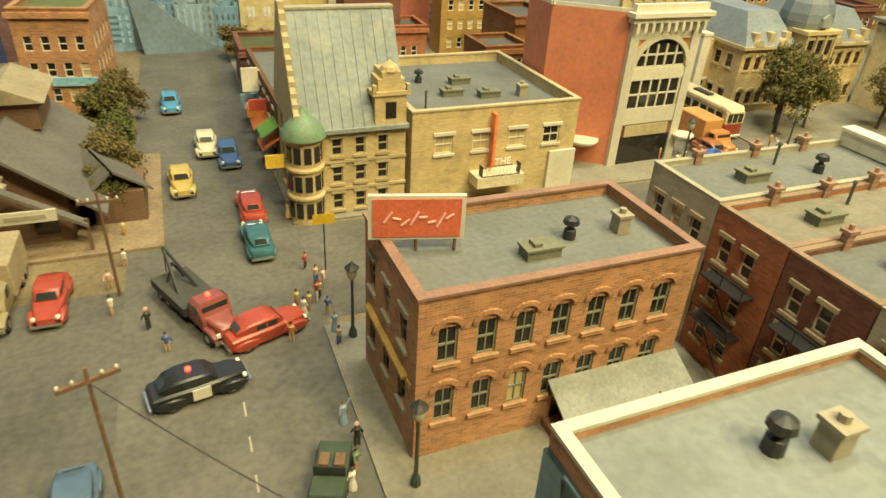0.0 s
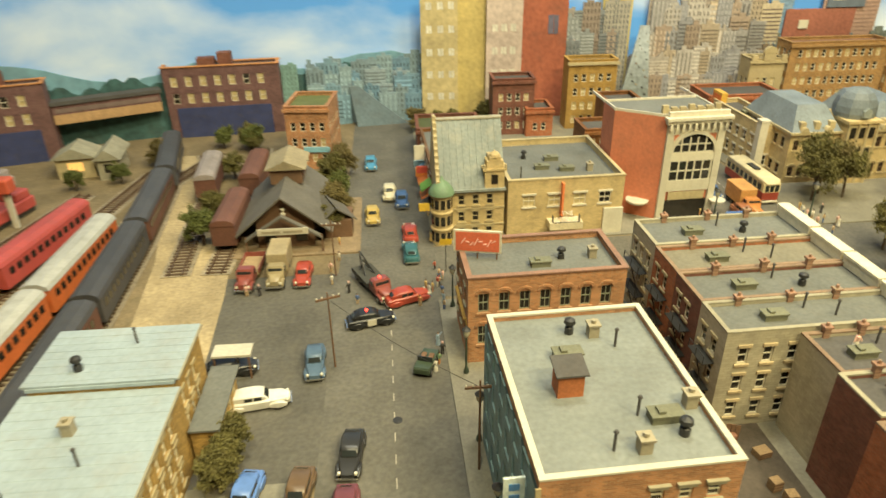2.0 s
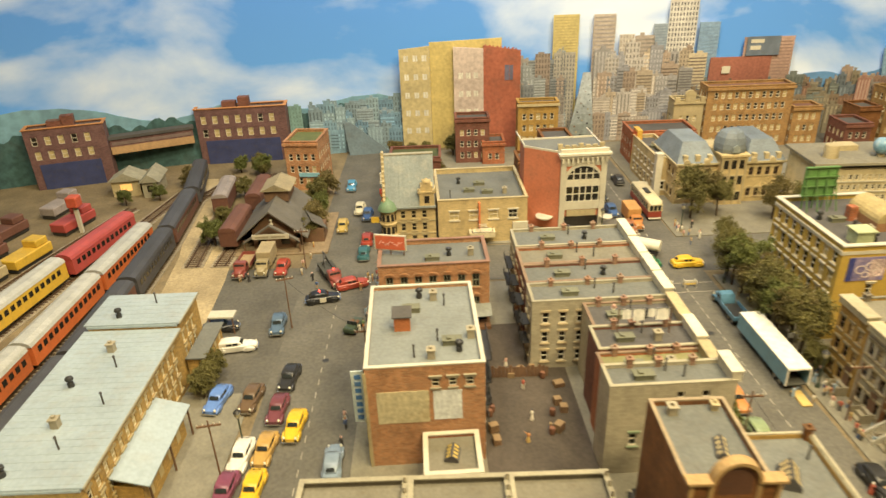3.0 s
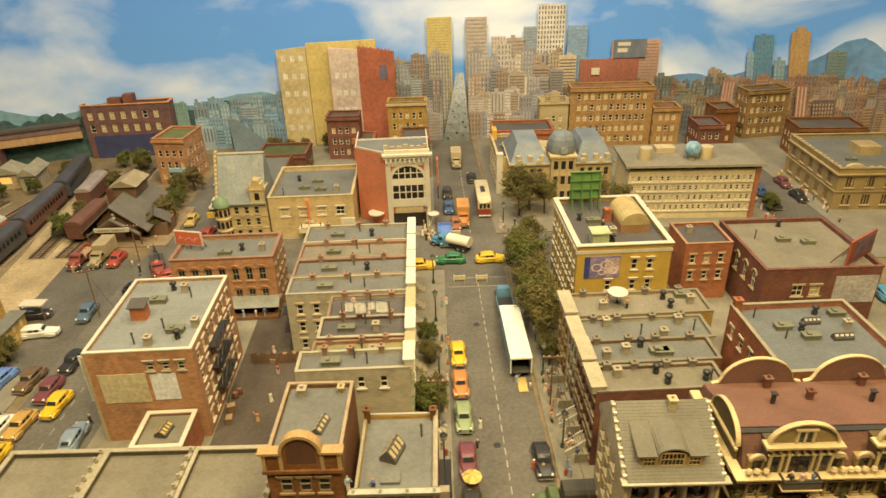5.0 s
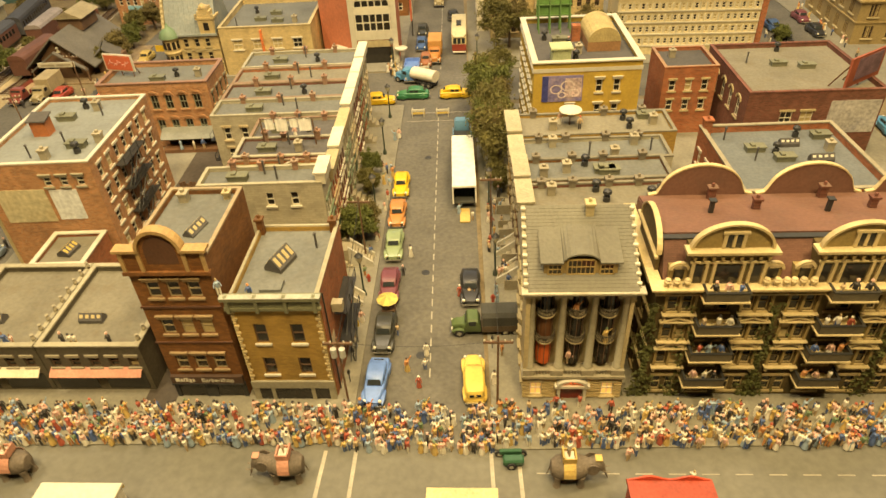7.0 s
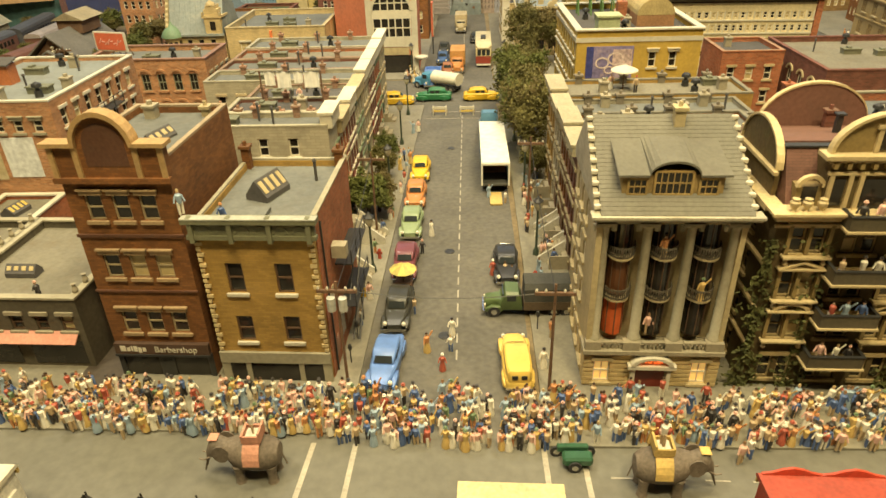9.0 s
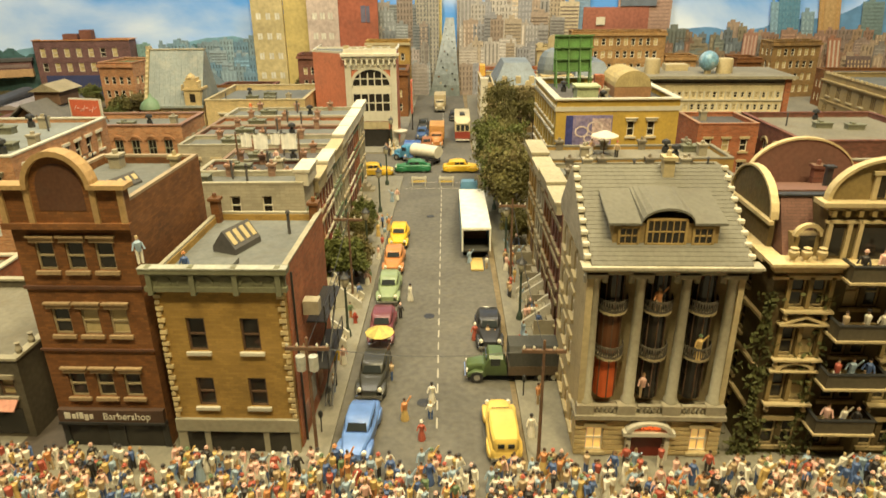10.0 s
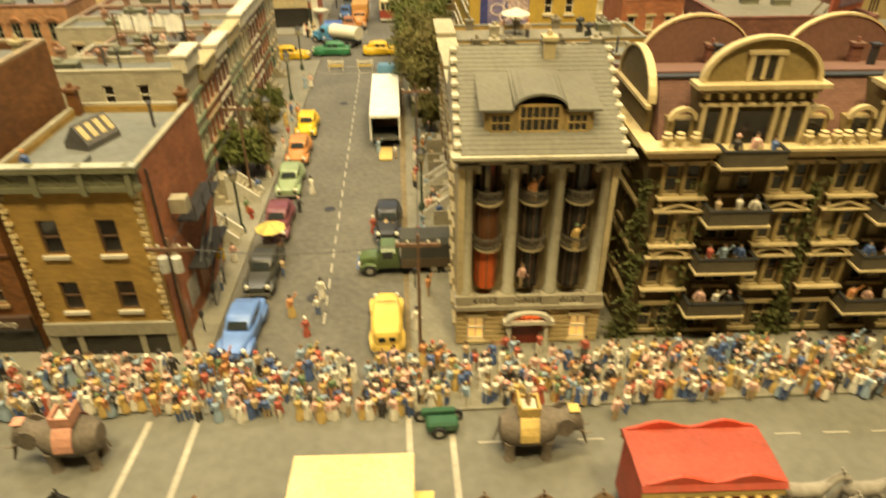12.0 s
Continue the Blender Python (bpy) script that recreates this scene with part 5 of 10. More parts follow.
part("letter_rail", boxes((5.4, -1.64, 2.6, 8.8, -1.58, 2.68), (6.2, -1.64, 3.48, 8.0, -1.58, 3.54), (5.4, -1.6, 2.5, 5.46, -1.0, 3.5), (8.74, -1.6, 2.5, 8.8, -1.0, 3.5)), IRON, MQ)
part("white_doorway", boxes((12.2, -0.3, 0, 14.7, -0.02, 3.6)), WHITE, root, "white painted side entrance")
for x, y, k in ((4.0, 9.6, 0), (5.5, 5.6, 2), (8.5, 4.6, 2), (11.4, 4.2, 3), (2.2, 3.0, 1), (7.5, 8.6, 2)):
    vent(root, x, y, 7.0, k)

root = thing("castle_house", -45.3, 67.6, 0, 2, "buff stone chateau with a turret and a steep slate roof", "building", "town buildings")
CW, CD, CH_, RIDGE = 8.2, 7.8, 7.0, 14.6
wins = []
for z in (0.5, 2.7, 4.9):
    wins += row("S", 2.5, 1.75, 3, z, 0.8, 1.35) + row("W", 1.2, 2.0, 3, z, 0.8, 1.35)
bm = bmesh.new()
shell(bm, CW, CD, CH_, [(q["face"], q["u"], q["z"], q["a"], q["b"]) for q in wins])
part("wall", bm, B_BUFF, root)
put_windows(root, CW, CD, wins, CREAM, CREAM)
for z in (2.15, 4.35, 6.55):
    part("string_course", boxes((1.5, -0.14, z, CW + 0.05, 0.0, z + 0.2)), CREAM, root)
bm = bmesh.new()
prism(bm, [(-0.35, CH_), (3.5, RIDGE), (4.2, RIDGE), (CD + 0.3, CH_)], 0.2, CW - 0.05, "x")
RF = part("roof", bm, SLATE, root, "streaked grey-green slate roof")
for k in range(1, 10):
    x = 0.2 + (CW - 0.3) * k / 10
    bm = bmesh.new()
    prism(bm, [(-0.4, CH_ + 0.02), (-0.4, CH_ + 0.1), (3.48, RIDGE + 0.08), (3.52, RIDGE)], x - 0.03, x + 0.03, "x")
    part("roof_seam", bm, SLATE, RF)
part("ridge_cap", boxes((0.2, 3.4, RIDGE, CW, 4.3, RIDGE + 0.16)), GREY_WALL, root)
bm = bmesh.new()
prism(bm, [(-0.5, CH_ - 0.1), (-0.45, CH_ + 0.8), (3.4, RIDGE + 0.55), (4.3, RIDGE + 0.55), (CD + 0.4, CH_ + 0.4), (CD, CH_)], -0.15, 0.22, "x")
part("gable_wall", bm, CREAM, root)
for i in range(11):
    part("crocket", boxes((-0.2, -0.35 + i * 0.35, CH_ + 0.7 + i * 0.69, 0.27, -0.1 + i * 0.35, CH_ + 1.3 + i * 0.69)), CREAM, root)
part("eave", boxes((0.9, -0.5, CH_ - 0.22, CW + 0.1, 0.0, CH_ + 0.08)), SLATE, root)
bm = boxes((5.7, -0.3, CH_ - 0.2, 8.1, 2.6, CH_ + 2.3), (5.45, -0.45, CH_ + 2.3, 8.35, 2.6, CH_ + 2.6), (5.9, -0.35, CH_ + 2.6, 7.9, 2.6, CH_ + 3.5), (6.2, -0.35, CH_ + 3.5, 7.6, 2.4, CH_ + 4.0))
lathe(bm, 6.9, 0.2, [(0.7, CH_ + 4.0), (0.6, CH_ + 4.3), (0.25, CH_ + 4.55), (0.05, CH_ + 4.7)], 12)
DR = part("stepped_dormer", bm, B_BUFF, root)
part("pane", boxes((6.5, -0.36, CH_ + 0.6, 7.3, -0.31, CH_ + 1.8)), PANE, DR)
for x in (5.5, 8.05):
    part("dormer_scroll", boxes((x, -0.5, CH_ + 2.6, x + 0.25, -0.1, CH_ + 3.1)), CREAM, DR)
bm = bmesh.new()
lathe(bm, 0.5, 0.1, [(1.25, 0), (1.25, 2.0), (1.42, 2.1), (1.42, 2.25), (1.25, 2.4), (1.25, 4.2), (1.42, 4.3), (1.42, 4.45), (1.25, 4.6), (1.25, 6.5), (1.5, 6.7)], 18)
TU = part("turret", bm, B_BUFF, root)
for z in (0.6, 2.75, 4.95):
    for a in (200, 235, 270, 305, 340):
        part("pane", boxes((-0.26, -0.05, 0, 0.26, 0.05, 1.2)), PANE, TU, "", (0.5 + 1.24 * math.cos(radians(a)), 0.1 + 1.24 * math.sin(radians(a)), z), a + 90)
bm = bmesh.new()
lathe(bm, 0.5, 0.1, [(1.65, 6.7), (1.6, 6.95), (1.3, 7.5), (0.8, 8.0), (0.3, 8.35), (0.08, 8.9)], 18)
part("turret_dome", bm, paint("copper_green", (0.16, 0.25, 0.14), 0.6), TU, "green copper dome", smooth=True)

root = thing("arch_office", -16.4, 70.9, 0, 3, "white office with a great arched window and red side", "building", "town buildings")
root.scale = (1.0, 1.0, 1.07)
H_A = 13.0
bm = bmesh.new()
prism(bm, [(-5.3, 4.4), (0, 0.25), (7.6, 0.25), (7.6, 8.4), (-5.3, 8.4)], 0, H_A, "z")
part("wall", bm, RED_WALL, root, "smooth red plaster side wall")
bm = bmesh.new()
prism(bm, [(-5.2, 4.6), (0, 0.45), (7.4, 0.45), (7.4, 8.2), (-5.2, 8.2)], H_A, H_A + 0.06, "z")
part("roof", bm, ROOF_GREY, root)
for p, q in (((-5.3, 4.4), (0, 0.25)), ((-5.3, 13), (-5.3, 4.4)), ((7.6, 8.4), (-5.3, 8.4)), ((7.6, 0.25), (7.6, 13))):
    u = Vector((q[0] - p[0], q[1] - p[1])).normalized() * 0.15
    n = Vector((-u.y, u.x)) * 1.2
    bm = bmesh.new()
    prism(bm, [(p[0] - u.x, p[1] - u.y), (q[0] + u.x, q[1] + u.y), (q[0] + u.x + n.x, q[1] + u.y + n.y), (p[0] - u.x + n.x, p[1] - u.y + n.y)], H_A, H_A + 0.3, "z")
    part("parapet", bm, WHITE, root)
for k in range(7):
    part("roof_block", boxes((-0.2 + 1.15 * k, 1.6, H_A + 0.06, 0.55 + 1.15 * k, 2.1, H_A + (1.0 if k % 3 == 0 else 0.75))), CREAM, root, "small cream roof ornament")
part("roof_rail", boxes((-0.2, 1.7, H_A + 0.06, 7.4, 1.95, H_A + 0.5)), CREAM, root)
part("pilaster", boxes((0, -0.15, 0, 0.9, 0.25, H_A)), WHITE, root)
part("pilaster", boxes((6.7, -0.15, 0, 7.6, 0.25, H_A)), WHITE, root)
for b in ((0.9, -0.05, 7.6, 6.7, 0.25, 8.6), (0.9, -0.05, 3.8, 6.7, 0.25, 5.2), (0.9, 0.1, 10.9, 6.7, 0.25, H_A)):
    part("spandrel", boxes(b), WHITE, root)
part("cornice", boxes((-0.3, -0.5, 12.3, 7.9, 0.25, 12.75), (-0.5, -0.8, 12.75, 8.1, 0.3, 13.1), (-0.1, -0.3, 13.1, 7.7, 0.2, 13.7)), WHITE, root, "white bracketed cornice")
for i in range(10):
    part("bracket", boxes((0.05 + i * 0.8, -0.6, 11.6, 0.35 + i * 0.8, -0.06, 12.3)), WHITE, root)
bm = bmesh.new()
for i in range(12):
    p = [math.pi * (i + k) / 12 for k in (0, 1)]
    prism(bm, [(3.8 + r * math.cos(q), 8.7 + 0.82 * r * math.sin(q)) for r, q in ((2.75, p[0]), (3.2, p[0]), (3.2, p[1]), (2.75, p[1]))], -0.2, 0.25)
part("arch", bm, WHITE, root)
bm = bmesh.new()
prism(bm, [(3.8 + 2.8 * math.cos(math.pi * i / 16), 8.6 + 2.35 * math.sin(math.pi * i / 16)) for i in range(17)], 0.14, 0.2)
GL = part("arched_window", bm, PANE, root)
bm = boxes((0.95, 0.02, 8.55, 6.65, 0.14, 8.75))
for x in (2.2, 3.3, 4.3, 5.4):
    box(bm, x - 0.09, 0.02, 8.6, x + 0.09, 0.14, 10.5)
box(bm, 1.3, 0.04, 9.6, 6.3, 0.14, 9.75)
part("mullion", bm, WHITE, GL)
LW = part("lower_window", boxes((0.95, 0.12, 5.2, 6.65, 0.2, 7.6)), PANE, root)
bm = boxes((0.95, 0.02, 6.3, 6.65, 0.12, 6.45))
for x in (1.0, 2.2, 3.3, 4.3, 5.4, 6.55):
    box(bm, x - 0.09, 0.02, 5.2, x + 0.09, 0.12, 7.6)
part("mullion", bm, WHITE, LW)
part("entrance", boxes((0.95, 0.0, 0, 6.65, 0.2, 2.6)), PANE, root)
part("sign_panel", boxes((1.3, -0.12, 2.7, 6.2, 0.0, 3.7)), CREAM, root)
bm = bmesh.new()
lathe(bm, -2.2, 1.3, [(1.2, 2.1), (1.5, 2.35), (1.5, 2.5), (0.2, 2.55)], 14)
part("round_canopy", bm, WHITE, root)
bm = bmesh.new()
lathe(bm, 8.0, -0.5, [(0.8, 2.2), (1.05, 2.4), (1.05, 2.55), (0.2, 2.6)], 14)
part("round_canopy", bm, WHITE, root)

# --- library with blue roofs, and the long museum
root = thing("library", 6.4, 81.0, 0, 1, "buff stone library with blue slate mansards and a domed centre", "building", "town buildings")
LWD, LD, LH = 19.2, 13.0, 7.6
B_SLATE = paint("blue_slate", (0.17, 0.2, 0.215), 0.65, 0.2, 0.8, 0.3)
wins = []
for z in (1.2, 5.2):
    wins += row("S", 0.6, 1.5, 4, z, 0.8, 1.5, style="arch") + row("S", 13.2, 1.5, 4, z, 0.8, 1.5, style="arch") + row("W", 1.2, 1.9, 6, z, 0.9, 1.5)
bm = bmesh.new()
shell(bm, LWD, LD, LH, [(q["face"], q["u"], q["z"], q["a"], q["b"]) for q in wins])
part("wall", bm, B_BUFF, root)
put_windows(root, LWD, LD, wins, FRAME_BROWN, CREAM)
part("eave", boxes((-0.4, -0.5, LH, LWD + 0.4, LD + 0.4, LH + 0.35)), CREAM, root)
for x0, x1 in ((0, 7.0), (12.4, 19.2)):
    bm = bmesh.new()
    lo = [bm.verts.new(v) for v in ((x0 - 0.2, -0.3, LH + 0.35), (x1 + 0.2, -0.3, LH + 0.35), (x1 + 0.2, LD, LH + 0.35), (x0 - 0.2, LD, LH + 0.35))]
    hi = [bm.verts.new(v) for v in ((x0 + 1.4, 2.4, LH + 3.6), (x1 - 1.4, 2.4, LH + 3.6), (x1 - 1.4, LD - 2.4, LH + 3.6), (x0 + 1.4, LD - 2.4, LH + 3.6))]
    for k in range(4):
        bm.faces.new((lo[k], lo[(k + 1) % 4], hi[(k + 1) % 4], hi[k]))
    bm.faces.new(hi)
    bm.faces.new(lo[::-1])
    rf = part("roof", bm, B_SLATE, root, "blue slate mansard")
    for k in range(3):
        part("roof_dormer", boxes((x0 + 1.0 + k * 2.2, -0.1, LH + 0.6, x0 + 1.8 + k * 2.2, 1.6, LH + 1.7)), CREAM, rf)
CT = part("central_tower", boxes((7.4, -1.2, 0, 12.0, 5, 9.2), (7.1, -1.5, 9.2, 12.3, 5.2, 9.6)), B_BUFF, root)
for z in (1.0, 4.0, 7.0):
    for x in (7.9, 9.3, 10.7):
        part("pane", boxes((x, -1.25, z, x + 0.8, -1.2, z + 1.6)), PANE, CT)
        part("surround", boxes((x - 0.16, -1.3, z + 1.6, x + 0.96, -1.203, z + 1.8)), CREAM, CT)
for x in (7.4, 8.85, 10.25, 11.7):
    part("tower_pier", boxes((x, -1.4, 0, x + 0.3, -1.203, 9.2)), CREAM, CT)
bm = bmesh.new()
lathe(bm, 9.7, 1.7, [(2.75, 9.6), (2.9, 10.3), (2.85, 11.2), (2.5, 12.3), (1.9, 13.1), (1.1, 13.5), (0.2, 13.65)], 8)
part("dome", bm, B_SLATE, root, "faceted slate dome")
bm = bmesh.new()
prism(bm, [(9.1, 10.0), (10.3, 10.0), (10.3, 10.9), (9.7, 11.4), (9.1, 10.9)], -1.35, 0.2)
part("dome_dormer", bm, SLATE, root)
for x in (1.6, 5.2, 13.6, 17.0):
    bm = bmesh.new()
    prism(bm, [(x + 0.55 * math.cos(math.pi * i / 8), LH + 0.35 + 0.75 * math.sin(math.pi * i / 8)) for i in range(9)], -0.55, 0.7)
    part("eave_dormer", bm, CREAM, root, "cream round-headed eave dormer")

# flat-roofed stone block west of the library, towards the street
wins = row("W", 1.5, 2.2, 6, 4.2, 0.9, 1.5, blind=0.3) + row("W", 1.5, 2.2, 6, 1.2, 0.9, 1.5) + row("S", 0.9, 1.6, 2, 1.4, 0.8, 1.6)
root = block("stone_block", "buff stone block with a dark flat roof beside the library", "building", 4.3, 85.4, 4.4, 15.0, 7.0, B_BUFF, ROOF_DARK, 2, wins, 0.6, CREAM, 0.08, group="distant blocks")
part("corner_pier", boxes((-0.3, -0.3, 0, 0.9, 0.9, 8.2), (-0.4, -0.4, 8.2, 1.0, 1.0, 8.5)), WHITE, root)
vent(root, 2.2, 8.0, 7.0, 2)
# low shops with awnings north of the chateau
wins = row("W", 1.4, 2.4, 7, 3.6, 0.9, 1.3)
root = block("corner_shop", "low brown brick shops with awnings and hanging signs", "building", -45.4, 75.6, 8.0, 19.5, 5.6, B_BROWN, ROOF_GREY, 2, wins, 0.4, B_BROWN, 0.05, group="distant blocks")
for y0, z, m, lab in ((1.0, 3.1, paint("awning_green", (0.16, 0.34, 0.05), 0.7), "green sloping awning"), (1.2, 1.9, paint("awning_orange", (0.7, 0.2, 0.04), 0.7), "orange sloping awning"), (5.6, 2.2, paint("awning_orange", (0.7, 0.2, 0.04), 0.7), "orange sloping awning"), (11.5, 2.2, paint("awning_blue", (0.2, 0.4, 0.5), 0.7), "pale blue awning")):
    bm = bmesh.new()
    prism(bm, [(0, z + 1.1), (0, z + 1.0), (-1.5, z), (-1.5, z + 0.12)], y0, y0 + 2.8, "y")
    part("awning", bm, m, root, lab)
for y0, z0, z1, m, lab in ((10.0, 4.4, 6.6, WHITE, "white box sign"), (8.0, 2.6, 4.0, paint("sign_orange", (0.65, 0.25, 0.05), 0.6), "orange hanging sign"), (12.4, 2.4, 3.4, paint("sign_sky", (0.4, 0.55, 0.58), 0.6), "pale blue hanging sign"), (6.0, 3.9, 4.9, paint("sign_scarlet", (0.55, 0.08, 0.05), 0.6), "red hanging sign")):
    part("hanging_sign", boxes((-1.7, y0, z0, -0.2, y0 + 0.25, z1), (-0.25, y0 + 0.08, z1 - 0.3, 0.0, y0 + 0.16, z1 - 0.2)), m, root, lab)
SGN = thing("hanging_sign", -46.0, 67.6, 4.4, 0, "small yellow sign on the chateau corner", "sign")
part("panel", boxes((-1.6, 0, 0, -0.3, 0.15, 1.0)), paint("sign_yellow", (0.7, 0.45, 0.05), 0.6), SGN)
part("arm", boxes((-0.3, 0.04, 0.6, 0.2, 0.1, 0.7)), IRON, SGN)

wins = []
for z in (1.9, 3.75, 5.6, 7.4):
    wins += row("S", 0.6, 1.02, 21, z, 0.52, 0.85, blind=0.4, frame=FRAME_WHITE, trim=None)
MUSEUM_WALL = paint("museum_cream", (0.66, 0.56, 0.33), 0.75, 0.15, 0.7)
root = block("museum", "long cream building with window bands and a projecting flat roof", "building", 26.2, 71.8, 21.9, 9.8, 10.0, MUSEUM_WALL, ROOF_TAN, -1.5, wins, 0, None)
for z in (1.5, 3.35, 5.2, 7.0):
    part("band", boxes((0, -0.2, z, 21.9, 0, z + 0.22)), WHITE, root)
    for k in range(22):
        part("mullion", boxes((0.22 + k * 1.02, -0.16, z + 0.22, 0.42 + k * 1.02, -0.003, z + 1.35)), WHITE, root)
# the overhang's shade, laid on the wall as a near-black strip
part("soffit_strip", boxes((0.1, -0.05, 9.5, 21.8, -0.004, 10.15)), paint("shadow_gap", (0.05, 0.035, 0.025), 0.9), root, "dark strip painting the shade under the projecting roof")
part("end_wall", boxes((21.92, -0.4, 0, 22.7, 9.8, 10.1)), B_RED, root)
part("roof_slab", boxes((-0.8, -0.9, 10.2, 23.2, 10.4, 10.6)), ROOF_TAN, root)
part("roof_edge", boxes((-0.9, -1.0, 10.2, 23.3, -0.905, 10.63)), GREY_WALL, root)
for x, y in ((3.2, 2.6), (13.9, 2.8)):
    bm2 = bmesh.new()
    lathe(bm2, 0, 0, [(1.15, 0), (1.15, 1.9), (1.05, 2.15), (0.2, 2.25)], 16)
    part("roof_tank", bm2, CREAM, root, "cream roof tank", (x, y, 10.6), smooth=True)
part("roof_house", boxes((6.0, 5.6, 10.6, 9.4, 8.0, 11.5)), CREAM, root)
part("globe_stand", boxes((10.9, 1.9, 10.6, 11.7, 2.7, 11.1)), CREAM, root)
bm = bmesh.new()
lathe(bm, 0, 0, [(0.02, 0), (0.75, 0.22), (1.25, 0.75), (1.45, 1.45), (1.25, 2.15), (0.75, 2.68), (0.02, 2.9)], 20)
part("roof_globe", bm, paint("globe_blue", (0.2, 0.38, 0.5), 0.35, 0.5, 0.8, 0.1, dirt=(0.6, 0.55, 0.45), dirty=0.95), root, "blue and white globe", (11.3, 2.3, 11.0), smooth=True)

# --- stone bank on the far corner
wins = []
for z in (1.2, 4.6):
    for k in range(5):
        for j in range(3):
            wins += row("W", 1.6 + 3.7 * k + 0.5 * j, 1, 1, z, 0.36, 1.9, blind=0.25, style="plain")
            wins += row("S", 1.6 + 3.5 * k + 0.5 * j, 1, 1, z, 0.36, 1.9, blind=0.25, style="plain")
BANK_STONE = paint("tan_stone_wall", (0.34, 0.25, 0.11), 0.8, 0.18, 0.7, 0.3)
root = block("stone_bank", "massive tan stone bank with a balustraded roof", "building", 64.3, 73.4, 19.0, 20.0, 7.4, BANK_STONE, ROOF_GREY, -2, wins, 0.7, BANK_STONE, 0.18, trim=None, frame=FRAME_BROWN)
for z, out in ((6.7, 0.3), (6.95, 0.5), (3.6, 0.2)):
    part("string_course", boxes((-out, -out, z, 19.0, -0.003, z + 0.22)), BANK_STONE, root)
    part("string_course", boxes((-out, 0.0, z, -0.003, 20.0, z + 0.22)), BANK_STONE, root)
for k in range(5):
    for z in (0.95, 4.35):
        part("window_sill", boxes((-0.25, 1.35 + 3.7 * k, z, -0.003, 3.25 + 3.7 * k, z + 0.18)), CREAM, root)
        part("window_sill", boxes((1.35 + 3.5 * k, -0.25, z, 3.25 + 3.5 * k, -0.003, z + 0.18)), CREAM, root)
for k in range(14):
    part("baluster_block", boxes((-0.1, 0.4 + 1.42 * k, 8.1, 0.35, 1.0 + 1.42 * k, 8.45)), CREAM, root)
for k in range(13):
    part("baluster_block", boxes((0.9 + 1.42 * k, -0.1, 8.1, 1.5 + 1.42 * k, 0.35, 8.45)), CREAM, root)
bm = bmesh.new()
prism(bm, [(2.6 + 1.7 * math.cos(math.pi * i / 10), 8.1 + 0.9 * math.sin(math.pi * i / 10)) for i in range(11)], -0.1, 0.5)
part("crest", bm, CREAM, root, "cream rounded roof crest")
part("penthouse", boxes((8, 9, 7.4, 12, 13, 9.0)), BANK_STONE, root)
vent(root, 5.0, 6.0, 7.4, 2)

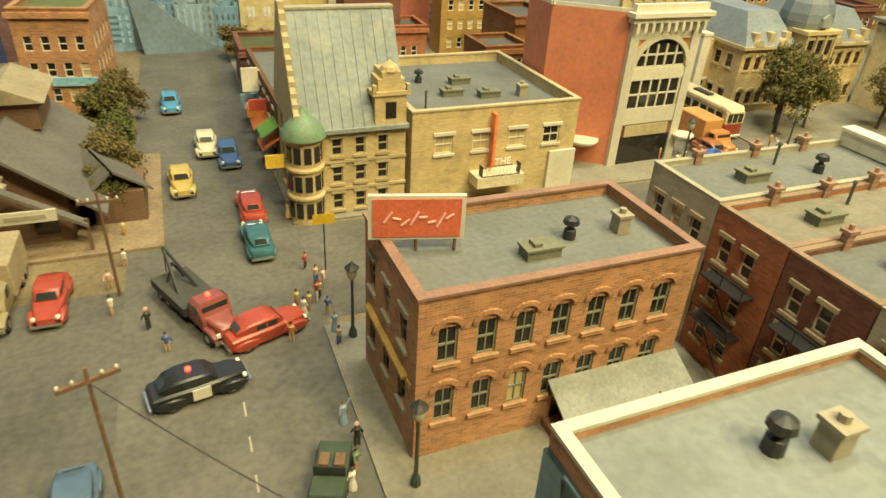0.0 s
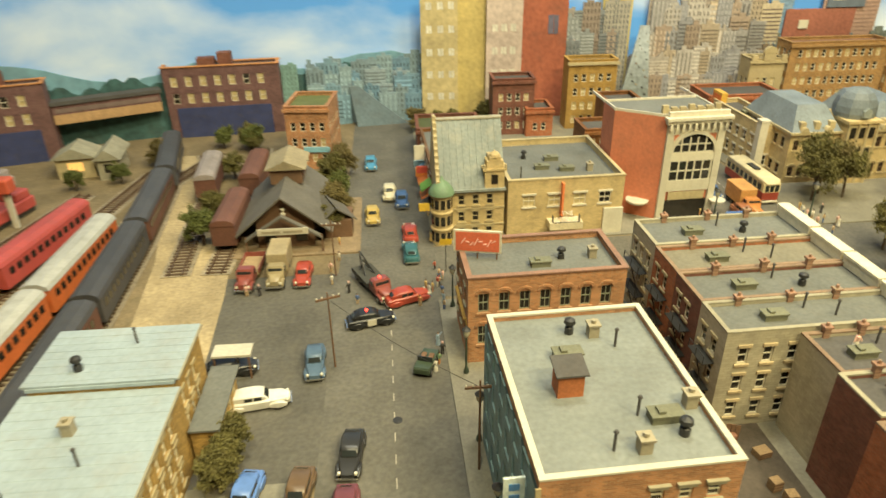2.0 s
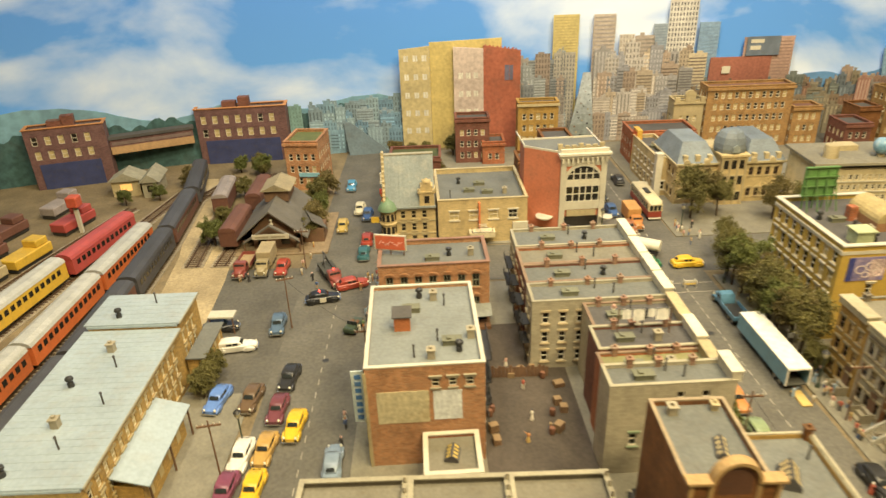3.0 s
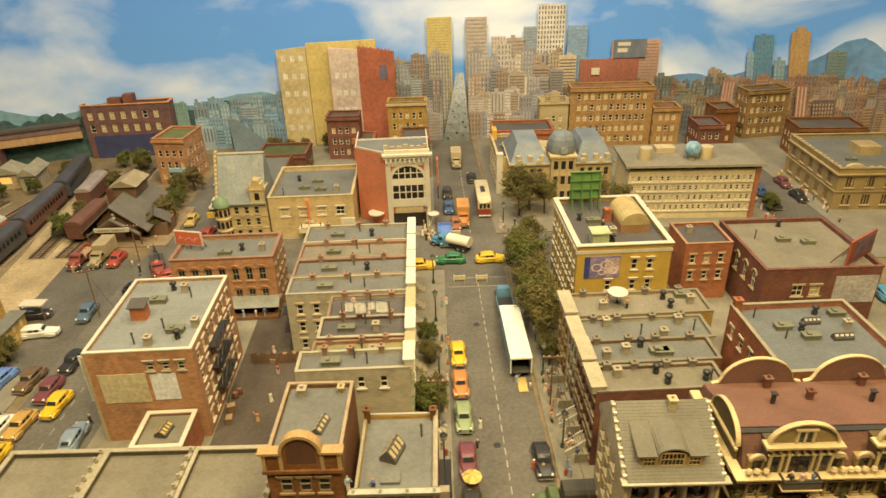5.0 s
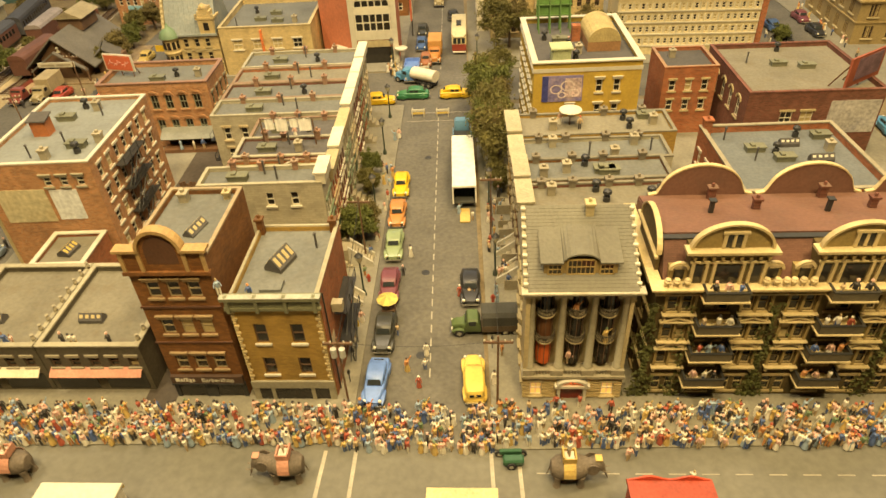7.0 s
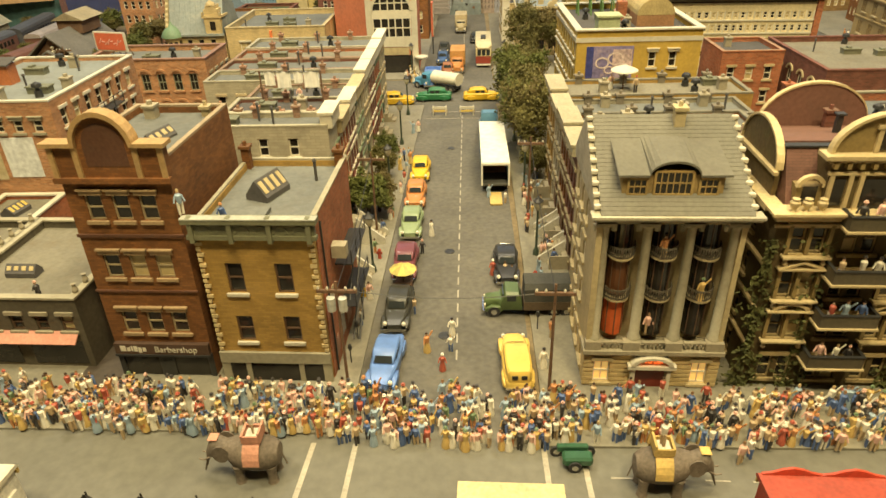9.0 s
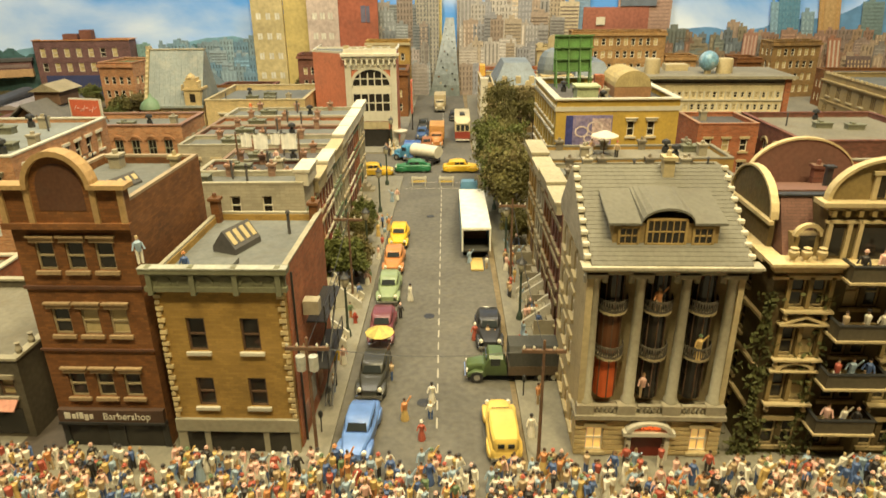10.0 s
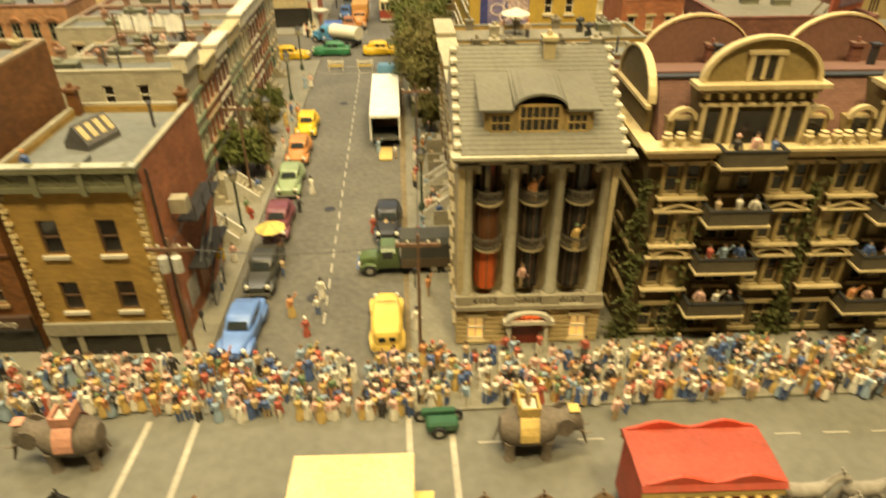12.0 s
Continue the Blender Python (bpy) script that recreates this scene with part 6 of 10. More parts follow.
# --- brick blocks on the far side
B_WARE = brick("orange_ochre_brick", (0.33, 0.185, 0.065), (0.34, 0.23, 0.11))
for nm, lab, x, y, w, d, h, wall, roof, rz in (
        ("brick_block", "narrow orange brick block with a planted green roof", -67.0, 95.8, 6.8, 9.0, 9.6, B_ORANGE, paint("moss_roof", (0.13, 0.15, 0.05), 0.9), -6),
        ("brick_block", "dark red brick block with lit windows", -32.6, 108.5, 7.4, 5.0, 9.6, B_DARK, ROOF_DARK, 0),
        ("brick_block", "low red brick block with a pale sign", -26.8, 107.0, 4.8, 6.0, 4.6, B_RED, ROOF_DARK, 0),
        ("brick_block", "olive brick block with a blank side wall", -18.8, 110.5, 8.8, 4.0, 12.0, B_YELLOW, ROOF_DARK, 0),
        ("brick_block", "brown brick block beside the main street", -15.2, 95.0, 6.0, 9.0, 8.0, B_BROWN, ROOF_DARK, 2),
        ("brick_block", "grey roofed brick block behind the theatre", -21.0, 90.0, 5.6, 6.0, 6.0, B_BROWN, ROOF_DARK, 2),
        ("brick_block", "low green roofed block behind the chateau", -46.5, 98.0, 10.5, 8.0, 4.6, B_DARK, paint("green_roof", (0.08, 0.095, 0.035), 0.9), 0),
        ("brick_block", "red brick block with a white sign row", 4.6, 104.0, 13.5, 8.0, 6.6, B_RED, ROOF_DARK, 0),
        ("brick_block", "cream gabled block with tall windows", 16.2, 113.5, 6.6, 4.0, 10.6, CREAM, ROOF_DARK, 0),
        ("brick_block", "long ochre brick warehouse with many windows", 23.1, 113.0, 19.0, 5.0, 13.4, B_WARE, ROOF_RED, 0),
        ("brick_block", "small ochre annex by the warehouse", 42.3, 112.0, 6.2, 5.0, 8.6, B_WARE, ROOF_RED, 0),
        ("brick_block", "tall brown brick office with lit windows", 65.0, 115.4, 10.4, 5.0, 11.0, brick("dim_ochre_brick", (0.24, 0.14, 0.045), (0.24, 0.16, 0.08)), ROOF_DARK, 8),
        ("brick_block", "brown brick block beyond the bank", 70.5, 100.5, 14.0, 8.0, 6.6, B_BROWN, ROOF_DARK, -4),
        ("brick_block", "low dark block behind the museum", 50.4, 105.0, 5.6, 7.0, 6.4, B_DARK, ROOF_DARK, 0),
        ("brick_block", "narrow dark block beside the side street", 56.4, 111.0, 5.0, 6.0, 8.2, B_BROWN, ROOF_DARK, 4),
        ("brick_block", "dark brick block at the layout edge", 88.0, 76.0, 14.0, 12.0, 10.4, B_DARK, ROOF_DARK, -4)):
    wins = []
    n = max(2, int((w - 0.6) / 1.55))
    for z in [1.2 + 2.5 * k for k in range(int((h - 0.8) / 2.5))]:
        # windows labelled lit get their light from the pale pane colour
        wins += row("S", (w - (n - 1) * 1.5 - 0.8) / 2, 1.5, n, z, 0.8, 1.4, blind=0.55)
        if x > 20:
            wins += row("W", 0.8, 1.6, max(1, int(d / 1.6)), z, 0.8, 1.4, blind=0.5)
        elif x < -50:
            wins += row("E", 0.8, 1.6, max(1, int(d / 1.6)), z, 0.8, 1.4, blind=0.4)
        else:
            wins += row("E" if x < 0 else "W", 0.8, 1.9, max(1, int(d / 1.9)), z, 0.8, 1.4, blind=0.4)
    root = block(nm, lab, "building", x, y, w, d, h, wall, roof, rz, wins, 0.5, wall, 0.12, group="distant blocks", trim=None, frame=FRAME_WHITE)
    part("cornice", boxes((-0.25, -0.35, h - 0.3, w + 0.25, -0.0, h + 0.2)), CREAM if wall in (B_YELLOW, CREAM) else wall, root)
    if wall is CREAM:
        for a, b, c in ((0.0, 1.0, 1.2), (5.6, 6.6, 1.2), (2.2, 4.4, 1.6)):
            part("gable_pier", boxes((a, -0.4, h + 0.2, b, 0.3, h + c)), CREAM, root)
        bm = bmesh.new()
        prism(bm, [(3.3 + 1.25 * math.cos(math.pi * i / 10), h + 1.6 + 1.15 * math.sin(math.pi * i / 10)) for i in range(11)], -0.45, 0.3)
        part("round_gable", bm, CREAM, root)
    if x < -50:
        part("shop_sign", boxes((2.5, -0.3, 2.9, 6.6, 0, 3.7)), paint("sky_blue_sign", (0.25, 0.5, 0.6), 0.6), root, "pale blue shop sign")

root = thing("theatre_sign", 4.6, 100.2, 0, 90, "tall orange and yellow lit sign tower over the street", "sign")
part("tower", boxes((-1.6, -0.5, 0, 1.6, 0.5, 9.0)), paint("sign_amber", (0.62, 0.36, 0.06), 0.6), root)
for i in range(5):
    part("stripe", boxes((-1.4 + i * 0.62, -0.58, 4.0, -1.15 + i * 0.62, -0.5, 8.6), (-1.4 + i * 0.62, 0.5, 4.0, -1.15 + i * 0.62, 0.58, 8.6)), paint("sign_red", (0.55, 0.1, 0.04), 0.6), root)
root = thing("street_banner", -7.6, 84.0, 0, 90, "red and white vertical banner on the office corner", "sign")
part("panel", boxes((-0.9, -0.15, 3.0, 0.9, 0.15, 8.4)), paint("banner_red", (0.55, 0.14, 0.08), 0.6), root)
for x in (-0.5, 0.1):
    part("stripe", boxes((x, -0.2, 3.2, x + 0.35, -0.15, 8.2)), WHITE, root)
part("post", boxes((-0.1, -0.1, 0, 0.1, 0.1, 3.0)), IRON, root)

# --- tall tower flat in front of the backdrop: yellow, pale and red faces
root = thing("tower_block", -42.3, 119.0, 0, 0, "tall tower block with yellow, pale pink and red faces", "building")
T_STRAW, T_YELLOW = paint("tower_straw", (0.52, 0.43, 0.22), 0.8, 0.22, 0.3), paint("tower_yellow", (0.48, 0.38, 0.14), 0.8, 0.2, 0.3)
T_PALE, T_RED = paint("tower_pale", (0.5, 0.41, 0.35), 0.8, 0.25, 0.3), paint("tower_red", (0.36, 0.11, 0.06), 0.8, 0.25, 0.3)
for x0, x1, y0, h0, h1, m, nm in ((-2.2, 4.6, 0.5, 23.0, 23.6, T_STRAW, "straw_face"), (4.62, 20.8, 1.4, 24.2, 24.7, T_YELLOW, "yellow_face"), (9.9, 16.6, 0.3, 23.2, 22.7, T_PALE, "pale_face"), (16.62, 25.0, 0.5, 23.3, 22.0, T_RED, "red_face")):
    bm = bmesh.new()
    prism(bm, [(x0, 0), (x1, 0), (x1, h1), (x0, h0)], y0, y0 + 0.8)
    part(nm, bm, m, root)
for k in range(9):
    part("roof_stub", boxes((17.0 + 0.85 * k, 0.6, 22.0, 17.25 + 0.85 * k + 0.2 * (k % 2), 0.9, 23.5 - 0.12 * k)), T_RED, root)
T_WINDOW = paint("tower_window", (0.62, 0.6, 0.5), 0.6)
for k in range(5):
    for x, y0 in ((-1.2, 0.5), (0.9, 0.5), (2.9, 0.5), (11.0, 0.3), (12.7, 0.3), (14.4, 0.3)):
        if x > 5 and k == 4:
            continue
        part("window", boxes((x, y0 - 0.04, 4.0 + k * 4.1, x + 0.5, y0 - 0.002, 5.3 + k * 4.1)), T_WINDOW, root)
        part("window", boxes((x + 0.6, y0 - 0.04, 4.0 + k * 4.1, x + 1.0, y0 - 0.002, 5.3 + k * 4.1)), T_WINDOW, root)
T_DARK = paint("tower_shutter", (0.13, 0.12, 0.17), 0.6)
part("window", boxes((21.4, 0.42, 15.6, 22.4, 0.498, 19.0)), T_DARK, root)
part("window", boxes((22.5, 0.42, 15.6, 23.3, 0.498, 18.9)), T_DARK, root)

# ---------------------------------------------------------------- backdrop: painted sky and skyline on a bent board
CURVE = [(-168, 84), (-135, 101), (-104, 113), (-78, 120), (-54, 123.5), (-30, 124.5), (0, 125), (60, 125), (92, 121), (120, 108), (140, 92)]
m, nt, nd, ln, bsdf = nodes_of("painted_sky")
tc = nd.new("ShaderNodeTexCoord")
sep = nd.new("ShaderNodeSeparateXYZ")
ln.new(tc.outputs["Object"], sep.inputs[0])
up = nd.new("ShaderNodeMapRange")
up.inputs[1].default_value, up.inputs[2].default_value = 6 * S, 60 * S
ln.new(sep.outputs[2], up.inputs[0])
ramp = nd.new("ShaderNodeValToRGB")
ramp.color_ramp.elements[0].color, ramp.color_ramp.elements[1].color = (0.36, 0.55, 0.82, 1), (0.06, 0.19, 0.62, 1)
e = ramp.color_ramp.elements.new(0.12)
e.color = (0.12, 0.36, 0.84, 1)
ln.new(up.outputs[0], ramp.inputs[0])
mp = nd.new("ShaderNodeMapping")
mp.inputs["Scale"].default_value = (1.0, 1.0, 2.2)
ln.new(tc.outputs["Object"], mp.inputs[0])
cl = nd.new("ShaderNodeTexNoise")
cl.inputs["Scale"].default_value, cl.inputs["Detail"].default_value, cl.inputs["Roughness"].default_value, cl.inputs["Distortion"].default_value = 0.024 / S, 8, 0.5, 0.3
ln.new(mp.outputs[0], cl.inputs["Vector"])
cm = nd.new("ShaderNodeMapRange")
cm.inputs[1].default_value, cm.inputs[2].default_value, cm.inputs[4].default_value = 0.45, 0.7, 0.95
ln.new(cl.outputs["Fac"], cm.inputs[0])
mx = nd.new("ShaderNodeMixRGB")
ln.new(cm.outputs[0], mx.inputs[0])
ln.new(ramp.outputs[0], mx.inputs[1])
mx.inputs[2].default_value = (0.84, 0.9, 0.97, 1)
ln.new(mx.outputs[0], bsdf.inputs["Base Color"])
bsdf.inputs["Roughness"].default_value = 0.9
SKY = m
bm = bmesh.new()
lo = [bm.verts.new((x, y, -1)) for x, y in CURVE]
hi = [bm.verts.new((x, y, 92)) for x, y in CURVE]
lo2 = [bm.verts.new((x, y + 1, -1)) for x, y in CURVE]
hi2 = [bm.verts.new((x, y + 1, 92)) for x, y in CURVE]
for k in range(len(CURVE) - 1):
    bm.faces.new((lo[k], lo[k + 1], hi[k + 1], hi[k]))
    bm.faces.new((lo2[k + 1], lo2[k], hi2[k], hi2[k + 1]))
    bm.faces.new((hi[k], hi[k + 1], hi2[k + 1], hi2[k]))
solid("backdrop", bm, SKY, "hand-painted blue sky with white clouds on a bent board", "backdrop", kind="structure", smooth=True)


def curve_y(x):
    for (a, b), (c, d) in zip(CURVE, CURVE[1:]):
        if a <= x <= c:
            return b + (d - b) * (x - a) / (c - a)
    return 80.0


def ridge(name, label, x0, x1, off, height, mat, seed, step=2.0):
    """A painted range of hills or trees cut along its top, standing just before the sky board."""
    rnd = random.Random(seed)
    bm = bmesh.new()
    prev = None
    x = x0
    while x <= x1:
        y = curve_y(x) - off
        z = height(x) + rnd.uniform(-0.25, 0.25)
        cur = [bm.verts.new((x, y, -0.5)), bm.verts.new((x, y, z)), bm.verts.new((x, y + 0.2, z)), bm.verts.new((x, y + 0.2, -0.5))]
        if prev:
            for k in range(3):
                bm.faces.new((prev[k], cur[k], cur[k + 1], prev[k + 1]))
        prev = cur
        x += step
    return solid(name, bm, mat, label, "backdrop", kind="structure")


ridge("backdrop_hills", "painted blue-green hills on the backdrop", -166, -40, 0.5, lambda x: 11.5 + 5.5 * math.exp(-((x + 128) / 16) ** 2) + 1.2 * math.sin(x * 0.21), paint("hill_teal", (0.18, 0.34, 0.42), 0.9, 0.25, 0.12), 1)
ridge("backdrop_trees", "painted dark green tree line on the backdrop", -166, -48, 0.9, lambda x: 10.2 + 0.8 * math.sin(x * 0.5) + 0.5 * math.sin(x * 1.7), paint("painted_green", (0.045, 0.1, 0.1), 0.9, 0.4, 0.2), 2, 1.0)
ridge("backdrop_mountains", "painted grey-blue mountains on the backdrop", 48, 138, 0.5, lambda x: 12.3 + 9.5 * math.exp(-((x - 91) / 9) ** 2) + 3.0 * math.exp(-((x - 73) / 9) ** 2) + 1.6 * math.exp(-((x - 53) / 7) ** 2), paint("hill_slate", (0.11, 0.25, 0.46), 0.9, 0.25, 0.12), 3)


def painted_tower(x, w, h, colour, stripes, label, off=1.4, dark=(0.09, 0.1, 0.12), lean=0.0):
    """A flat painted high-rise: a thin board with its rows of windows laid on it."""
    y = curve_y(x) - off
    root = thing("painted_tower", x, y, 0, 0, label, "backdrop", "painted skyline")
    key = "tower_%d_%d_%d" % tuple(int(c * 99) for c in colour)
    dice = random.Random(int(x * 10) + int(h * 7))
    bm = boxes((0, 0, 0, w, 0.3, h))
    if w < 5 and h < 24:
        a = dice.uniform(0.1, 0.5) * w
        box(bm, a, 0.02, h, a + dice.uniform(0.2, 0.4) * w, 0.28, h + dice.uniform(0.3, 0.9))
    board = part("board", bm, paint(key, colour, 0.85, 0.28, 0.35), root)
    m = paint("pd_%d_%d_%d" % tuple(int(c * 99) for c in dark), dark, 0.7)
    bm = bmesh.new()
    if stripes == "pillar":
        n = max(2, int(w / 0.75))
        for k in range(n):
            box(bm, w * (k + 0.3) / n, -0.05, h * 0.35, w * (k + 0.7) / n, 0, h - 0.5)
    pitch = dice.choice((0.62, 0.74, 0.86)) if stripes == "band" else dice.choice((0.95, 1.1, 1.25))
    z = 1.0 + dice.uniform(0, 0.4)
    while z < h - 0.6 and stripes in ("band", "grid"):
        if stripes == "band":
            box(bm, w * 0.04, -0.05, z, w * 0.97, 0, z + pitch * 0.38)
        else:
            n = max(2, int(w / 0.66))
            for k in range(n):
                box(bm, w * (k + 0.28) / n, -0.05, z, w * (k + 0.66) / n, 0, z + pitch * 0.6)
        z += pitch
    grid = part("window_grid", bm, m, root)
    grid["kind"] = "stuff"
    for ob in (board, grid):
        for v in ob.data.vertices:
            v.co.x += lean * v.co.z
    return root


for x, w, h, c, s, lab, off, dark in (
        (-9.6, 5.8, 28.7, (0.48, 0.4, 0.17), "band", "painted yellow high-rise on the backdrop", 1.2, (0.44, 0.36, 0.15)),
        (-9.3, 4.9, 20.6, (0.34, 0.32, 0.27), "grid", "painted grey block with dark upright windows", 1.9, (0.14, 0.14, 0.14)),
        (-0.5, 5.0, 28.5, (0.42, 0.36, 0.3), "band", "painted pinkish stepped high-rise", 1.2, (0.33, 0.3, 0.28)),
        (5.6, 3.4, 24.0, (0.5, 0.46, 0.4), "grid", "painted pale office block of the skyline", 1.3, (0.3, 0.26, 0.22)),
        (9.2, 4.4, 23.6, (0.36, 0.31, 0.26), "band", "painted tan office block of the skyline", 1.2, (0.28, 0.25, 0.22)),
        (13.2, 3.2, 26.0, (0.3, 0.36, 0.42), "band", "painted blue-grey slab of the skyline", 1.15, (0.24, 0.3, 0.36)),
        (16.4, 6.4, 31.0, (0.55, 0.53, 0.48), "grid", "painted tall black-and-white high-rise", 1.2, (0.08, 0.08, 0.09)),
        (23.6, 4.6, 26.0, (0.24, 0.36, 0.5), "band", "painted blue glass high-rise", 1.1, (0.19, 0.3, 0.44)),
        (21.6, 4.2, 19.4, (0.5, 0.43, 0.3), "band", "painted striped tan block", 1.9, (0.2, 0.16, 0.13)),
        (26.8, 14.0, 18.2, (0.32, 0.12, 0.08), "none", "painted red block with a white sign", 1.7, (0.1, 0.1, 0.1)),
        (34.2, 11.4, 22.4, (0.36, 0.24, 0.19), "band", "painted brown block with a dark billboard", 1.4, (0.33, 0.22, 0.175)),
        (68.4, 1.8, 19.0, (0.2, 0.33, 0.44), "grid", "painted pale blue block in the haze", 1.3, (0.22, 0.36, 0.47)),
        (70.0, 4.4, 22.8, (0.1, 0.24, 0.36), "grid", "painted dark blue high-rise", 1.2, (0.13, 0.28, 0.4)),
        (78.0, 4.4, 23.4, (0.44, 0.28, 0.12), "grid", "painted orange high-rise on the backdrop", 1.2, (0.4, 0.26, 0.13)),
        (79.0, 2.2, 24.6, (0.42, 0.28, 0.13), "none", "painted orange crown of the high-rise", 1.25, (0.4, 0.26, 0.13)),
        (86.4, 4.4, 19.0, (0.17, 0.25, 0.26), "band", "painted grey-green block on the backdrop", 1.2, (0.15, 0.22, 0.23)),
        (74.6, 2.6, 17.0, (0.22, 0.33, 0.4), "grid", "painted hazy block between the towers", 1.3, (0.25, 0.36, 0.42)),
        (58.0, 2.6, 15.0, (0.34, 0.26, 0.2), "grid", "painted narrow brown block of the skyline", 1.4, (0.26, 0.2, 0.16)),
        (61.0, 3.0, 12.8, (0.36, 0.2, 0.15), "pillar", "painted pink striped block of the skyline", 3.4, (0.46, 0.32, 0.26)),
        (78.6, 2.6, 12.0, (0.34, 0.16, 0.1), "pillar", "painted red and white striped block", 4.6, (0.55, 0.46, 0.36)),
        (82.4, 5.0, 8.4, (0.14, 0.1, 0.09), "grid", "painted dark block with lit windows", 4.8, (0.5, 0.36, 0.2)),
        (-70.6, 3.0, 11.4, (0.2, 0.33, 0.3), "grid", "painted green-grey block in the haze", 1.6, (0.14, 0.24, 0.22))):
    painted_tower(x, w, h, c, s, lab, off, dark, -0.12 if x > 66 else 0.0)
rnd = random.Random(11)
PALE = ((0.34, 0.3, 0.26), (0.4, 0.36, 0.31), (0.3, 0.29, 0.28), (0.42, 0.35, 0.26), (0.34, 0.27, 0.21), (0.27, 0.27, 0.28), (0.44, 0.41, 0.37))
MUTED = ((0.28, 0.25, 0.22), (0.25, 0.27, 0.27), (0.32, 0.3, 0.27), (0.38, 0.33, 0.3), (0.22, 0.24, 0.25), (0.27, 0.22, 0.18))
DIM = ((0.15, 0.17, 0.15), (0.2, 0.15, 0.1), (0.14, 0.17, 0.19), (0.22, 0.19, 0.13), (0.2, 0.12, 0.08), (0.26, 0.22, 0.16))
DUSTY = ((0.3, 0.2, 0.14), (0.34, 0.24, 0.16), (0.26, 0.2, 0.17), (0.36, 0.28, 0.2), (0.24, 0.22, 0.2), (0.3, 0.19, 0.14))
BLUISH = ((0.2, 0.32, 0.4), (0.26, 0.36, 0.4), (0.16, 0.27, 0.36), (0.3, 0.38, 0.42), (0.22, 0.3, 0.34))
for x0, x1, step, top, bottom, tones in ((-66, -43.5, 1.5, 11.5, 5.0, BLUISH), (-20, -7.2, 1.0, 19.5, 5.5, MUTED), (-0.1, 22.0, 0.95, 21.0, 5.5, PALE), (22.0, 62, 1.5, 13.0, 5.5, DIM), (62.0, 104, 1.4, 13.0, 5.0, DUSTY)):
    x = x0
    while x < x1:
        for deep in (0, 1, 2, 3):
            h = bottom + (top - bottom) * (0.333 * deep * rnd.uniform(0.8, 1.0)) + rnd.uniform(0, 1.6)
            w = min(rnd.uniform(1.6, 4.2), x1 - x + 0.5)
            tone = rnd.choice(tones)
            painted_tower(x + rnd.uniform(-0.4, 0.4) if x > x0 else x, w, h, tone, rnd.choice(("band", "grid", "grid", "pillar")), "painted low block of the hazy skyline", 3.6 - deep * 0.6 + rnd.uniform(-0.2, 0.2), tuple(min(0.7, c * 1.45) for c in tone) if rnd.random() < 0.4 else tuple(c * 0.5 for c in tone))
        x += step * rnd.uniform(1.0, 2.0)
ridge("backdrop_city", "hazy painted mass of distant city blocks", -22, 136, 0.8, lambda x: 10.4 + 1.6 * math.sin(x * 0.9) + 1.3 * math.sin(x * 2.3 + 1) + 0.8 * math.sin(x * 5.1), paint("city_haze", (0.27, 0.25, 0.23), 0.9, 0.5, 1.2), 4, 0.7)
# painted street running on into the distance, its haze put into paler, bluer paints
STREET_HAZE_TONES = [paint("street_tone_%d" % k, tuple(a + (b - a) * k / 6 for a, b in zip((0.15, 0.175, 0.16), (0.42, 0.47, 0.5))), 0.85, 0.3, 0.3) for k in range(7)]
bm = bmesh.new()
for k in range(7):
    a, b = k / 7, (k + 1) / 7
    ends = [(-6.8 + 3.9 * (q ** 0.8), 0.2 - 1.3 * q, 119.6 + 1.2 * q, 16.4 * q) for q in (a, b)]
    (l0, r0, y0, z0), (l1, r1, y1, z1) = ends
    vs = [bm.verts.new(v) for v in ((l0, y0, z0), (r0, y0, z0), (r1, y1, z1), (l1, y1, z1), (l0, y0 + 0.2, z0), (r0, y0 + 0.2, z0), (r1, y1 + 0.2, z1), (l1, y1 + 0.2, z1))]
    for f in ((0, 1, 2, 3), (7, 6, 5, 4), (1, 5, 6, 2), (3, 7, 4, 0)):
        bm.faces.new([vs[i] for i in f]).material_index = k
solid("backdrop_street", bm, STREET_HAZE_TONES, "painted street climbing into the hazy distance", "backdrop", kind="structure")
bm = bmesh.new()
vs = [bm.verts.new(v) for v in ((-57, 116.8, 0.0), (-47.5, 118.2, 0.0), (-56.6, 119.6, 7.0), (-58.2, 119.4, 7.0), (-57, 117.1, 0.0), (-47.5, 118.5, 0.0), (-56.6, 119.9, 7.0), (-58.2, 119.7, 7.0))]
for f in ((0, 1, 2, 3), (4, 5, 6, 7), (0, 1, 5, 4), (1, 2, 6, 5), (2, 3, 7, 6), (3, 0, 4, 7)):
    bm.faces.new([vs[i] for i in f])
solid("backdrop_street", bm, paint("painted_teal_street", (0.11, 0.15, 0.17), 0.85, 0.2, 0.4), "painted station street running into blue haze", "backdrop", kind="structure")
for k in range(22):
    q = 0.04 + 0.9 * k / 22
    side = (0.2, 0.75, 0.5, 0.32, 0.86)[k % 5]
    x = (-6.8 + 3.9 * q ** 0.8) * (1 - side) + (0.2 - 1.3 * q) * side
    a = 0.26 * (1 - 0.75 * q)
    solid("painted_car", boxes((-a, -0.06, 0, a, 0.0, 1.7 * a)), [IRON, WOOD, IRON, STONE][k % 4], "tiny car painted on the distant street", "backdrop", (x, 119.58 + 1.2 * q, 16.4 * q), kind="structure")
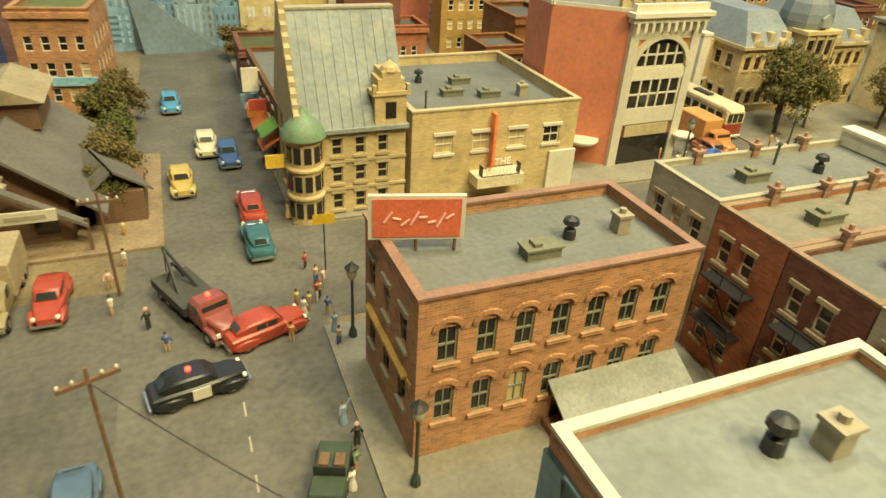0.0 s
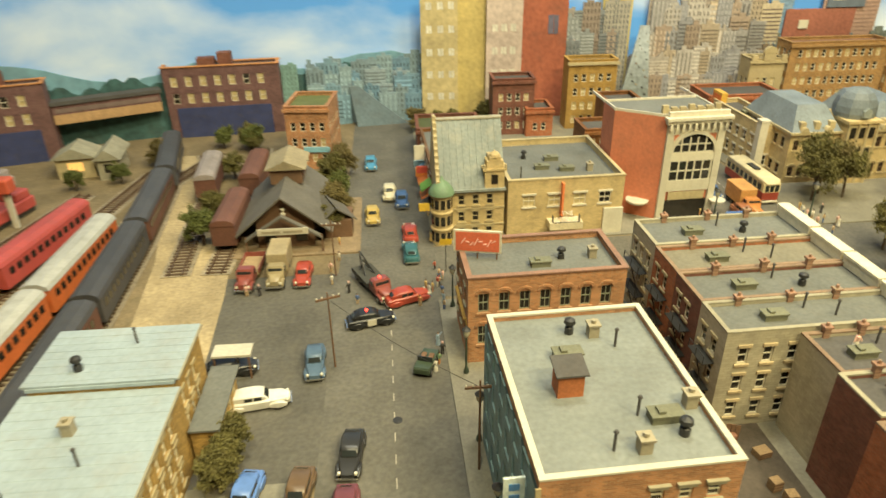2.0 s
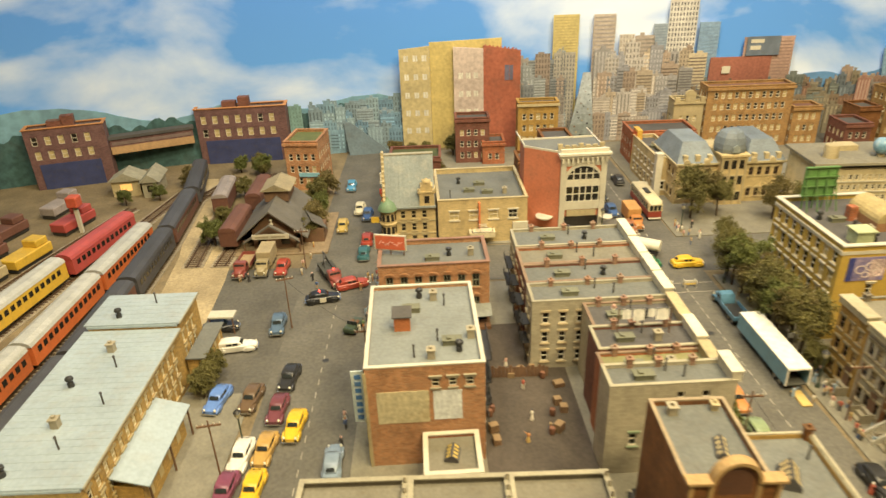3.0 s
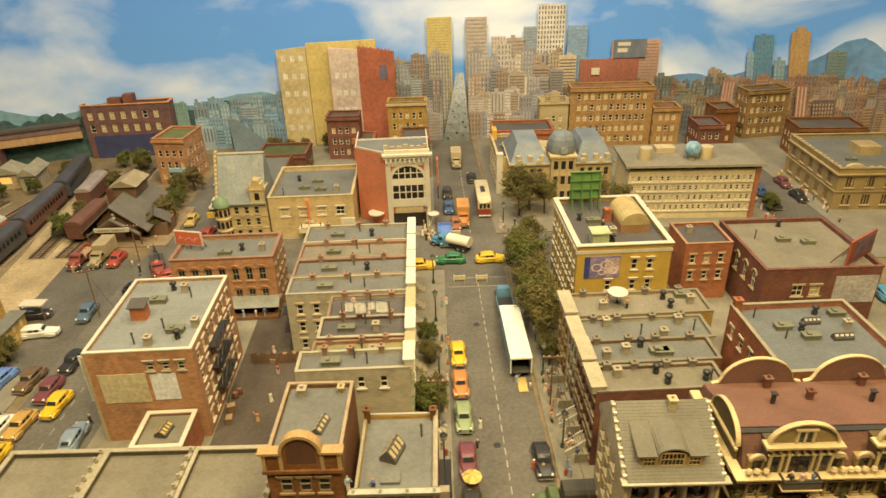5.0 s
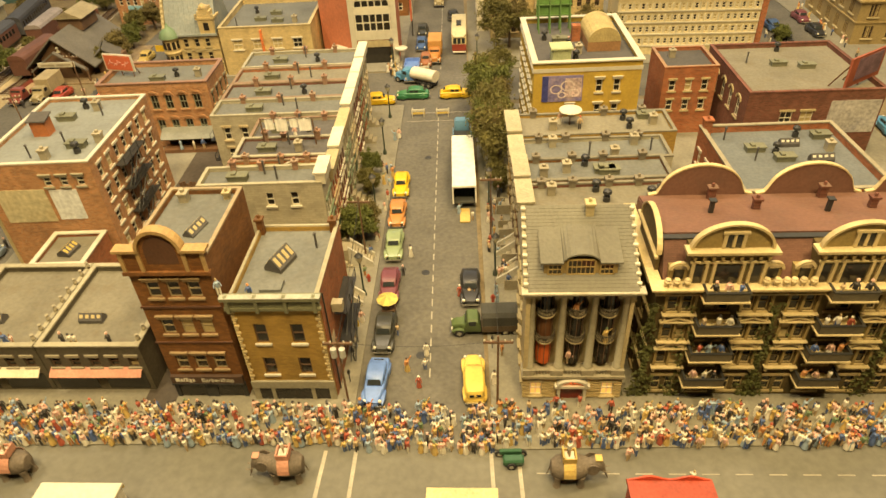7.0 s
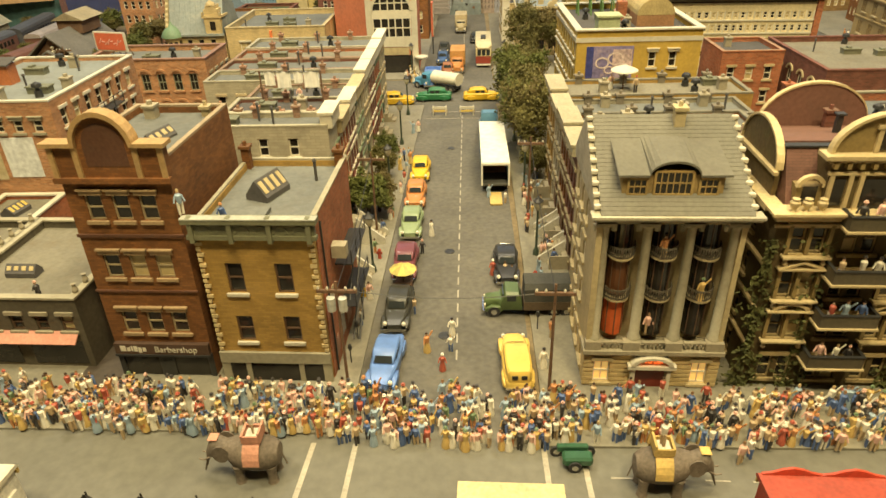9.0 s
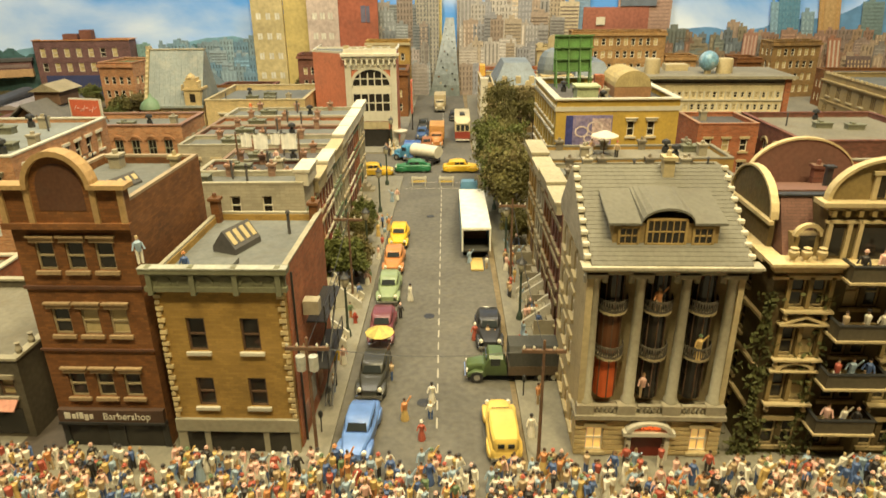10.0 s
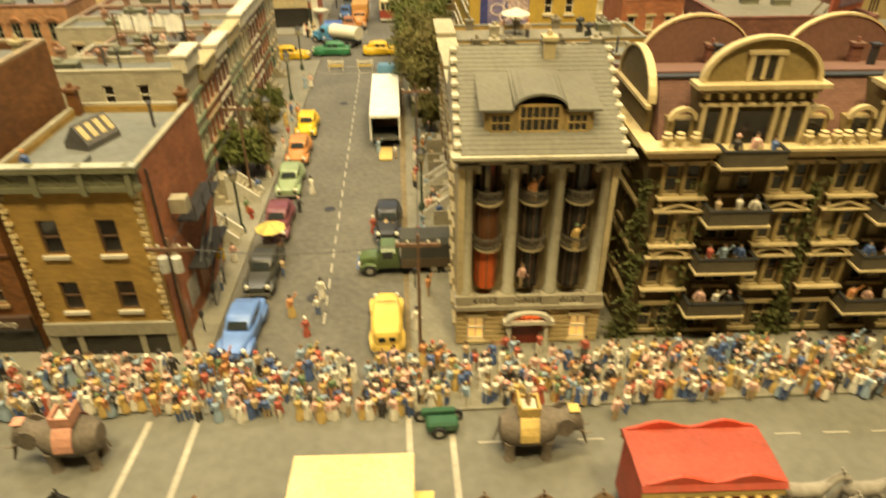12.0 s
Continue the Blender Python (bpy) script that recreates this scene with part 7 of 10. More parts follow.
# lettered brown billboard of the skyline becomes bars
root = thing("skyline_billboard", 36.0, curve_y(36) - 1.9, 0, 0, "dark painted billboard with pale lettering bars", "sign", "painted skyline")
part("board", boxes((-1.4, 0, 18.4, 6.2, 0.2, 22.6)), paint("billboard_slate", (0.13, 0.16, 0.2), 0.8), root)
part("lettering", boxes((-0.6, -0.06, 21.2, 2.4, 0, 22.0), (-0.6, -0.06, 19.7, 1.8, 0, 20.6)), WHITE, root)
root = thing("skyline_billboard", 29.6, curve_y(30) - 2.0, 0, 0, "small white swash on a red painted wall", "sign", "painted skyline")
part("board", boxes((0, 0, 14.6, 1.9, 0.14, 16.2)), WHITE, root)

# brick goods houses at the left end of the backdrop, with a covered bridge between
for x, y, w, h, rz, lab in ((-90.3, 114.2, 20.0, 12.2, 5, "long brick goods house with an orange roof line"), (-120.8, 100.6, 15.2, 12.4, 17, "brick goods house before the hills")):
    wins = []
    for z in (h - 3.0, h - 6.0):
        wins += row("S", 1.2, 2.5, int((w - 1) / 2.5), z, 1.1, 1.8, blind=0.85)
    root = block("goods_house", lab, "building", x, y, w, 4.0, h, brick("purple_brick", (0.15, 0.075, 0.07), (0.18, 0.11, 0.1)), ROOF_DARK, rz, wins, 0.4, paint("orange_cope", (0.5, 0.22, 0.08), 0.8), 0.2, trim=None)
    part("arch_void", boxes((1.5, -0.2, 0, w - 2.0, -0.01, 5.4)), paint("blue_shadow_paint", (0.04, 0.05, 0.13), 0.9), root, "painted dark blue opening")
    part("roof_tank", boxes((w * 0.3, 1, h, w * 0.3 + 3, 3, h + 1.6), (w * 0.48, 1, h, w * 0.48 + 2.4, 3, h + 2.4)), B_DARK, root)
root = thing("covered_bridge", -106.6, 106.6, 0, 24, "brick covered bridge between the goods houses", "bridge")
part("span", boxes((0, 0, 7.0, 17, 2.0, 8.6)), MATS["purple_brick"], root)
part("window_band", boxes((0.4, -0.08, 7.3, 16.6, -0.002, 8.0)), paint("dull_band", (0.2, 0.14, 0.12), 0.8), root)
part("roof", boxes((-0.3, -0.3, 8.6, 17.3, 2.3, 9.2)), ROOF_DARK, root)
part("girder", boxes((0, -0.1, 5.4, 17, 2.1, 7.0)), paint("girder_tan", (0.4, 0.25, 0.12), 0.7), root)
# ---------------------------------------------------------------- depot, warehouses and railway
ROOF_SHAKE = paint("dark_shake", (0.13, 0.12, 0.1), 0.9, 0.2, 0.9, 0.5)
root = thing("depot", -64.0, 67.4, 0, 1, "brown timber railway depot with a steep shingled gable", "building")
bm = boxes((-3.4, 0.6, 0, 3.4, 13.5, 3.6))
prism(bm, [(-3.4, 3.6), (3.4, 3.6), (0, 6.9)], 0.6, 13.5)
part("wall", bm, WOOD, root, "brown timber walls")
bm = bmesh.new()
for sgn in (-1, 1):
    prism(bm, [(0, 7.1), (0, 7.35), (sgn * 5.8, 2.55), (sgn * 5.8, 2.3)], -0.6, 14.2)
part("roof", bm, ROOF_SHAKE, root, "dark weathered shingle roof")
bm = bmesh.new()
for sgn in (-1, 1):
    prism(bm, [(sgn * 0.0, 5.0), (sgn * 0.0, 5.25), (sgn * 4.6, 2.3), (sgn * 4.6, 2.05)], -1.4, -0.65)
part("porch_roof", bm, ROOF_SHAKE, root)
part("clerestory", boxes((-2.0, 6.5, 6.2, 2.0, 12.0, 8.3)), WOOD, root)
bm = bmesh.new()
prism(bm, [(-2.6, 8.2), (2.6, 8.2), (0, 9.4)], 6.0, 12.5)
part("clerestory_roof", bm, paint("tan_shake", (0.3, 0.25, 0.15), 0.9), root)
SG = part("sign", boxes((-3.0, -1.5, 2.9, 3.0, -1.3, 3.7)), WHITE, root, "white station sign with grey bars")
part("lettering", boxes((-2.5, -1.54, 3.15, -0.3, -1.5, 3.45), (0.1, -1.54, 3.15, 2.4, -1.5, 3.45)), STONE, SG)
bm = bmesh.new()
lathe(bm, 0, 0, [(0.3, 4.6), (0.35, 4.8), (0.1, 5.0), (0.3, 5.4), (0.1, 5.6)], 8)
part("lantern", bm, WHITE, root, "", (0, 0.4, 0))
for x in (-4.6, 4.4):
    part("post", boxes((x, -1.2, 0, x + 0.22, -1.0, 2.6)), WOOD, root)
for x in (-2.6, 1.2):
    part("window", boxes((x, 0.52, 1.0, x + 1.4, 0.598, 2.6)), PANE, root)
bm = bmesh.new()
for sgn in (-1, 1):
    prism(bm, [(sgn * 0.1, 4.2), (sgn * 0.1, 4.4), (sgn * 2.6, 2.5), (sgn * 2.6, 2.3)], 0, 5.2)
part("side_porch", bm, ROOF_SHAKE, root, "", (6.2, 2.0, 0), 20)
part("side_room", boxes((4.6, 2.4, 0, 8.0, 6.6, 2.6)), WOOD, root)
part("platform", boxes((-6.5, -1.8, 0, 9.0, 15, 0.25)), paint("plank_platform", (0.26, 0.19, 0.11), 0.9, 0.3, 1.2), root)

for nm, x, y, w, d, h, lab in (("warehouse", -76.6, 32.5, 10.0, 6.8, 8.2, "yellow brick goods shed with a pale tin roof"), ("warehouse", -76.5, 8.7, 10.1, 23.7, 7.5, "long yellow brick goods shed with a pale tin roof"), ("warehouse", -76.3, -8.0, 10.2, 16.6, 6.2, "lower yellow brick goods shed with a tin roof")):
    wins = []
    for z in (0.9, 3.0, 5.1):
        if z + 1.5 < h:
            wins += row("E", 0.8, 1.55, int((d - 0.8) / 1.55), z, 0.7, 1.35, blind=0.72)
    wins += row("N", 1.2, 2.0, 4, 5.1, 0.8, 1.3) if d < 10 else []
    root = block(nm, lab, "building", x, y, w, d, h, brick("ochre_brick", (0.44, 0.28, 0.08), (0.3, 0.2, 0.08)), TIN, 0.4, wins, 0, None, group="goods sheds", trim=CREAM)
    part("roof_sheet", boxes((-0.4, -0.02, h + 0.02, w + 0.35, d + 0.02, h + 0.2)), TIN, root, "pale blue-grey tin roof")
    part("gutter", boxes((w + 0.35, -0.02, h - 0.02, w + 0.47, d + 0.02, h + 0.16)), GREY_WALL, root)
    for k in range(int(d / 0.9)):
        part("roof_seam", boxes((-0.4, 0.4 + k * 0.9, h + 0.2, w + 0.34, 0.44 + k * 0.9, h + 0.225)), TIN, root)
    for k in range(int(d / 3)):
        vent(root, w * (0.3, 0.62, 0.45, 0.75)[k % 4], 1.6 + k * 3, h + 0.2, (0, 1, 3, 1)[k % 4])
root = thing("loading_shed", -66.45, 12.6, 0, 0.4, "lean-to loading shed with a tin roof", "shed")
part("wall", boxes((0, 0.4, 0, 2.6, 10.8, 3.4)), MATS["ochre_brick"], root)
bm = bmesh.new()
prism(bm, [(0.0, 4.7), (0.0, 4.85), (3.5, 3.75), (3.5, 3.6)], 0, 11.2)
part("roof", bm, TIN, root)
for k in range(4):
    part("window", boxes((2.58, 1.2 + k * 2.4, 1.0, 2.66, 2.1 + k * 2.4, 2.5)), BLIND_LIT, root)
for k in range(3):
    part("post", boxes((3.2, 0.3 + k * 5.2, 0, 3.36, 0.46 + k * 5.2, 3.62)), WOOD, root)
root = thing("loading_shed", -66.4, 32.6, 0, 0.4, "narrow side shed with a grey roof", "shed")
part("wall", boxes((0, 0, 0, 1.9, 7.2, 3.4)), MATS["ochre_brick"], root)
part("roof", boxes((-0.0, -0.3, 3.4, 2.3, 7.5, 3.58)), ROOF_GREY, root)
for z in (0.7, 2.0):
    for k in range(4):
        part("window", boxes((1.88, 0.6 + k * 1.7, z, 1.96, 1.2 + k * 1.7, z + 1.0)), BLIND_LIT, root)
root = thing("shed_canopy", -67.2, 42.6, 0, 0, "small cream canopy beside the goods shed", "canopy")
part("top", boxes((0, 0, 2.5, 3.4, 1.8, 2.7)), WHITE, root)
for x in (0.1, 3.1):
    part("post", boxes((x, 0.1, 0, x + 0.15, 0.25, 2.5)), WOOD, root)

RAIL = paint("rusty_rail", (0.16, 0.1, 0.06), 0.5, 0.3, 1.5, 0.2, metal=0.6)
TIE = paint("tie_wood", (0.12, 0.08, 0.05), 0.9, 0.3, 1.5, 0.4)
BALLAST = paint("ballast", (0.3, 0.25, 0.17), 0.95, 0.35, 2.5, 0.8)


def track(points, label="railway track with wooden ties and rusty rails"):
    root = thing("railway_track", 0, 0, 0, 0, label, "track", "yard tracks", "structure")
    beds, ties, rails = bmesh.new(), bmesh.new(), bmesh.new()
    run = 0.0
    for (ax, ay), (bx, by) in zip(points, points[1:]):
        a, b = Vector((ax, ay, 0)), Vector((bx, by, 0))
        u = (b - a).normalized()
        n = Vector((-u.y, u.x, 0))
        quad = [a - n * 1.7, b - n * 1.7, b + n * 1.7, a + n * 1.7]
        prism(beds, [(p.x, p.y) for p in quad], -0.1, 0.14 + 0.002 * len(beds.verts) / 8, "z")
        for s in (-0.75, 0.75):
            prism(rails, [(p.x, p.y) for p in (a + n * (s - 0.07), b + n * (s - 0.07), b + n * (s + 0.07), a + n * (s + 0.07))], 0.3, 0.46, "z")
        k = 0.4
        while k < (b - a).length:
            c = a + u * k
            prism(ties, [(p.x, p.y) for p in (c - n * 1.25 - u * 0.13, c + n * 1.25 - u * 0.13, c + n * 1.25 + u * 0.13, c - n * 1.25 + u * 0.13)], 0.1, 0.3, "z")
            k += 0.75
    part("ballast_bed", beds, BALLAST, root)
    tagged(part("ties", ties, TIE, root), kind="stuff")
    part("rails", rails, RAIL, root)


bm = bmesh.new()
prism(bm, [(-76.5, 41), (-68.5, 41), (-69.5, 57), (-70.5, 66), (-77, 82), (-84, 104), (-86.5, 104), (-83.5, 84), (-79.5, 66)], -0.1, 0.03, "z")
solid("yard_road", bm, paint("sandy_track", (0.4, 0.315, 0.18), 0.95, 0.3, 0.5, 0.5, dirt=(0.24, 0.18, 0.09), dirty=0.6), "pale sandy track beside the railway", "road", kind="structure")
bm = bmesh.new()
prism(bm, [(-76.6, 74), (-74.5, 76), (-79.0, 102), (-82.6, 102)], -0.1, 0.06, "z")
solid("grass_verge", bm, paint("dry_grass", (0.12, 0.11, 0.03), 0.95, 0.4, 1.2, 0.9, dirt=(0.2, 0.16, 0.06), dirty=0.6), "olive scrub grass beside the track", "grass", kind="structure")
track([(-100, 10), (-96.5, 45), (-91.2, 78), (-88.5, 96)])
track([(-88.2, -10), (-87.4, 35), (-86.2, 72.6), (-84.6, 90), (-80, 104)])
track([(-81.5, -10), (-80.6, 37), (-82.2, 70), (-84.5, 92), (-90, 108)])
track([(-76, 62), (-77.5, 84), (-82, 104)])
track([(-71.5, 62), (-71.0, 84), (-73, 106)])
track([(-106, 40), (-101, 66), (-96, 88)])


def coach(x, y, rz, body, roof, label, length=17.0, windows=True, base=0.46):
    root = thing("rail_coach", x, y, base, rz, label, "rail coach", "standing trains")
    h = length / 2
    part("body", boxes((-1.45, -h, 0.7, 1.45, h, 3.3)), body, root)
    bm = bmesh.new()
    prism(bm, [(-1.5, 3.3), (1.5, 3.3), (1.3, 3.75), (0.6, 4.05), (-0.6, 4.05), (-1.3, 3.75)], -h - 0.1, h + 0.1)
    part("roof", bm, roof, root)
    part("underframe", boxes((-1.3, -h + 0.4, 0.45, 1.3, h - 0.4, 0.7)), IRON, root)
    for yy in (-h + 2.6, h - 2.6):
        bm = boxes((-1.1, yy - 1.4, 0.1, 1.1, yy + 1.4, 0.5))
        for k in (-0.9, 0.9):
            for s in (-1, 1):
                prism(bm, [(yy + k + 0.42 * math.cos(2 * math.pi * i / 10), 0.42 + 0.42 * math.sin(2 * math.pi * i / 10)) for i in range(10)], s * 0.7, s * 0.86, "x")
        part("bogie", bm, IRON, root)
    if windows:
        n = int(length / 1.25) - 1
        for s in (-1, 1):
            for k in range(n):
                yy = -h + 1.0 + k * 1.25
                xs = sorted((s * 1.452, s * 1.49))
                key = ("coachwin", s)
                if key not in CACHE:
                    CACHE[key] = mesh_of("window", boxes((xs[0], 0, 0, xs[1], 0.75, 0.8)), PANE)
                part("window", CACHE[key], None, root, "", (0, yy, 2.0))
    return root


C_ORANGE = paint("coach_orange", (0.55, 0.14, 0.04), 0.5, 0.15)
C_GREY = paint("coach_grey", (0.42, 0.42, 0.38), 0.5, 0.15)
C_RED = paint("coach_red", (0.4, 0.07, 0.06), 0.5, 0.15)
C_YELLOW = paint("coach_yellow", (0.66, 0.42, 0.05), 0.5, 0.15)
C_BLACK = paint("coach_black", (0.06, 0.06, 0.065), 0.6, 0.2)
C_BROWN = paint("coach_brown", (0.14, 0.06, 0.04), 0.7, 0.2)
coach(-86.7, 62.5, -2.0, C_ORANGE, C_GREY, "orange passenger coach with a grey roof on the track")
coach(-87.2, 44.3, -1.3, C_ORANGE, C_GREY, "orange passenger coach with a weathered grey roof", 17.6)
coach(-87.7, 26.0, -1.3, C_ORANGE, C_GREY, "orange passenger coach with a dusty grey roof", 17.6)
coach(-92.8, 67.8, -9.2, C_RED, C_RED, "dark red passenger coach on the next track")
coach(-95.9, 50.2, -7.0, C_YELLOW, C_GREY, "yellow passenger coach with a grey roof", 17.0)
coach(-97.9, 32.6, -5.0, C_YELLOW, C_GREY, "yellow passenger coach with a dusty roof", 17.0)
for k, (x, y, rz) in enumerate(((-80.9, 24, -1), (-80.8, 42, 2), (-81.6, 60, 3), (-83.0, 78, 6), (-85.6, 96, 12))):
    coach(x, y, rz, C_BLACK if k % 2 == 0 else C_BROWN, C_BLACK, "dark heavyweight coach with a black roof", 17.0)
coach(-71.3, 72.5, 0, C_BROWN, C_BROWN, "brown freight car beside the depot", 10.5, False)
coach(-71.0, 88.0, 1, C_BROWN, C_BROWN, "brown freight car in the yard", 10.5, False)
coach(-77.6, 88.0, 6, C_BROWN, paint("car_grey", (0.28, 0.24, 0.22), 0.8), "grey-roofed freight car in the yard", 10.5, False)
for x, y, w, d, lab in ((-102.6, 95.0, 5.5, 4.5, "cream signal house with a hipped roof"), (-96.0, 94.0, 3.0, 7.0, "grey yard shed with a gable roof")):
    root = thing("yard_shed", x, y, 0, 8, lab, "shed", "yard sheds")
    part("wall", boxes((0, 0, 0, w, d, 3.4)), CREAM if w > 4 else GREY_WALL, root)
    bm = bmesh.new()
    prism(bm, [(-0.6, 3.3), (w + 0.6, 3.3), (w / 2, 5.0)], -0.5, d + 0.5)
    part("roof", bm, paint("shed_roof", (0.3, 0.28, 0.2), 0.9), root)
    part("window", boxes((w * 0.3, -0.05, 1.2, w * 0.7, -0.002, 2.6)), LIT if w > 4 else PANE, root)
for x, y, rz, m, lab in ((-104.0, 66.0, -12, C_YELLOW, "yellow crane truck in the yard"), (-106.6, 57.5, -12, CREAM, "cream lorry body in the yard"), (-103.2, 80.0, -14, C_RED, "red crane wagon in the yard"), (-111.5, 66.0, -14, C_BROWN, "brown boxcar at the yard edge"), (-113.5, 76.0, -14, C_BROWN, "brown boxcar beside the coal track"), (-109.5, 88.0, -10, paint("car_grey", (0.28, 0.24, 0.22), 0.8), "grey hopper wagon in the yard"), (-107.5, 52.0, -12, paint("yard_blue", (0.04, 0.08, 0.28), 0.6), "blue tarpaulin-covered flat car")):
    root = thing("yard_wagon", x, y, 0, rz, lab, "wagon")
    part("body", boxes((-1.6, -4, 0.8, 1.6, 4, 2.4), (-1.4, 1.0, 2.4, 1.4, 3.6, 3.6)), m, root, bevel=0.15)
    part("underframe", boxes((-1.3, -3.8, 0.2, 1.3, 3.8, 0.8)), IRON, root)
root = thing("signal_mast", -101.0, 78.0, 0, 0, "red and white water crane by the yard", "signal")
part("mast", boxes((-0.3, -0.3, 0, 0.3, 0.3, 5.0)), WHITE, root)
part("tank", boxes((-1.0, -1.0, 5.0, 1.0, 1.0, 7.0)), paint("tank_red", (0.55, 0.1, 0.05), 0.6), root, bevel=0.2)

# ---------------------------------------------------------------- vehicles
TYRE = paint("tyre", (0.025, 0.025, 0.025), 0.85, 0.15)
CHROME = gloss("chrome", (0.6, 0.58, 0.52), 0.2, 0.9)
HEAD = gloss("headlight", (0.8, 0.76, 0.6), 0.15)
AUTO_GLASS = gloss("car_glass", (0.03, 0.035, 0.035), 0.06)


def cached(key, make):
    if key not in CACHE:
        CACHE[key] = make()
    return CACHE[key]


def enamel(name, c):
    return gloss("enamel_" + name, c, 0.35)


def wheel_mesh(r=0.36, t=0.24):
    def make():
        bm = bmesh.new()
        prism(bm, [(r * math.cos(2 * math.pi * i / 12), r * math.sin(2 * math.pi * i / 12)) for i in range(12)], -t / 2, t / 2, "x")
        prism(bm, [(r * 0.5 * math.cos(2 * math.pi * i / 10), r * 0.5 * math.sin(2 * math.pi * i / 10)) for i in range(10)], -t / 2 - 0.02, t / 2 + 0.02, "x", 1)
        return mesh_of("wheel", bm, [TYRE, CHROME])
    return cached(("wheel", r, t), make)


def loft(bm, sections, mat=0):
    """A rounded hull through sections of (y, half width, z0, z1)."""
    rings = []
    for y, hw, z0, z1 in sections:
        c = 0.28 * min(hw, (z1 - z0) / 2)
        pts = ((-hw + c * 0.4, z0), (hw - c * 0.4, z0), (hw, z0 + c), (hw, z1 - c), (hw - c, z1), (-hw + c, z1), (-hw, z1 - c), (-hw, z0 + c))
        rings.append([bm.verts.new((x, y, z)) for x, z in pts])
    for a, b in zip(rings, rings[1:]):
        for i in range(8):
            bm.faces.new((a[i], a[(i + 1) % 8], b[(i + 1) % 8], b[i])).material_index = mat
    bm.faces.new(rings[0][::-1]).material_index = mat
    bm.faces.new(rings[-1]).material_index = mat


def car(x, y, rz, name, colour, label, roof=None, long=1.0, z=0.03, group="parked and driving cars"):
    """A rounded saloon of the 1940s, front towards +y."""
    root = thing("car", x, y, z, rz, label, "car", group)
    paint_m = enamel(name, colour)

    def make_body():
        bm = bmesh.new()
        loft(bm, [(-2.45, 0.62, 0.38, 0.8), (-2.3, 0.78, 0.3, 0.98), (-1.5, 0.86, 0.26, 1.08), (0.0, 0.88, 0.26, 1.08), (1.0, 0.8, 0.26, 1.06), (1.9, 0.62, 0.28, 0.98), (2.35, 0.45, 0.34, 0.82)])
        loft(bm, [(-1.95, 0.5, 1.0, 1.2), (-1.55, 0.68, 1.0, 1.5), (-0.9, 0.74, 1.0, 1.64), (0.1, 0.74, 1.0, 1.64), (0.55, 0.68, 1.0, 1.5), (0.85, 0.6, 1.0, 1.12)])
        bmesh.ops.scale(bm, vec=(1, long, 1), verts=list(bm.verts))
        return mesh_of("body", bm, paint_m, True)

    def make_fender():
        bm = bmesh.new()
        loft(bm, [(-0.75, 0.05, 0.35, 0.5), (-0.55, 0.16, 0.28, 0.72), (0, 0.2, 0.24, 0.84), (0.5, 0.16, 0.28, 0.74), (0.8, 0.05, 0.38, 0.55)])
        return mesh_of("fender", bm, paint_m, True)

    part("body", cached(("carbody", name, long), make_body), None, root)
    if roof:
        bm = bmesh.new()
        loft(bm, [(-1.3, 0.6, 1.55, 1.62), (-0.9, 0.72, 1.55, 1.67), (0.1, 0.72, 1.55, 1.67), (0.4, 0.62, 1.55, 1.6)])
        part("roof", bm, roof, root, smooth=True)
    for s in (-1, 1):
        for yy in (-1.5 * long, 1.45 * long):
            part("fender", cached(("fender", name), make_fender), None, root, "", (s * 0.78, yy, 0))
            part("wheel", wheel_mesh(), None, root, "", (s * 0.8, yy, 0.36))
        part("side_window", cached(("cw", s, long), lambda: mesh_of("side_window", boxes((s * 0.735, -0.85 * long, 1.14, s * 0.755, -0.28 * long, 1.46), (s * 0.735, -0.18 * long, 1.14, s * 0.755, 0.38 * long, 1.46)), AUTO_GLASS)), None, root)
        bm_key = ("chl",)

        def make_head():
            bm = bmesh.new()
            lathe(bm, 0, 0, [(0.13, -0.1), (0.15, 0.0), (0.12, 0.08), (0.02, 0.11)], 9)
            bmesh.ops.rotate(bm, cent=(0, 0, 0), matrix=Matrix.Rotation(radians(-90), 3, "X"), verts=list(bm.verts))
            return mesh_of("headlight", bm, HEAD, True)
        part("headlight", cached(bm_key, make_head), None, root, "", (s * 0.62, 2.18 * long, 0.78))

    def pane(y0, z0, y1, z1, hw):
        bm = bmesh.new()
        v = [bm.verts.new(p) for p in ((-hw, y0, z0), (hw, y0, z0), (hw * 0.88, y1, z1), (-hw * 0.88, y1, z1))]
        bm.faces.new(v)
        r = bmesh.ops.extrude_face_region(bm, geom=list(bm.faces))
        for q in [g for g in r["geom"] if isinstance(g, bmesh.types.BMVert)]:
            q.co.y += 0.03 if y0 > 0 else -0.03
            q.co.z += 0.02
        return mesh_of("windscreen", bm, AUTO_GLASS)
    part("windscreen", cached(("ws", long), lambda: pane(0.84 * long, 1.14, 0.57 * long, 1.5, 0.56)), None, root)
    part("rear_window", cached(("rw", long), lambda: pane(-1.9 * long, 1.22, -1.6 * long, 1.46, 0.42)), None, root)
    for yy in (2.42, -2.5):
        part("bumper", cached(("bump", yy, long), lambda: mesh_of("bumper", boxes((-0.8, yy * long - 0.05, 0.36, 0.8, yy * long + 0.05, 0.5)), CHROME)), None, root)
    return root


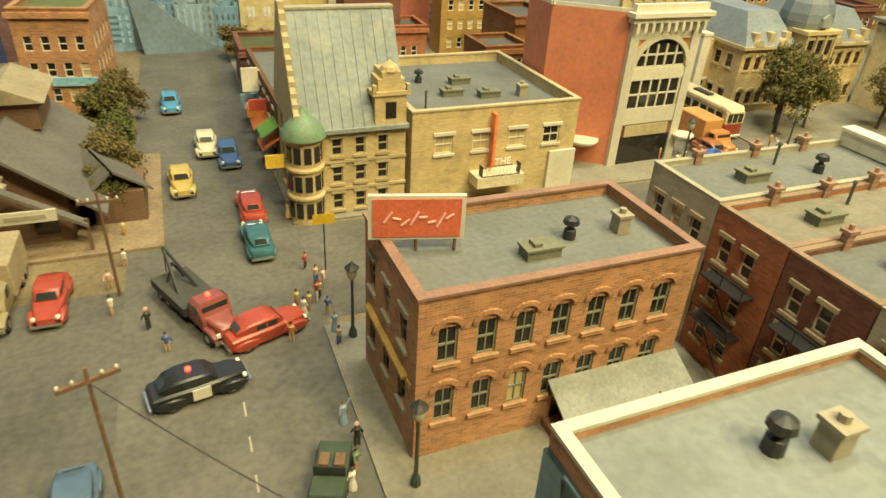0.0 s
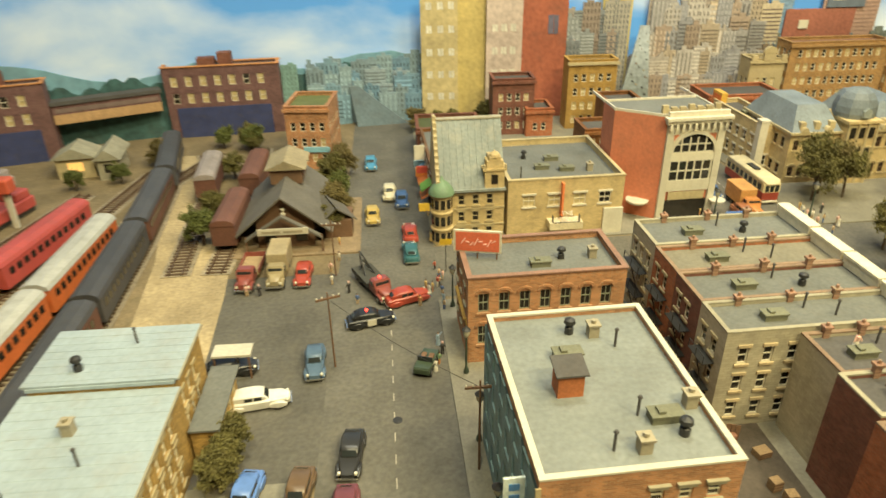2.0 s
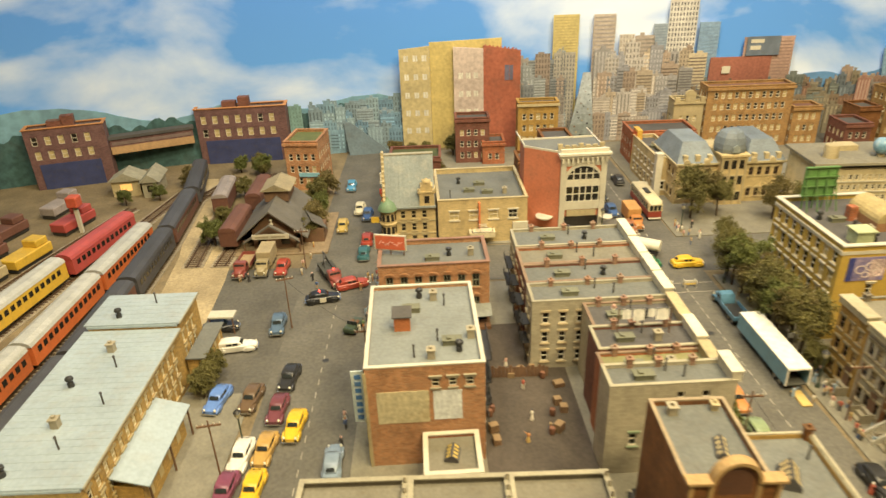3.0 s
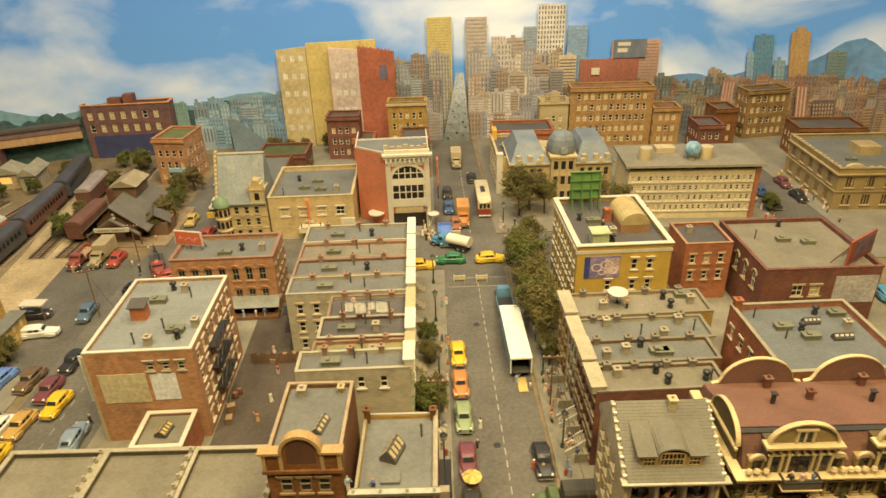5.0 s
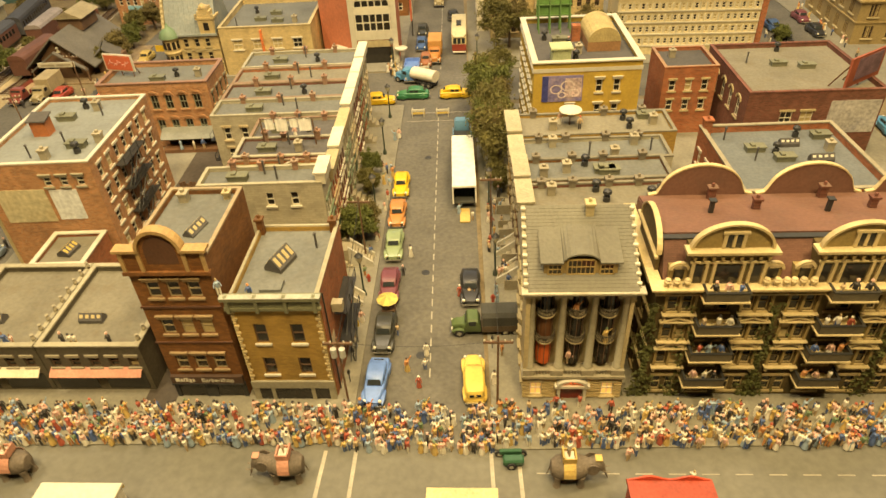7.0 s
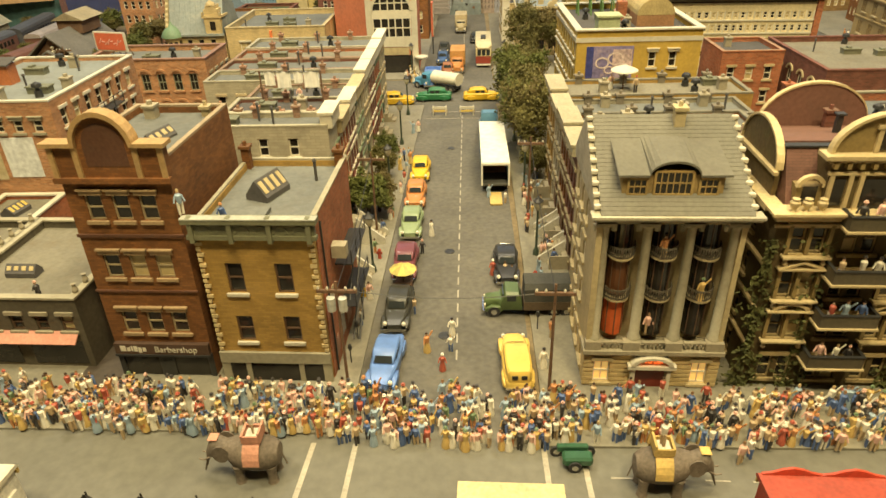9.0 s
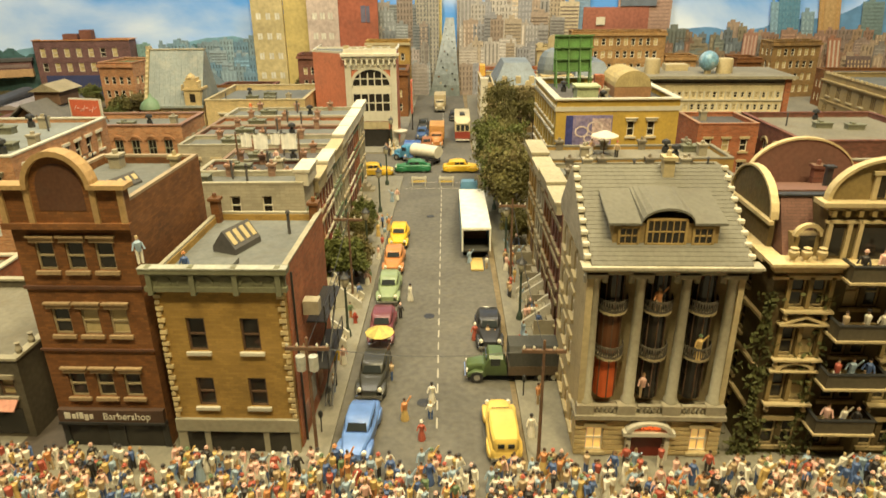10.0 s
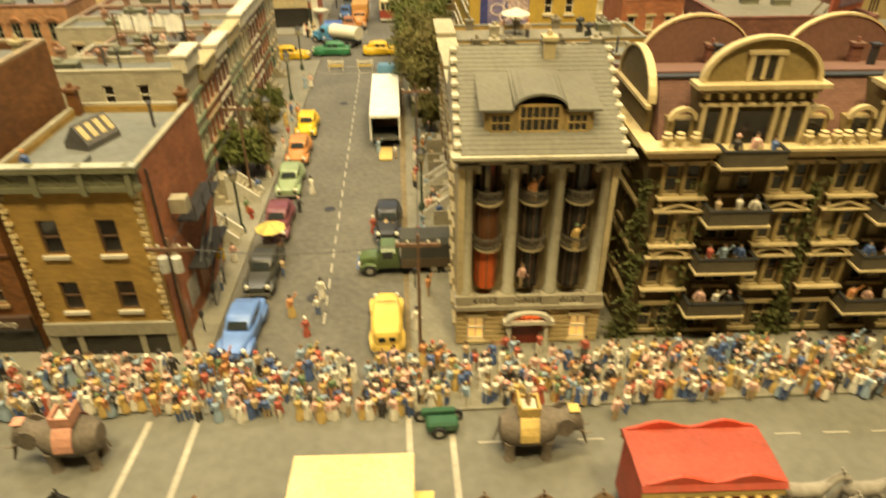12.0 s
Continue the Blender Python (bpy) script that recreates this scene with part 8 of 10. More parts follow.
Y_CAB = (0.68, 0.43, 0.03)
for x, y, rz, nm, c, lab in (
        (-4.35, 1.2, 178, "sky_blue", (0.13, 0.24, 0.55), "blue convertible parked at the kerb"),
        (-4.3, 7.0, 180, "charcoal", (0.045, 0.045, 0.035), "dark olive saloon parked at the kerb"),
        (-4.5, 13.3, 182, "maroon", (0.16, 0.05, 0.06), "maroon saloon parked at the kerb"),
        (-4.7, 19.8, 182, "sage", (0.24, 0.3, 0.16), "sage green saloon parked at the kerb"),
        (-4.9, 25.6, 182, "rust", (0.48, 0.2, 0.06), "rust orange saloon parked at the kerb"),
        (-5.0, 31.6, 182, "taxi", Y_CAB, "yellow taxi parked at the kerb"),
        (3.2, 13.0, 181, "black", (0.03, 0.03, 0.03), "black saloon stopped in the street"),
        (0.9, 57.2, -88, "taxi", Y_CAB, "yellow taxi crossing the junction"),
        (-10.4, 55.4, -85, "taxi", Y_CAB, "yellow taxi in the side street"),
        (-5.6, 57.2, 92, "bottle_green", (0.03, 0.17, 0.07), "bottle green saloon at the junction"),
        (-4.4, 70.6, 181, "burnt", (0.3, 0.12, 0.05), "brown saloon queued in the street"),
        (-0.6, 93.5, 1, "black", (0.03, 0.03, 0.03), "black saloon far up the street"),
        (-5.6, 78.0, 181, "navy", (0.05, 0.1, 0.22), "navy saloon parked up the street"),
        (-5.8, 85.0, 181, "charcoal", (0.045, 0.045, 0.035), "dark saloon parked up the street"),
        (-58.4, 43.8, 184, "slate", (0.09, 0.14, 0.2), "slate blue saloon in the yard entrance"),
        (-49.6, 54.2, -70, "signal_red", (0.36, 0.06, 0.035), "red saloon hooked behind the wreck"),
        (-48.8, 69.6, 2, "signal_red", (0.36, 0.06, 0.035), "red saloon driving up the station street"),
        (-48.9, 64.4, 3, "petrol", (0.04, 0.12, 0.13), "dark teal saloon driving up the street"),
        (-49.6, 80.0, 181, "navy", (0.05, 0.1, 0.22), "navy saloon in the station street"),
        (-51.3, 82.8, 180, "ivory", (0.62, 0.56, 0.38), "ivory saloon in the station street"),
        (-53.6, 75.2, 183, "mustard", (0.5, 0.36, 0.1), "mustard saloon in the station street"),
        (-54.2, 95.0, 182, "azure", (0.08, 0.26, 0.42), "light blue saloon far up the street"),
        (-54.6, 32.0, 175, "black", (0.03, 0.03, 0.03), "black saloon by the parking apron"),
        (-54.8, 26.4, 178, "maroon", (0.16, 0.05, 0.06), "maroon saloon by the parking apron"),
        (-52.4, 23.6, 176, "taxi", Y_CAB, "yellow taxi in the station street"),
        (-54.8, 20.2, 176, "amber", (0.45, 0.28, 0.08), "amber saloon by the parking apron"),
        (-62.0, 28.4, 172, "sky_blue", (0.13, 0.24, 0.55), "blue saloon parked on the apron"),
        (-58.2, 28.4, 174, "umber", (0.14, 0.09, 0.05), "brown saloon parked on the apron"),
        (-57.0, 19.4, 176, "pearl", (0.72, 0.7, 0.62), "white saloon parked on the apron"),
        (-57.4, 14.8, 177, "plum", (0.2, 0.06, 0.1), "plum saloon parked on the apron"),
        (-54.8, 14.9, 177, "taxi", Y_CAB, "yellow taxi parked in line"),
        (-55.0, 9.9, 177, "taxi", Y_CAB, "yellow taxi at the end of the line"),
        (-47.6, 18.0, 2, "steel", (0.22, 0.28, 0.34), "steel blue saloon at the kerb"),
        (-66.0, 43.6, -80, "black", (0.03, 0.03, 0.03), "black saloon behind the goods shed"),
        (-61.2, 60.2, 180, "signal_red", (0.36, 0.06, 0.035), "red saloon before the depot"),
        (52.5, 62.0, -80, "taxi", Y_CAB, "yellow taxi near the bank"),
        (54.8, 76.0, 2, "charcoal", (0.045, 0.045, 0.035), "dark saloon parked beside the museum"),
        (55.0, 82.5, 2, "navy", (0.05, 0.1, 0.22), "navy saloon parked beside the museum"),
        (61.2, 79.0, 182, "black", (0.03, 0.03, 0.03), "black saloon parked before the bank"),
        (61.4, 86.0, 182, "maroon", (0.16, 0.05, 0.06), "maroon saloon parked before the bank"),
        (55.2, 92.0, 2, "black", (0.03, 0.03, 0.03), "black saloon up the side street"),
        (47.5, 60.5, -85, "navy", (0.05, 0.1, 0.22), "navy saloon in the cross street"),
        (56.0, 44.0, 0, "azure", (0.08, 0.26, 0.42), "blue saloon in the east side street"),
        (-17.5, 12.3, 90, "black", (0.03, 0.03, 0.03), "black saloon in the back alley")):
    car(x, y, rz, nm, c, lab)
pc = car(-53.4, 50.4, -78, "police", (0.02, 0.02, 0.02), "black and white police car with a red beacon", z=0.03)
part("door_panel", boxes((-0.94, -0.5, 0.35, -0.88, 0.4, 1.0), (0.88, -0.5, 0.35, 0.94, 0.4, 1.0)), WHITE, pc, "white door panels")
bm = bmesh.new()
lathe(bm, 0, 0, [(0.14, 0), (0.14, 0.14), (0.06, 0.22)], 10)
part("beacon", bm, gloss("beacon_red", (1.0, 0.05, 0.03), 0.3, 0, 6.0), pc, "lit red beacon", (0, -0.4, 1.64))


def truck(x, y, rz, name, colour, label, kind="box", load=None, z=0.03):
    """A lorry of the 1940s, front towards +y: box, canvas, flat, tank or tow."""
    root = thing("truck", x, y, z, rz, label, "truck", "lorries")
    m = enamel(name, colour)
    load = load or m

    def make_cab():
        bm = bmesh.new()
        loft(bm, [(0.9, 0.95, 0.6, 1.4), (1.2, 0.98, 0.6, 2.2), (2.2, 0.98, 0.6, 2.25), (2.55, 0.9, 0.6, 1.5), (2.7, 0.7, 0.6, 1.45), (3.7, 0.55, 0.6, 1.35), (3.85, 0.45, 0.65, 1.2)])
        return mesh_of("cab", bm, m, True)

    def make_fender():
        bm = bmesh.new()
        loft(bm, [(-0.7, 0.06, 0.5, 0.62), (-0.45, 0.2, 0.5, 0.98), (0.2, 0.2, 0.5, 1.02), (0.7, 0.12, 0.5, 0.75)])
        return mesh_of("fender", bm, m, True)
    part("cab", cached(("cab", name), make_cab), None, root)
    part("windscreen", cached(("tws",), lambda: mesh_of("windscreen", boxes((-0.75, 2.36, 1.55, 0.75, 2.44, 2.05)), AUTO_GLASS)), None, root)
    for s in (-1, 1):
        part("side_window", cached(("tsw", s), lambda: mesh_of("side_window", boxes((s * 0.97, 1.4, 1.5, s * 1.0, 2.1, 2.05)), AUTO_GLASS)), None, root)
        part("headlight", cached(("thl",), lambda: mesh_of("headlight", boxes((-0.12, -0.05, -0.12, 0.12, 0.06, 0.12)), HEAD)), None, root, "", (s * 0.66, 3.82, 0.95))
        part("fender", cached(("tfender", name), make_fender), None, root, "", (s * 0.8, 3.1, 0))
        for yy in (3.1, -1.6, -2.6):
            part("wheel", wheel_mesh(0.48, 0.3), None, root, "", (s * 0.86, yy, 0.48))
    part("chassis", boxes((-0.6, -3.2, 0.5, 0.6, 3.6, 0.72)), IRON, root)
    part("bumper", boxes((-0.95, 3.9, 0.45, 0.95, 4.0, 0.65)), CHROME, root)
    if kind == "box":
        part("box_body", boxes((-1.15, -3.4, 0.75, 1.15, 0.8, 3.0)), load, root, bevel=0.08)
    elif kind == "canvas":
        part("flatbed", boxes((-1.15, -3.4, 0.75, 1.15, 0.8, 1.5)), paint("brown_boards", (0.1, 0.07, 0.04), 0.8), root)
        bm = bmesh.new()
        prism(bm, [(-1.12, 1.5), (1.12, 1.5), (1.1, 2.6), (0.8, 3.0), (-0.8, 3.0), (-1.1, 2.6)], -3.35, 0.75)
        part("canvas_cover", bm, load, root, "dark canvas cover")
    elif kind == "flat":
        part("flatbed", boxes((-1.15, -3.4, 0.75, 1.15, 0.8, 0.95)), load, root)
        part("side_board", boxes((-1.2, -3.4, 0.95, -1.1, 0.8, 1.5), (1.1, -3.4, 0.95, 1.2, 0.8, 1.5), (-1.1, -3.4, 0.95, 1.1, -3.3, 1.5)), m, root)
    elif kind == "tank":
        bm = bmesh.new()
        prism(bm, [(1.1 * math.cos(2 * math.pi * i / 14), 1.75 + 0.85 * math.sin(2 * math.pi * i / 14)) for i in range(14)], -3.4, 0.7)
        part("tank", bm, load, root, smooth=True)
    elif kind == "tow":
        part("flatbed", boxes((-1.15, -3.4, 0.75, 1.15, 0.8, 1.3)), load, root)
        bm = bmesh.new()
        for s in (-0.6, 0.6):
            bar(bm, (s, -0.8, 1.2), (0, -3.6, 3.0), 0.1)
            bar(bm, (s, -2.4, 1.2), (0, -2.6, 2.4), 0.08)
        bar(bm, (0, -3.6, 3.0), (0, -3.7, 1.2), 0.04)
        part("crane_boom", bm, IRON, root)
        bm = bmesh.new()
        lathe(bm, 0, 1.7, [(0.15, 2.25), (0.15, 2.42), (0.06, 2.5)], 10)
        part("beacon", bm, MATS["beacon_red"], root, "lit red beacon")
    return root


DK = paint("dark_canvas", (0.06, 0.06, 0.05), 0.9, 0.2)
lorry = truck(4.9, 7.8, 92, "army_green", (0.09, 0.13, 0.05), "green lorry with a dark canvas cover", "canvas", DK)
lorry.scale = (0.86, 0.86, 0.86)
wagon_cab = car(3.55, 1.6, 3, "pale_yellow", (0.74, 0.51, 0.12), "pale yellow delivery car waiting before the parade")
bm = bmesh.new()
loft(bm, [(-2.42, 0.56, 0.8, 1.45), (-2.3, 0.68, 0.8, 1.6), (-1.6, 0.76, 0.9, 1.7), (-0.4, 0.76, 1.0, 1.7), (0.3, 0.7, 1.0, 1.6)])
part("rear_body", bm, enamel("pale_yellow", (0.74, 0.51, 0.12)), wagon_cab, smooth=True)
for s in (-1, 1):
    part("back_window", boxes((s * 0.27 - 0.17, -2.47, 1.12, s * 0.27 + 0.17, -2.4, 1.36)), AUTO_GLASS, wagon_cab)
truck(-53.2, 57.3, 205, "brick_red", (0.24, 0.065, 0.05), "red tow truck with a dark bed", "tow", DK)
truck(-64.1, 61.6, 180, "drab", (0.33, 0.27, 0.15), "tan box lorry before the depot", "box", paint("tan_box", (0.42, 0.34, 0.2), 0.8))
truck(-67.3, 61.2, 178, "brick_red", (0.32, 0.08, 0.06), "red lorry with a tan flat bed", "flat", paint("tan_bed", (0.36, 0.26, 0.14), 0.8))
truck(-5.2, 62.4, 60, "azure", (0.08, 0.26, 0.42), "blue lorry with a white tank", "tank", WHITE)
truck(-6.4, 66.0, 181, "sky_blue", (0.13, 0.24, 0.55), "blue lorry queued at the junction", "flat")
truck(-3.6, 103.5, 181, "drab", (0.33, 0.27, 0.15), "tan lorry far up the main street", "box", MATS["tan_box"])
truck(-3.0, 73.5, 181, "rust", (0.48, 0.2, 0.06), "orange lorry queued behind the junction", "box", paint("orange_box", (0.5, 0.26, 0.08), 0.7))
wg = car(-62.8, 38.9, -82, "pearl", (0.72, 0.7, 0.62), "white estate car leaving the yard", long=1.15)
part("estate_back", boxes((-0.7, -2.2, 1.0, 0.7, -0.9, 1.6)), enamel("pearl", (0.72, 0.7, 0.62)), wg, bevel=0.1)
jeep = thing("jeep", -48.2, 42.8, 0.03, 160, "open dark green jeep at the kerb", "car")
part("body", boxes((-0.75, -1.6, 0.4, 0.75, 1.7, 0.95), (-0.75, 0.5, 0.95, 0.75, 1.6, 1.05)), enamel("bottle_green2", (0.05, 0.07, 0.04)), jeep, bevel=0.06)
part("windscreen", boxes((-0.7, 0.42, 0.95, 0.7, 0.48, 1.5)), AUTO_GLASS, jeep)
for s in (-1, 1):
    for yy in (-1.1, 1.1):
        part("wheel", wheel_mesh(), None, jeep, "", (s * 0.72, yy, 0.36))
    part("seat", boxes((s * 0.35 - 0.22, -0.7, 0.8, s * 0.35 + 0.22, 0.0, 1.15)), WOOD, jeep)

root = thing("semi_trailer", 2.3, 33.0, 0, 1.9, "long white box trailer with open rear doors", "trailer")
TR_W = gloss("trailer_white", (0.78, 0.75, 0.64), 0.4)
# walls of the white trailer: their bluish shade is put into the paint
TR_SHADE = paint("trailer_blue", (0.16, 0.3, 0.38), 0.6, 0.1)
part("roof", boxes((-1.32, -5.9, 3.02, 1.32, 5.9, 3.14)), TR_W, root, "white trailer roof")
part("side_panel", boxes((-1.3, -5.9, 0.9, -1.2, 5.9, 3.02)), TR_SHADE, root)
part("side_panel", boxes((1.2, -5.9, 0.9, 1.3, 5.9, 3.02)), TR_SHADE, root)
part("front_panel", boxes((-1.2, 5.8, 0.9, 1.2, 5.9, 3.02)), TR_SHADE, root)
part("floor", boxes((-1.2, -5.9, 0.8, 1.2, 5.8, 0.95)), DK, root)
part("frame", boxes((-1.34, -6.0, 0.85, -1.18, -5.9, 3.1), (1.18, -6.0, 0.85, 1.34, -5.9, 3.1), (-1.18, -6.0, 2.9, 1.18, -5.9, 3.1)), TR_W, root)
part("load", boxes((-1.1, -3.0, 0.95, 1.1, -1.0, 2.4)), WOOD, root)
part("ramp", boxes((-0.55, -8.6, 0.06, 0.55, -6.0, 0.2)), paint("ramp_wood", (0.5, 0.36, 0.12), 0.8), root)
for s in (-1, 1):
    for yy in (-4.6, -3.5):
        part("wheel", wheel_mesh(0.48, 0.34), None, root, "", (s * 1.0, yy, 0.5))
part("landing_leg", boxes((-0.9, 3.6, 0.02, -0.75, 3.8, 0.9), (0.75, 3.6, 0.02, 0.9, 3.8, 0.9)), IRON, root)
truck(1.95, 43.6, 2, "fleet_blue", (0.1, 0.22, 0.32), "blue tractor unit before the trailer", "flat", IRON)

root = thing("tram", 0.9, 79.6, 0.1, 181, "cream and red tram with a rounded roof", "tram")
part("body", boxes((-1.2, -5.4, 0.5, 1.2, 5.4, 1.7)), paint("tram_red", (0.3, 0.05, 0.03), 0.5), root, bevel=0.1)
part("upper_body", boxes((-1.2, -5.4, 1.7, 1.2, 5.4, 2.9)), paint("tram_cream", (0.66, 0.55, 0.3), 0.5), root)
bm = bmesh.new()
loft(bm, [(-5.6, 0.8, 2.85, 3.0), (-5.0, 1.25, 2.85, 3.4), (5.0, 1.25, 2.85, 3.4), (5.6, 0.8, 2.85, 3.0)])
part("roof", bm, paint("tram_roof", (0.6, 0.52, 0.32), 0.6), root, smooth=True)
for s in (-1, 1):
    for k in range(8):
        part("window", cached(("tramw", s), lambda: mesh_of("window", boxes((s * 1.2, 0, 1.85, s * 1.23, 0.9, 2.7)), AUTO_GLASS)), None, root, "", (0, -4.9 + k * 1.25, 0))
for k in range(3):
    part("front_window", boxes((-1.0 + k * 0.7, 5.4, 1.8, -0.45 + k * 0.7, 5.43, 2.7)), AUTO_GLASS, root)
part("bumper", boxes((-1.1, 5.4, 0.3, 1.1, 5.6, 0.5)), WHITE, root)
part("trolley_base", boxes((-0.4, -1.2, 3.4, 0.4, 1.2, 3.6)), IRON, root)
# ---------------------------------------------------------------- road markings
LINE = paint("road_line", (0.36, 0.33, 0.26), 0.8, 0.2, 1.5)


def marking(name, x0, y0, x1, y1, dash, gap, width, label):
    root = thing(name, 0, 0, 0, 0, label, "road marking", "", "structure")
    a, b = Vector((x0, y0)), Vector((x1, y1))
    u = (b - a).normalized()
    ang = math.degrees(math.atan2(u.y, u.x)) - 90
    me = mesh_of("dash", boxes((-width / 2, 0, 0, width / 2, dash, 0.012)), LINE)
    k = 0.0
    while k + dash <= (b - a).length + 0.01:
        c = a + u * k
        part("dash", me, None, root, "", (c.x, c.y, 0.034), ang)
        k += dash + gap
    return root


marking("lane_marking", -0.1, 2.2, -1.5, 51.0, 1.0, 0.75, 0.11, "worn white dashed centre line of the main street")
marking("lane_marking", -1.9, 68.0, -3.4, 118.0, 1.0, 1.0, 0.16, "faint dashed centre line up the street")
marking("lane_marking", -51.0, 12.0, -51.4, 50.0, 1.0, 1.4, 0.1, "faint dashed centre line of the station street")
marking("lane_marking", 8.0, -6.8, 60.0, -6.7, 1.2, 1.1, 0.1, "dashed white line along the parade street")
for x0, x1 in ((-8.0, -7.45), (-5.1, -5.18), (5.6, 4.8), (7.55, 6.78)):
    marking("crosswalk_line", x0, -25.0, x1, -5.0, 20.0, 1.0, 0.28, "white crosswalk line over the parade street")
marking("stop_line", -5.6, 51.9, 3.0, 52.1, 8.4, 1, 0.12, "white stop line at the junction")
marking("stop_line", -5.9, 49.3, 2.6, 49.5, 8.4, 1, 0.1, "thin white crosswalk line at the junction")
for x, y in ((-1.0, 4.7), (-1.25, 15.9), (-2.3, 39.0), (-51, 36)):
    bm = bmesh.new()
    tube(bm, 0, 0, 0.02, 0.05, 0.42, 0.42, 14)
    solid("manhole_cover", bm, IRON, "dark iron manhole cover in the asphalt", "manhole cover", (x, y, 0), kind="structure")

# ---------------------------------------------------------------- street furniture
LAMP = {}


def street_lamp(x, y, h=5.0):
    if not LAMP:
        root = thing("street_lamp", x, y, 0.17, 0, "black cast-iron street lamp with a round lantern", "street lamp", "street lamps")
        bm = bmesh.new()
        lathe(bm, 0, 0, [(0.26, 0), (0.22, 0.4), (0.1, 0.7), (0.08, 3.8), (0.16, 3.9)], 8)
        part("post", bm, paint("lamp_green", (0.04, 0.06, 0.04), 0.5), root)
        bm = bmesh.new()
        lathe(bm, 0, 0, [(0.14, 3.9), (0.3, 4.2), (0.33, 4.5), (0.22, 4.7)], 9)
        part("lantern", bm, gloss("lamp_glass", (0.45, 0.42, 0.3), 0.2), root, "", smooth=True)
        bm = bmesh.new()
        lathe(bm, 0, 0, [(0.42, 4.65), (0.2, 4.85), (0.04, 5.05)], 9)
        part("cap", bm, IRON, root)
        LAMP["ob"] = root
        return root
    return copy_thing(LAMP["ob"], place(x, y, 0.17))


for x, y in ((-6.9, 12.5), (-7.4, 26.5), (-7.9, 40.0), (-8.3, 50.5), (5.6, 15.3), (5.2, 27.5), (4.7, 41.0), (4.2, 51.5), (-44.9, 52.6), (-44.7, 41.5), (-44.6, 33.0), (-44.9, 69.0), (-44.6, 24.0), (4.0, 69.5), (-9.6, 68.6), (-57.2, 21.0)):
    street_lamp(x, y)


def utility_pole(x, y, h, rz=0, cans=True):
    root = thing("utility_pole", x, y, 0.1, rz, "brown wooden utility pole with a cross-arm", "utility pole", "utility poles")
    bm = bmesh.new()
    tube(bm, 0, 0, 0, h, 0.1, 0.07, 8)
    part("pole", bm, WOOD, root)
    part("cross_arm", boxes((-1.1, -0.08, h - 0.7, 1.1, 0.08, h - 0.52)), WOOD, root)
    for k in (-1.0, -0.5, 0.5, 1.0):
        bm = bmesh.new()
        lathe(bm, k, 0, [(0.05, h - 0.52), (0.08, h - 0.42), (0.03, h - 0.32)], 6)
        part("insulator", bm, WHITE, root)
    if cans:
        for k in (-0.32, 0.32):
            bm = bmesh.new()
            tube(bm, k, -0.22, h - 1.7, h - 0.9, 0.24, 0.24, 9)
            part("transformer", bm, paint("transformer_grey", (0.5, 0.5, 0.44), 0.5), root)
    return root


utility_pole(-6.3, -0.9, 7.6)
utility_pole(5.4, -0.6, 7.4, 0, False)
utility_pole(-7.4, 18.0, 7.6, 0, False)
utility_pole(5.3, 22.0, 7.4, 0, False)
utility_pole(-56.6, 43.6, 8.0, 20, False)
utility_pole(-45.0, 30.0, 8.5, 0, False)
utility_pole(-58.0, 16.0, 8.0, 10, False)
utility_pole(-57.6, 60.5, 7.0, 0, False)
for p, q, lab in (((-6.3, -0.9, 7.2), (5.4, -0.6, 7.0), "thin black cable over the street mouth"), ((-6.3, -0.9, 7.2), (-7.4, 18.0, 7.2), "thin black cable along the street"), ((-56.6, 43.6, 7.4), (-45.0, 30.0, 8.0), "thin black cable across the station street"), ((5.4, -0.6, 7.0), (5.3, 22.0, 7.0), "thin black cable over the pavement")):
    cu = bmesh.new()
    a, b = Vector(p), Vector(q)
    pts = [a.lerp(b, i / 10) - Vector((0, 0, 0.5 * math.sin(math.pi * i / 10))) for i in range(11)]
    for u, v in zip(pts, pts[1:]):
        bar(cu, u, v, 0.025, 4)
    solid("cable", cu, IRON, lab, "cable")
BAR = {}
for x, y in ((-4.35, 50.9), (-0.9, 50.9), (-4.6, 66.9)):
    if not BAR:
        root = thing("barrier", x, y, 0.03, 2, "white striped timber street barrier", "barrier", "street barriers")
        part("board", boxes((-0.95, -0.06, 0.75, 0.95, 0.06, 1.05)), WHITE, root)
        part("board", boxes((-0.95, -0.06, 0.35, 0.95, 0.06, 0.6)), paint("barrier_yellow", (0.7, 0.5, 0.12), 0.6), root)
        for s in (-0.8, 0.8):
            part("leg", boxes((s - 0.06, -0.35, 0, s + 0.06, -0.25, 1.1), (s - 0.06, 0.25, 0, s + 0.06, 0.35, 1.1), (s - 0.06, -0.35, 0.3, s + 0.06, 0.35, 0.4)), WHITE, root)
        BAR["ob"] = root
    else:
        copy_thing(BAR["ob"], place(x, y, 0.03, 2))


def hydrant(x, y):
    bm = bmesh.new()
    lathe(bm, 0, 0, [(0.16, 0), (0.14, 0.1), (0.13, 0.6), (0.18, 0.64), (0.12, 0.8), (0.03, 0.88)], 9)
    box(bm, -0.24, -0.06, 0.4, 0.24, 0.06, 0.54)
    solid("fire_hydrant", bm, enamel("signal_red", (0.36, 0.06, 0.035)), "red fire hydrant on the pavement", "fire hydrant", (x, y, 0.17), smooth=True)


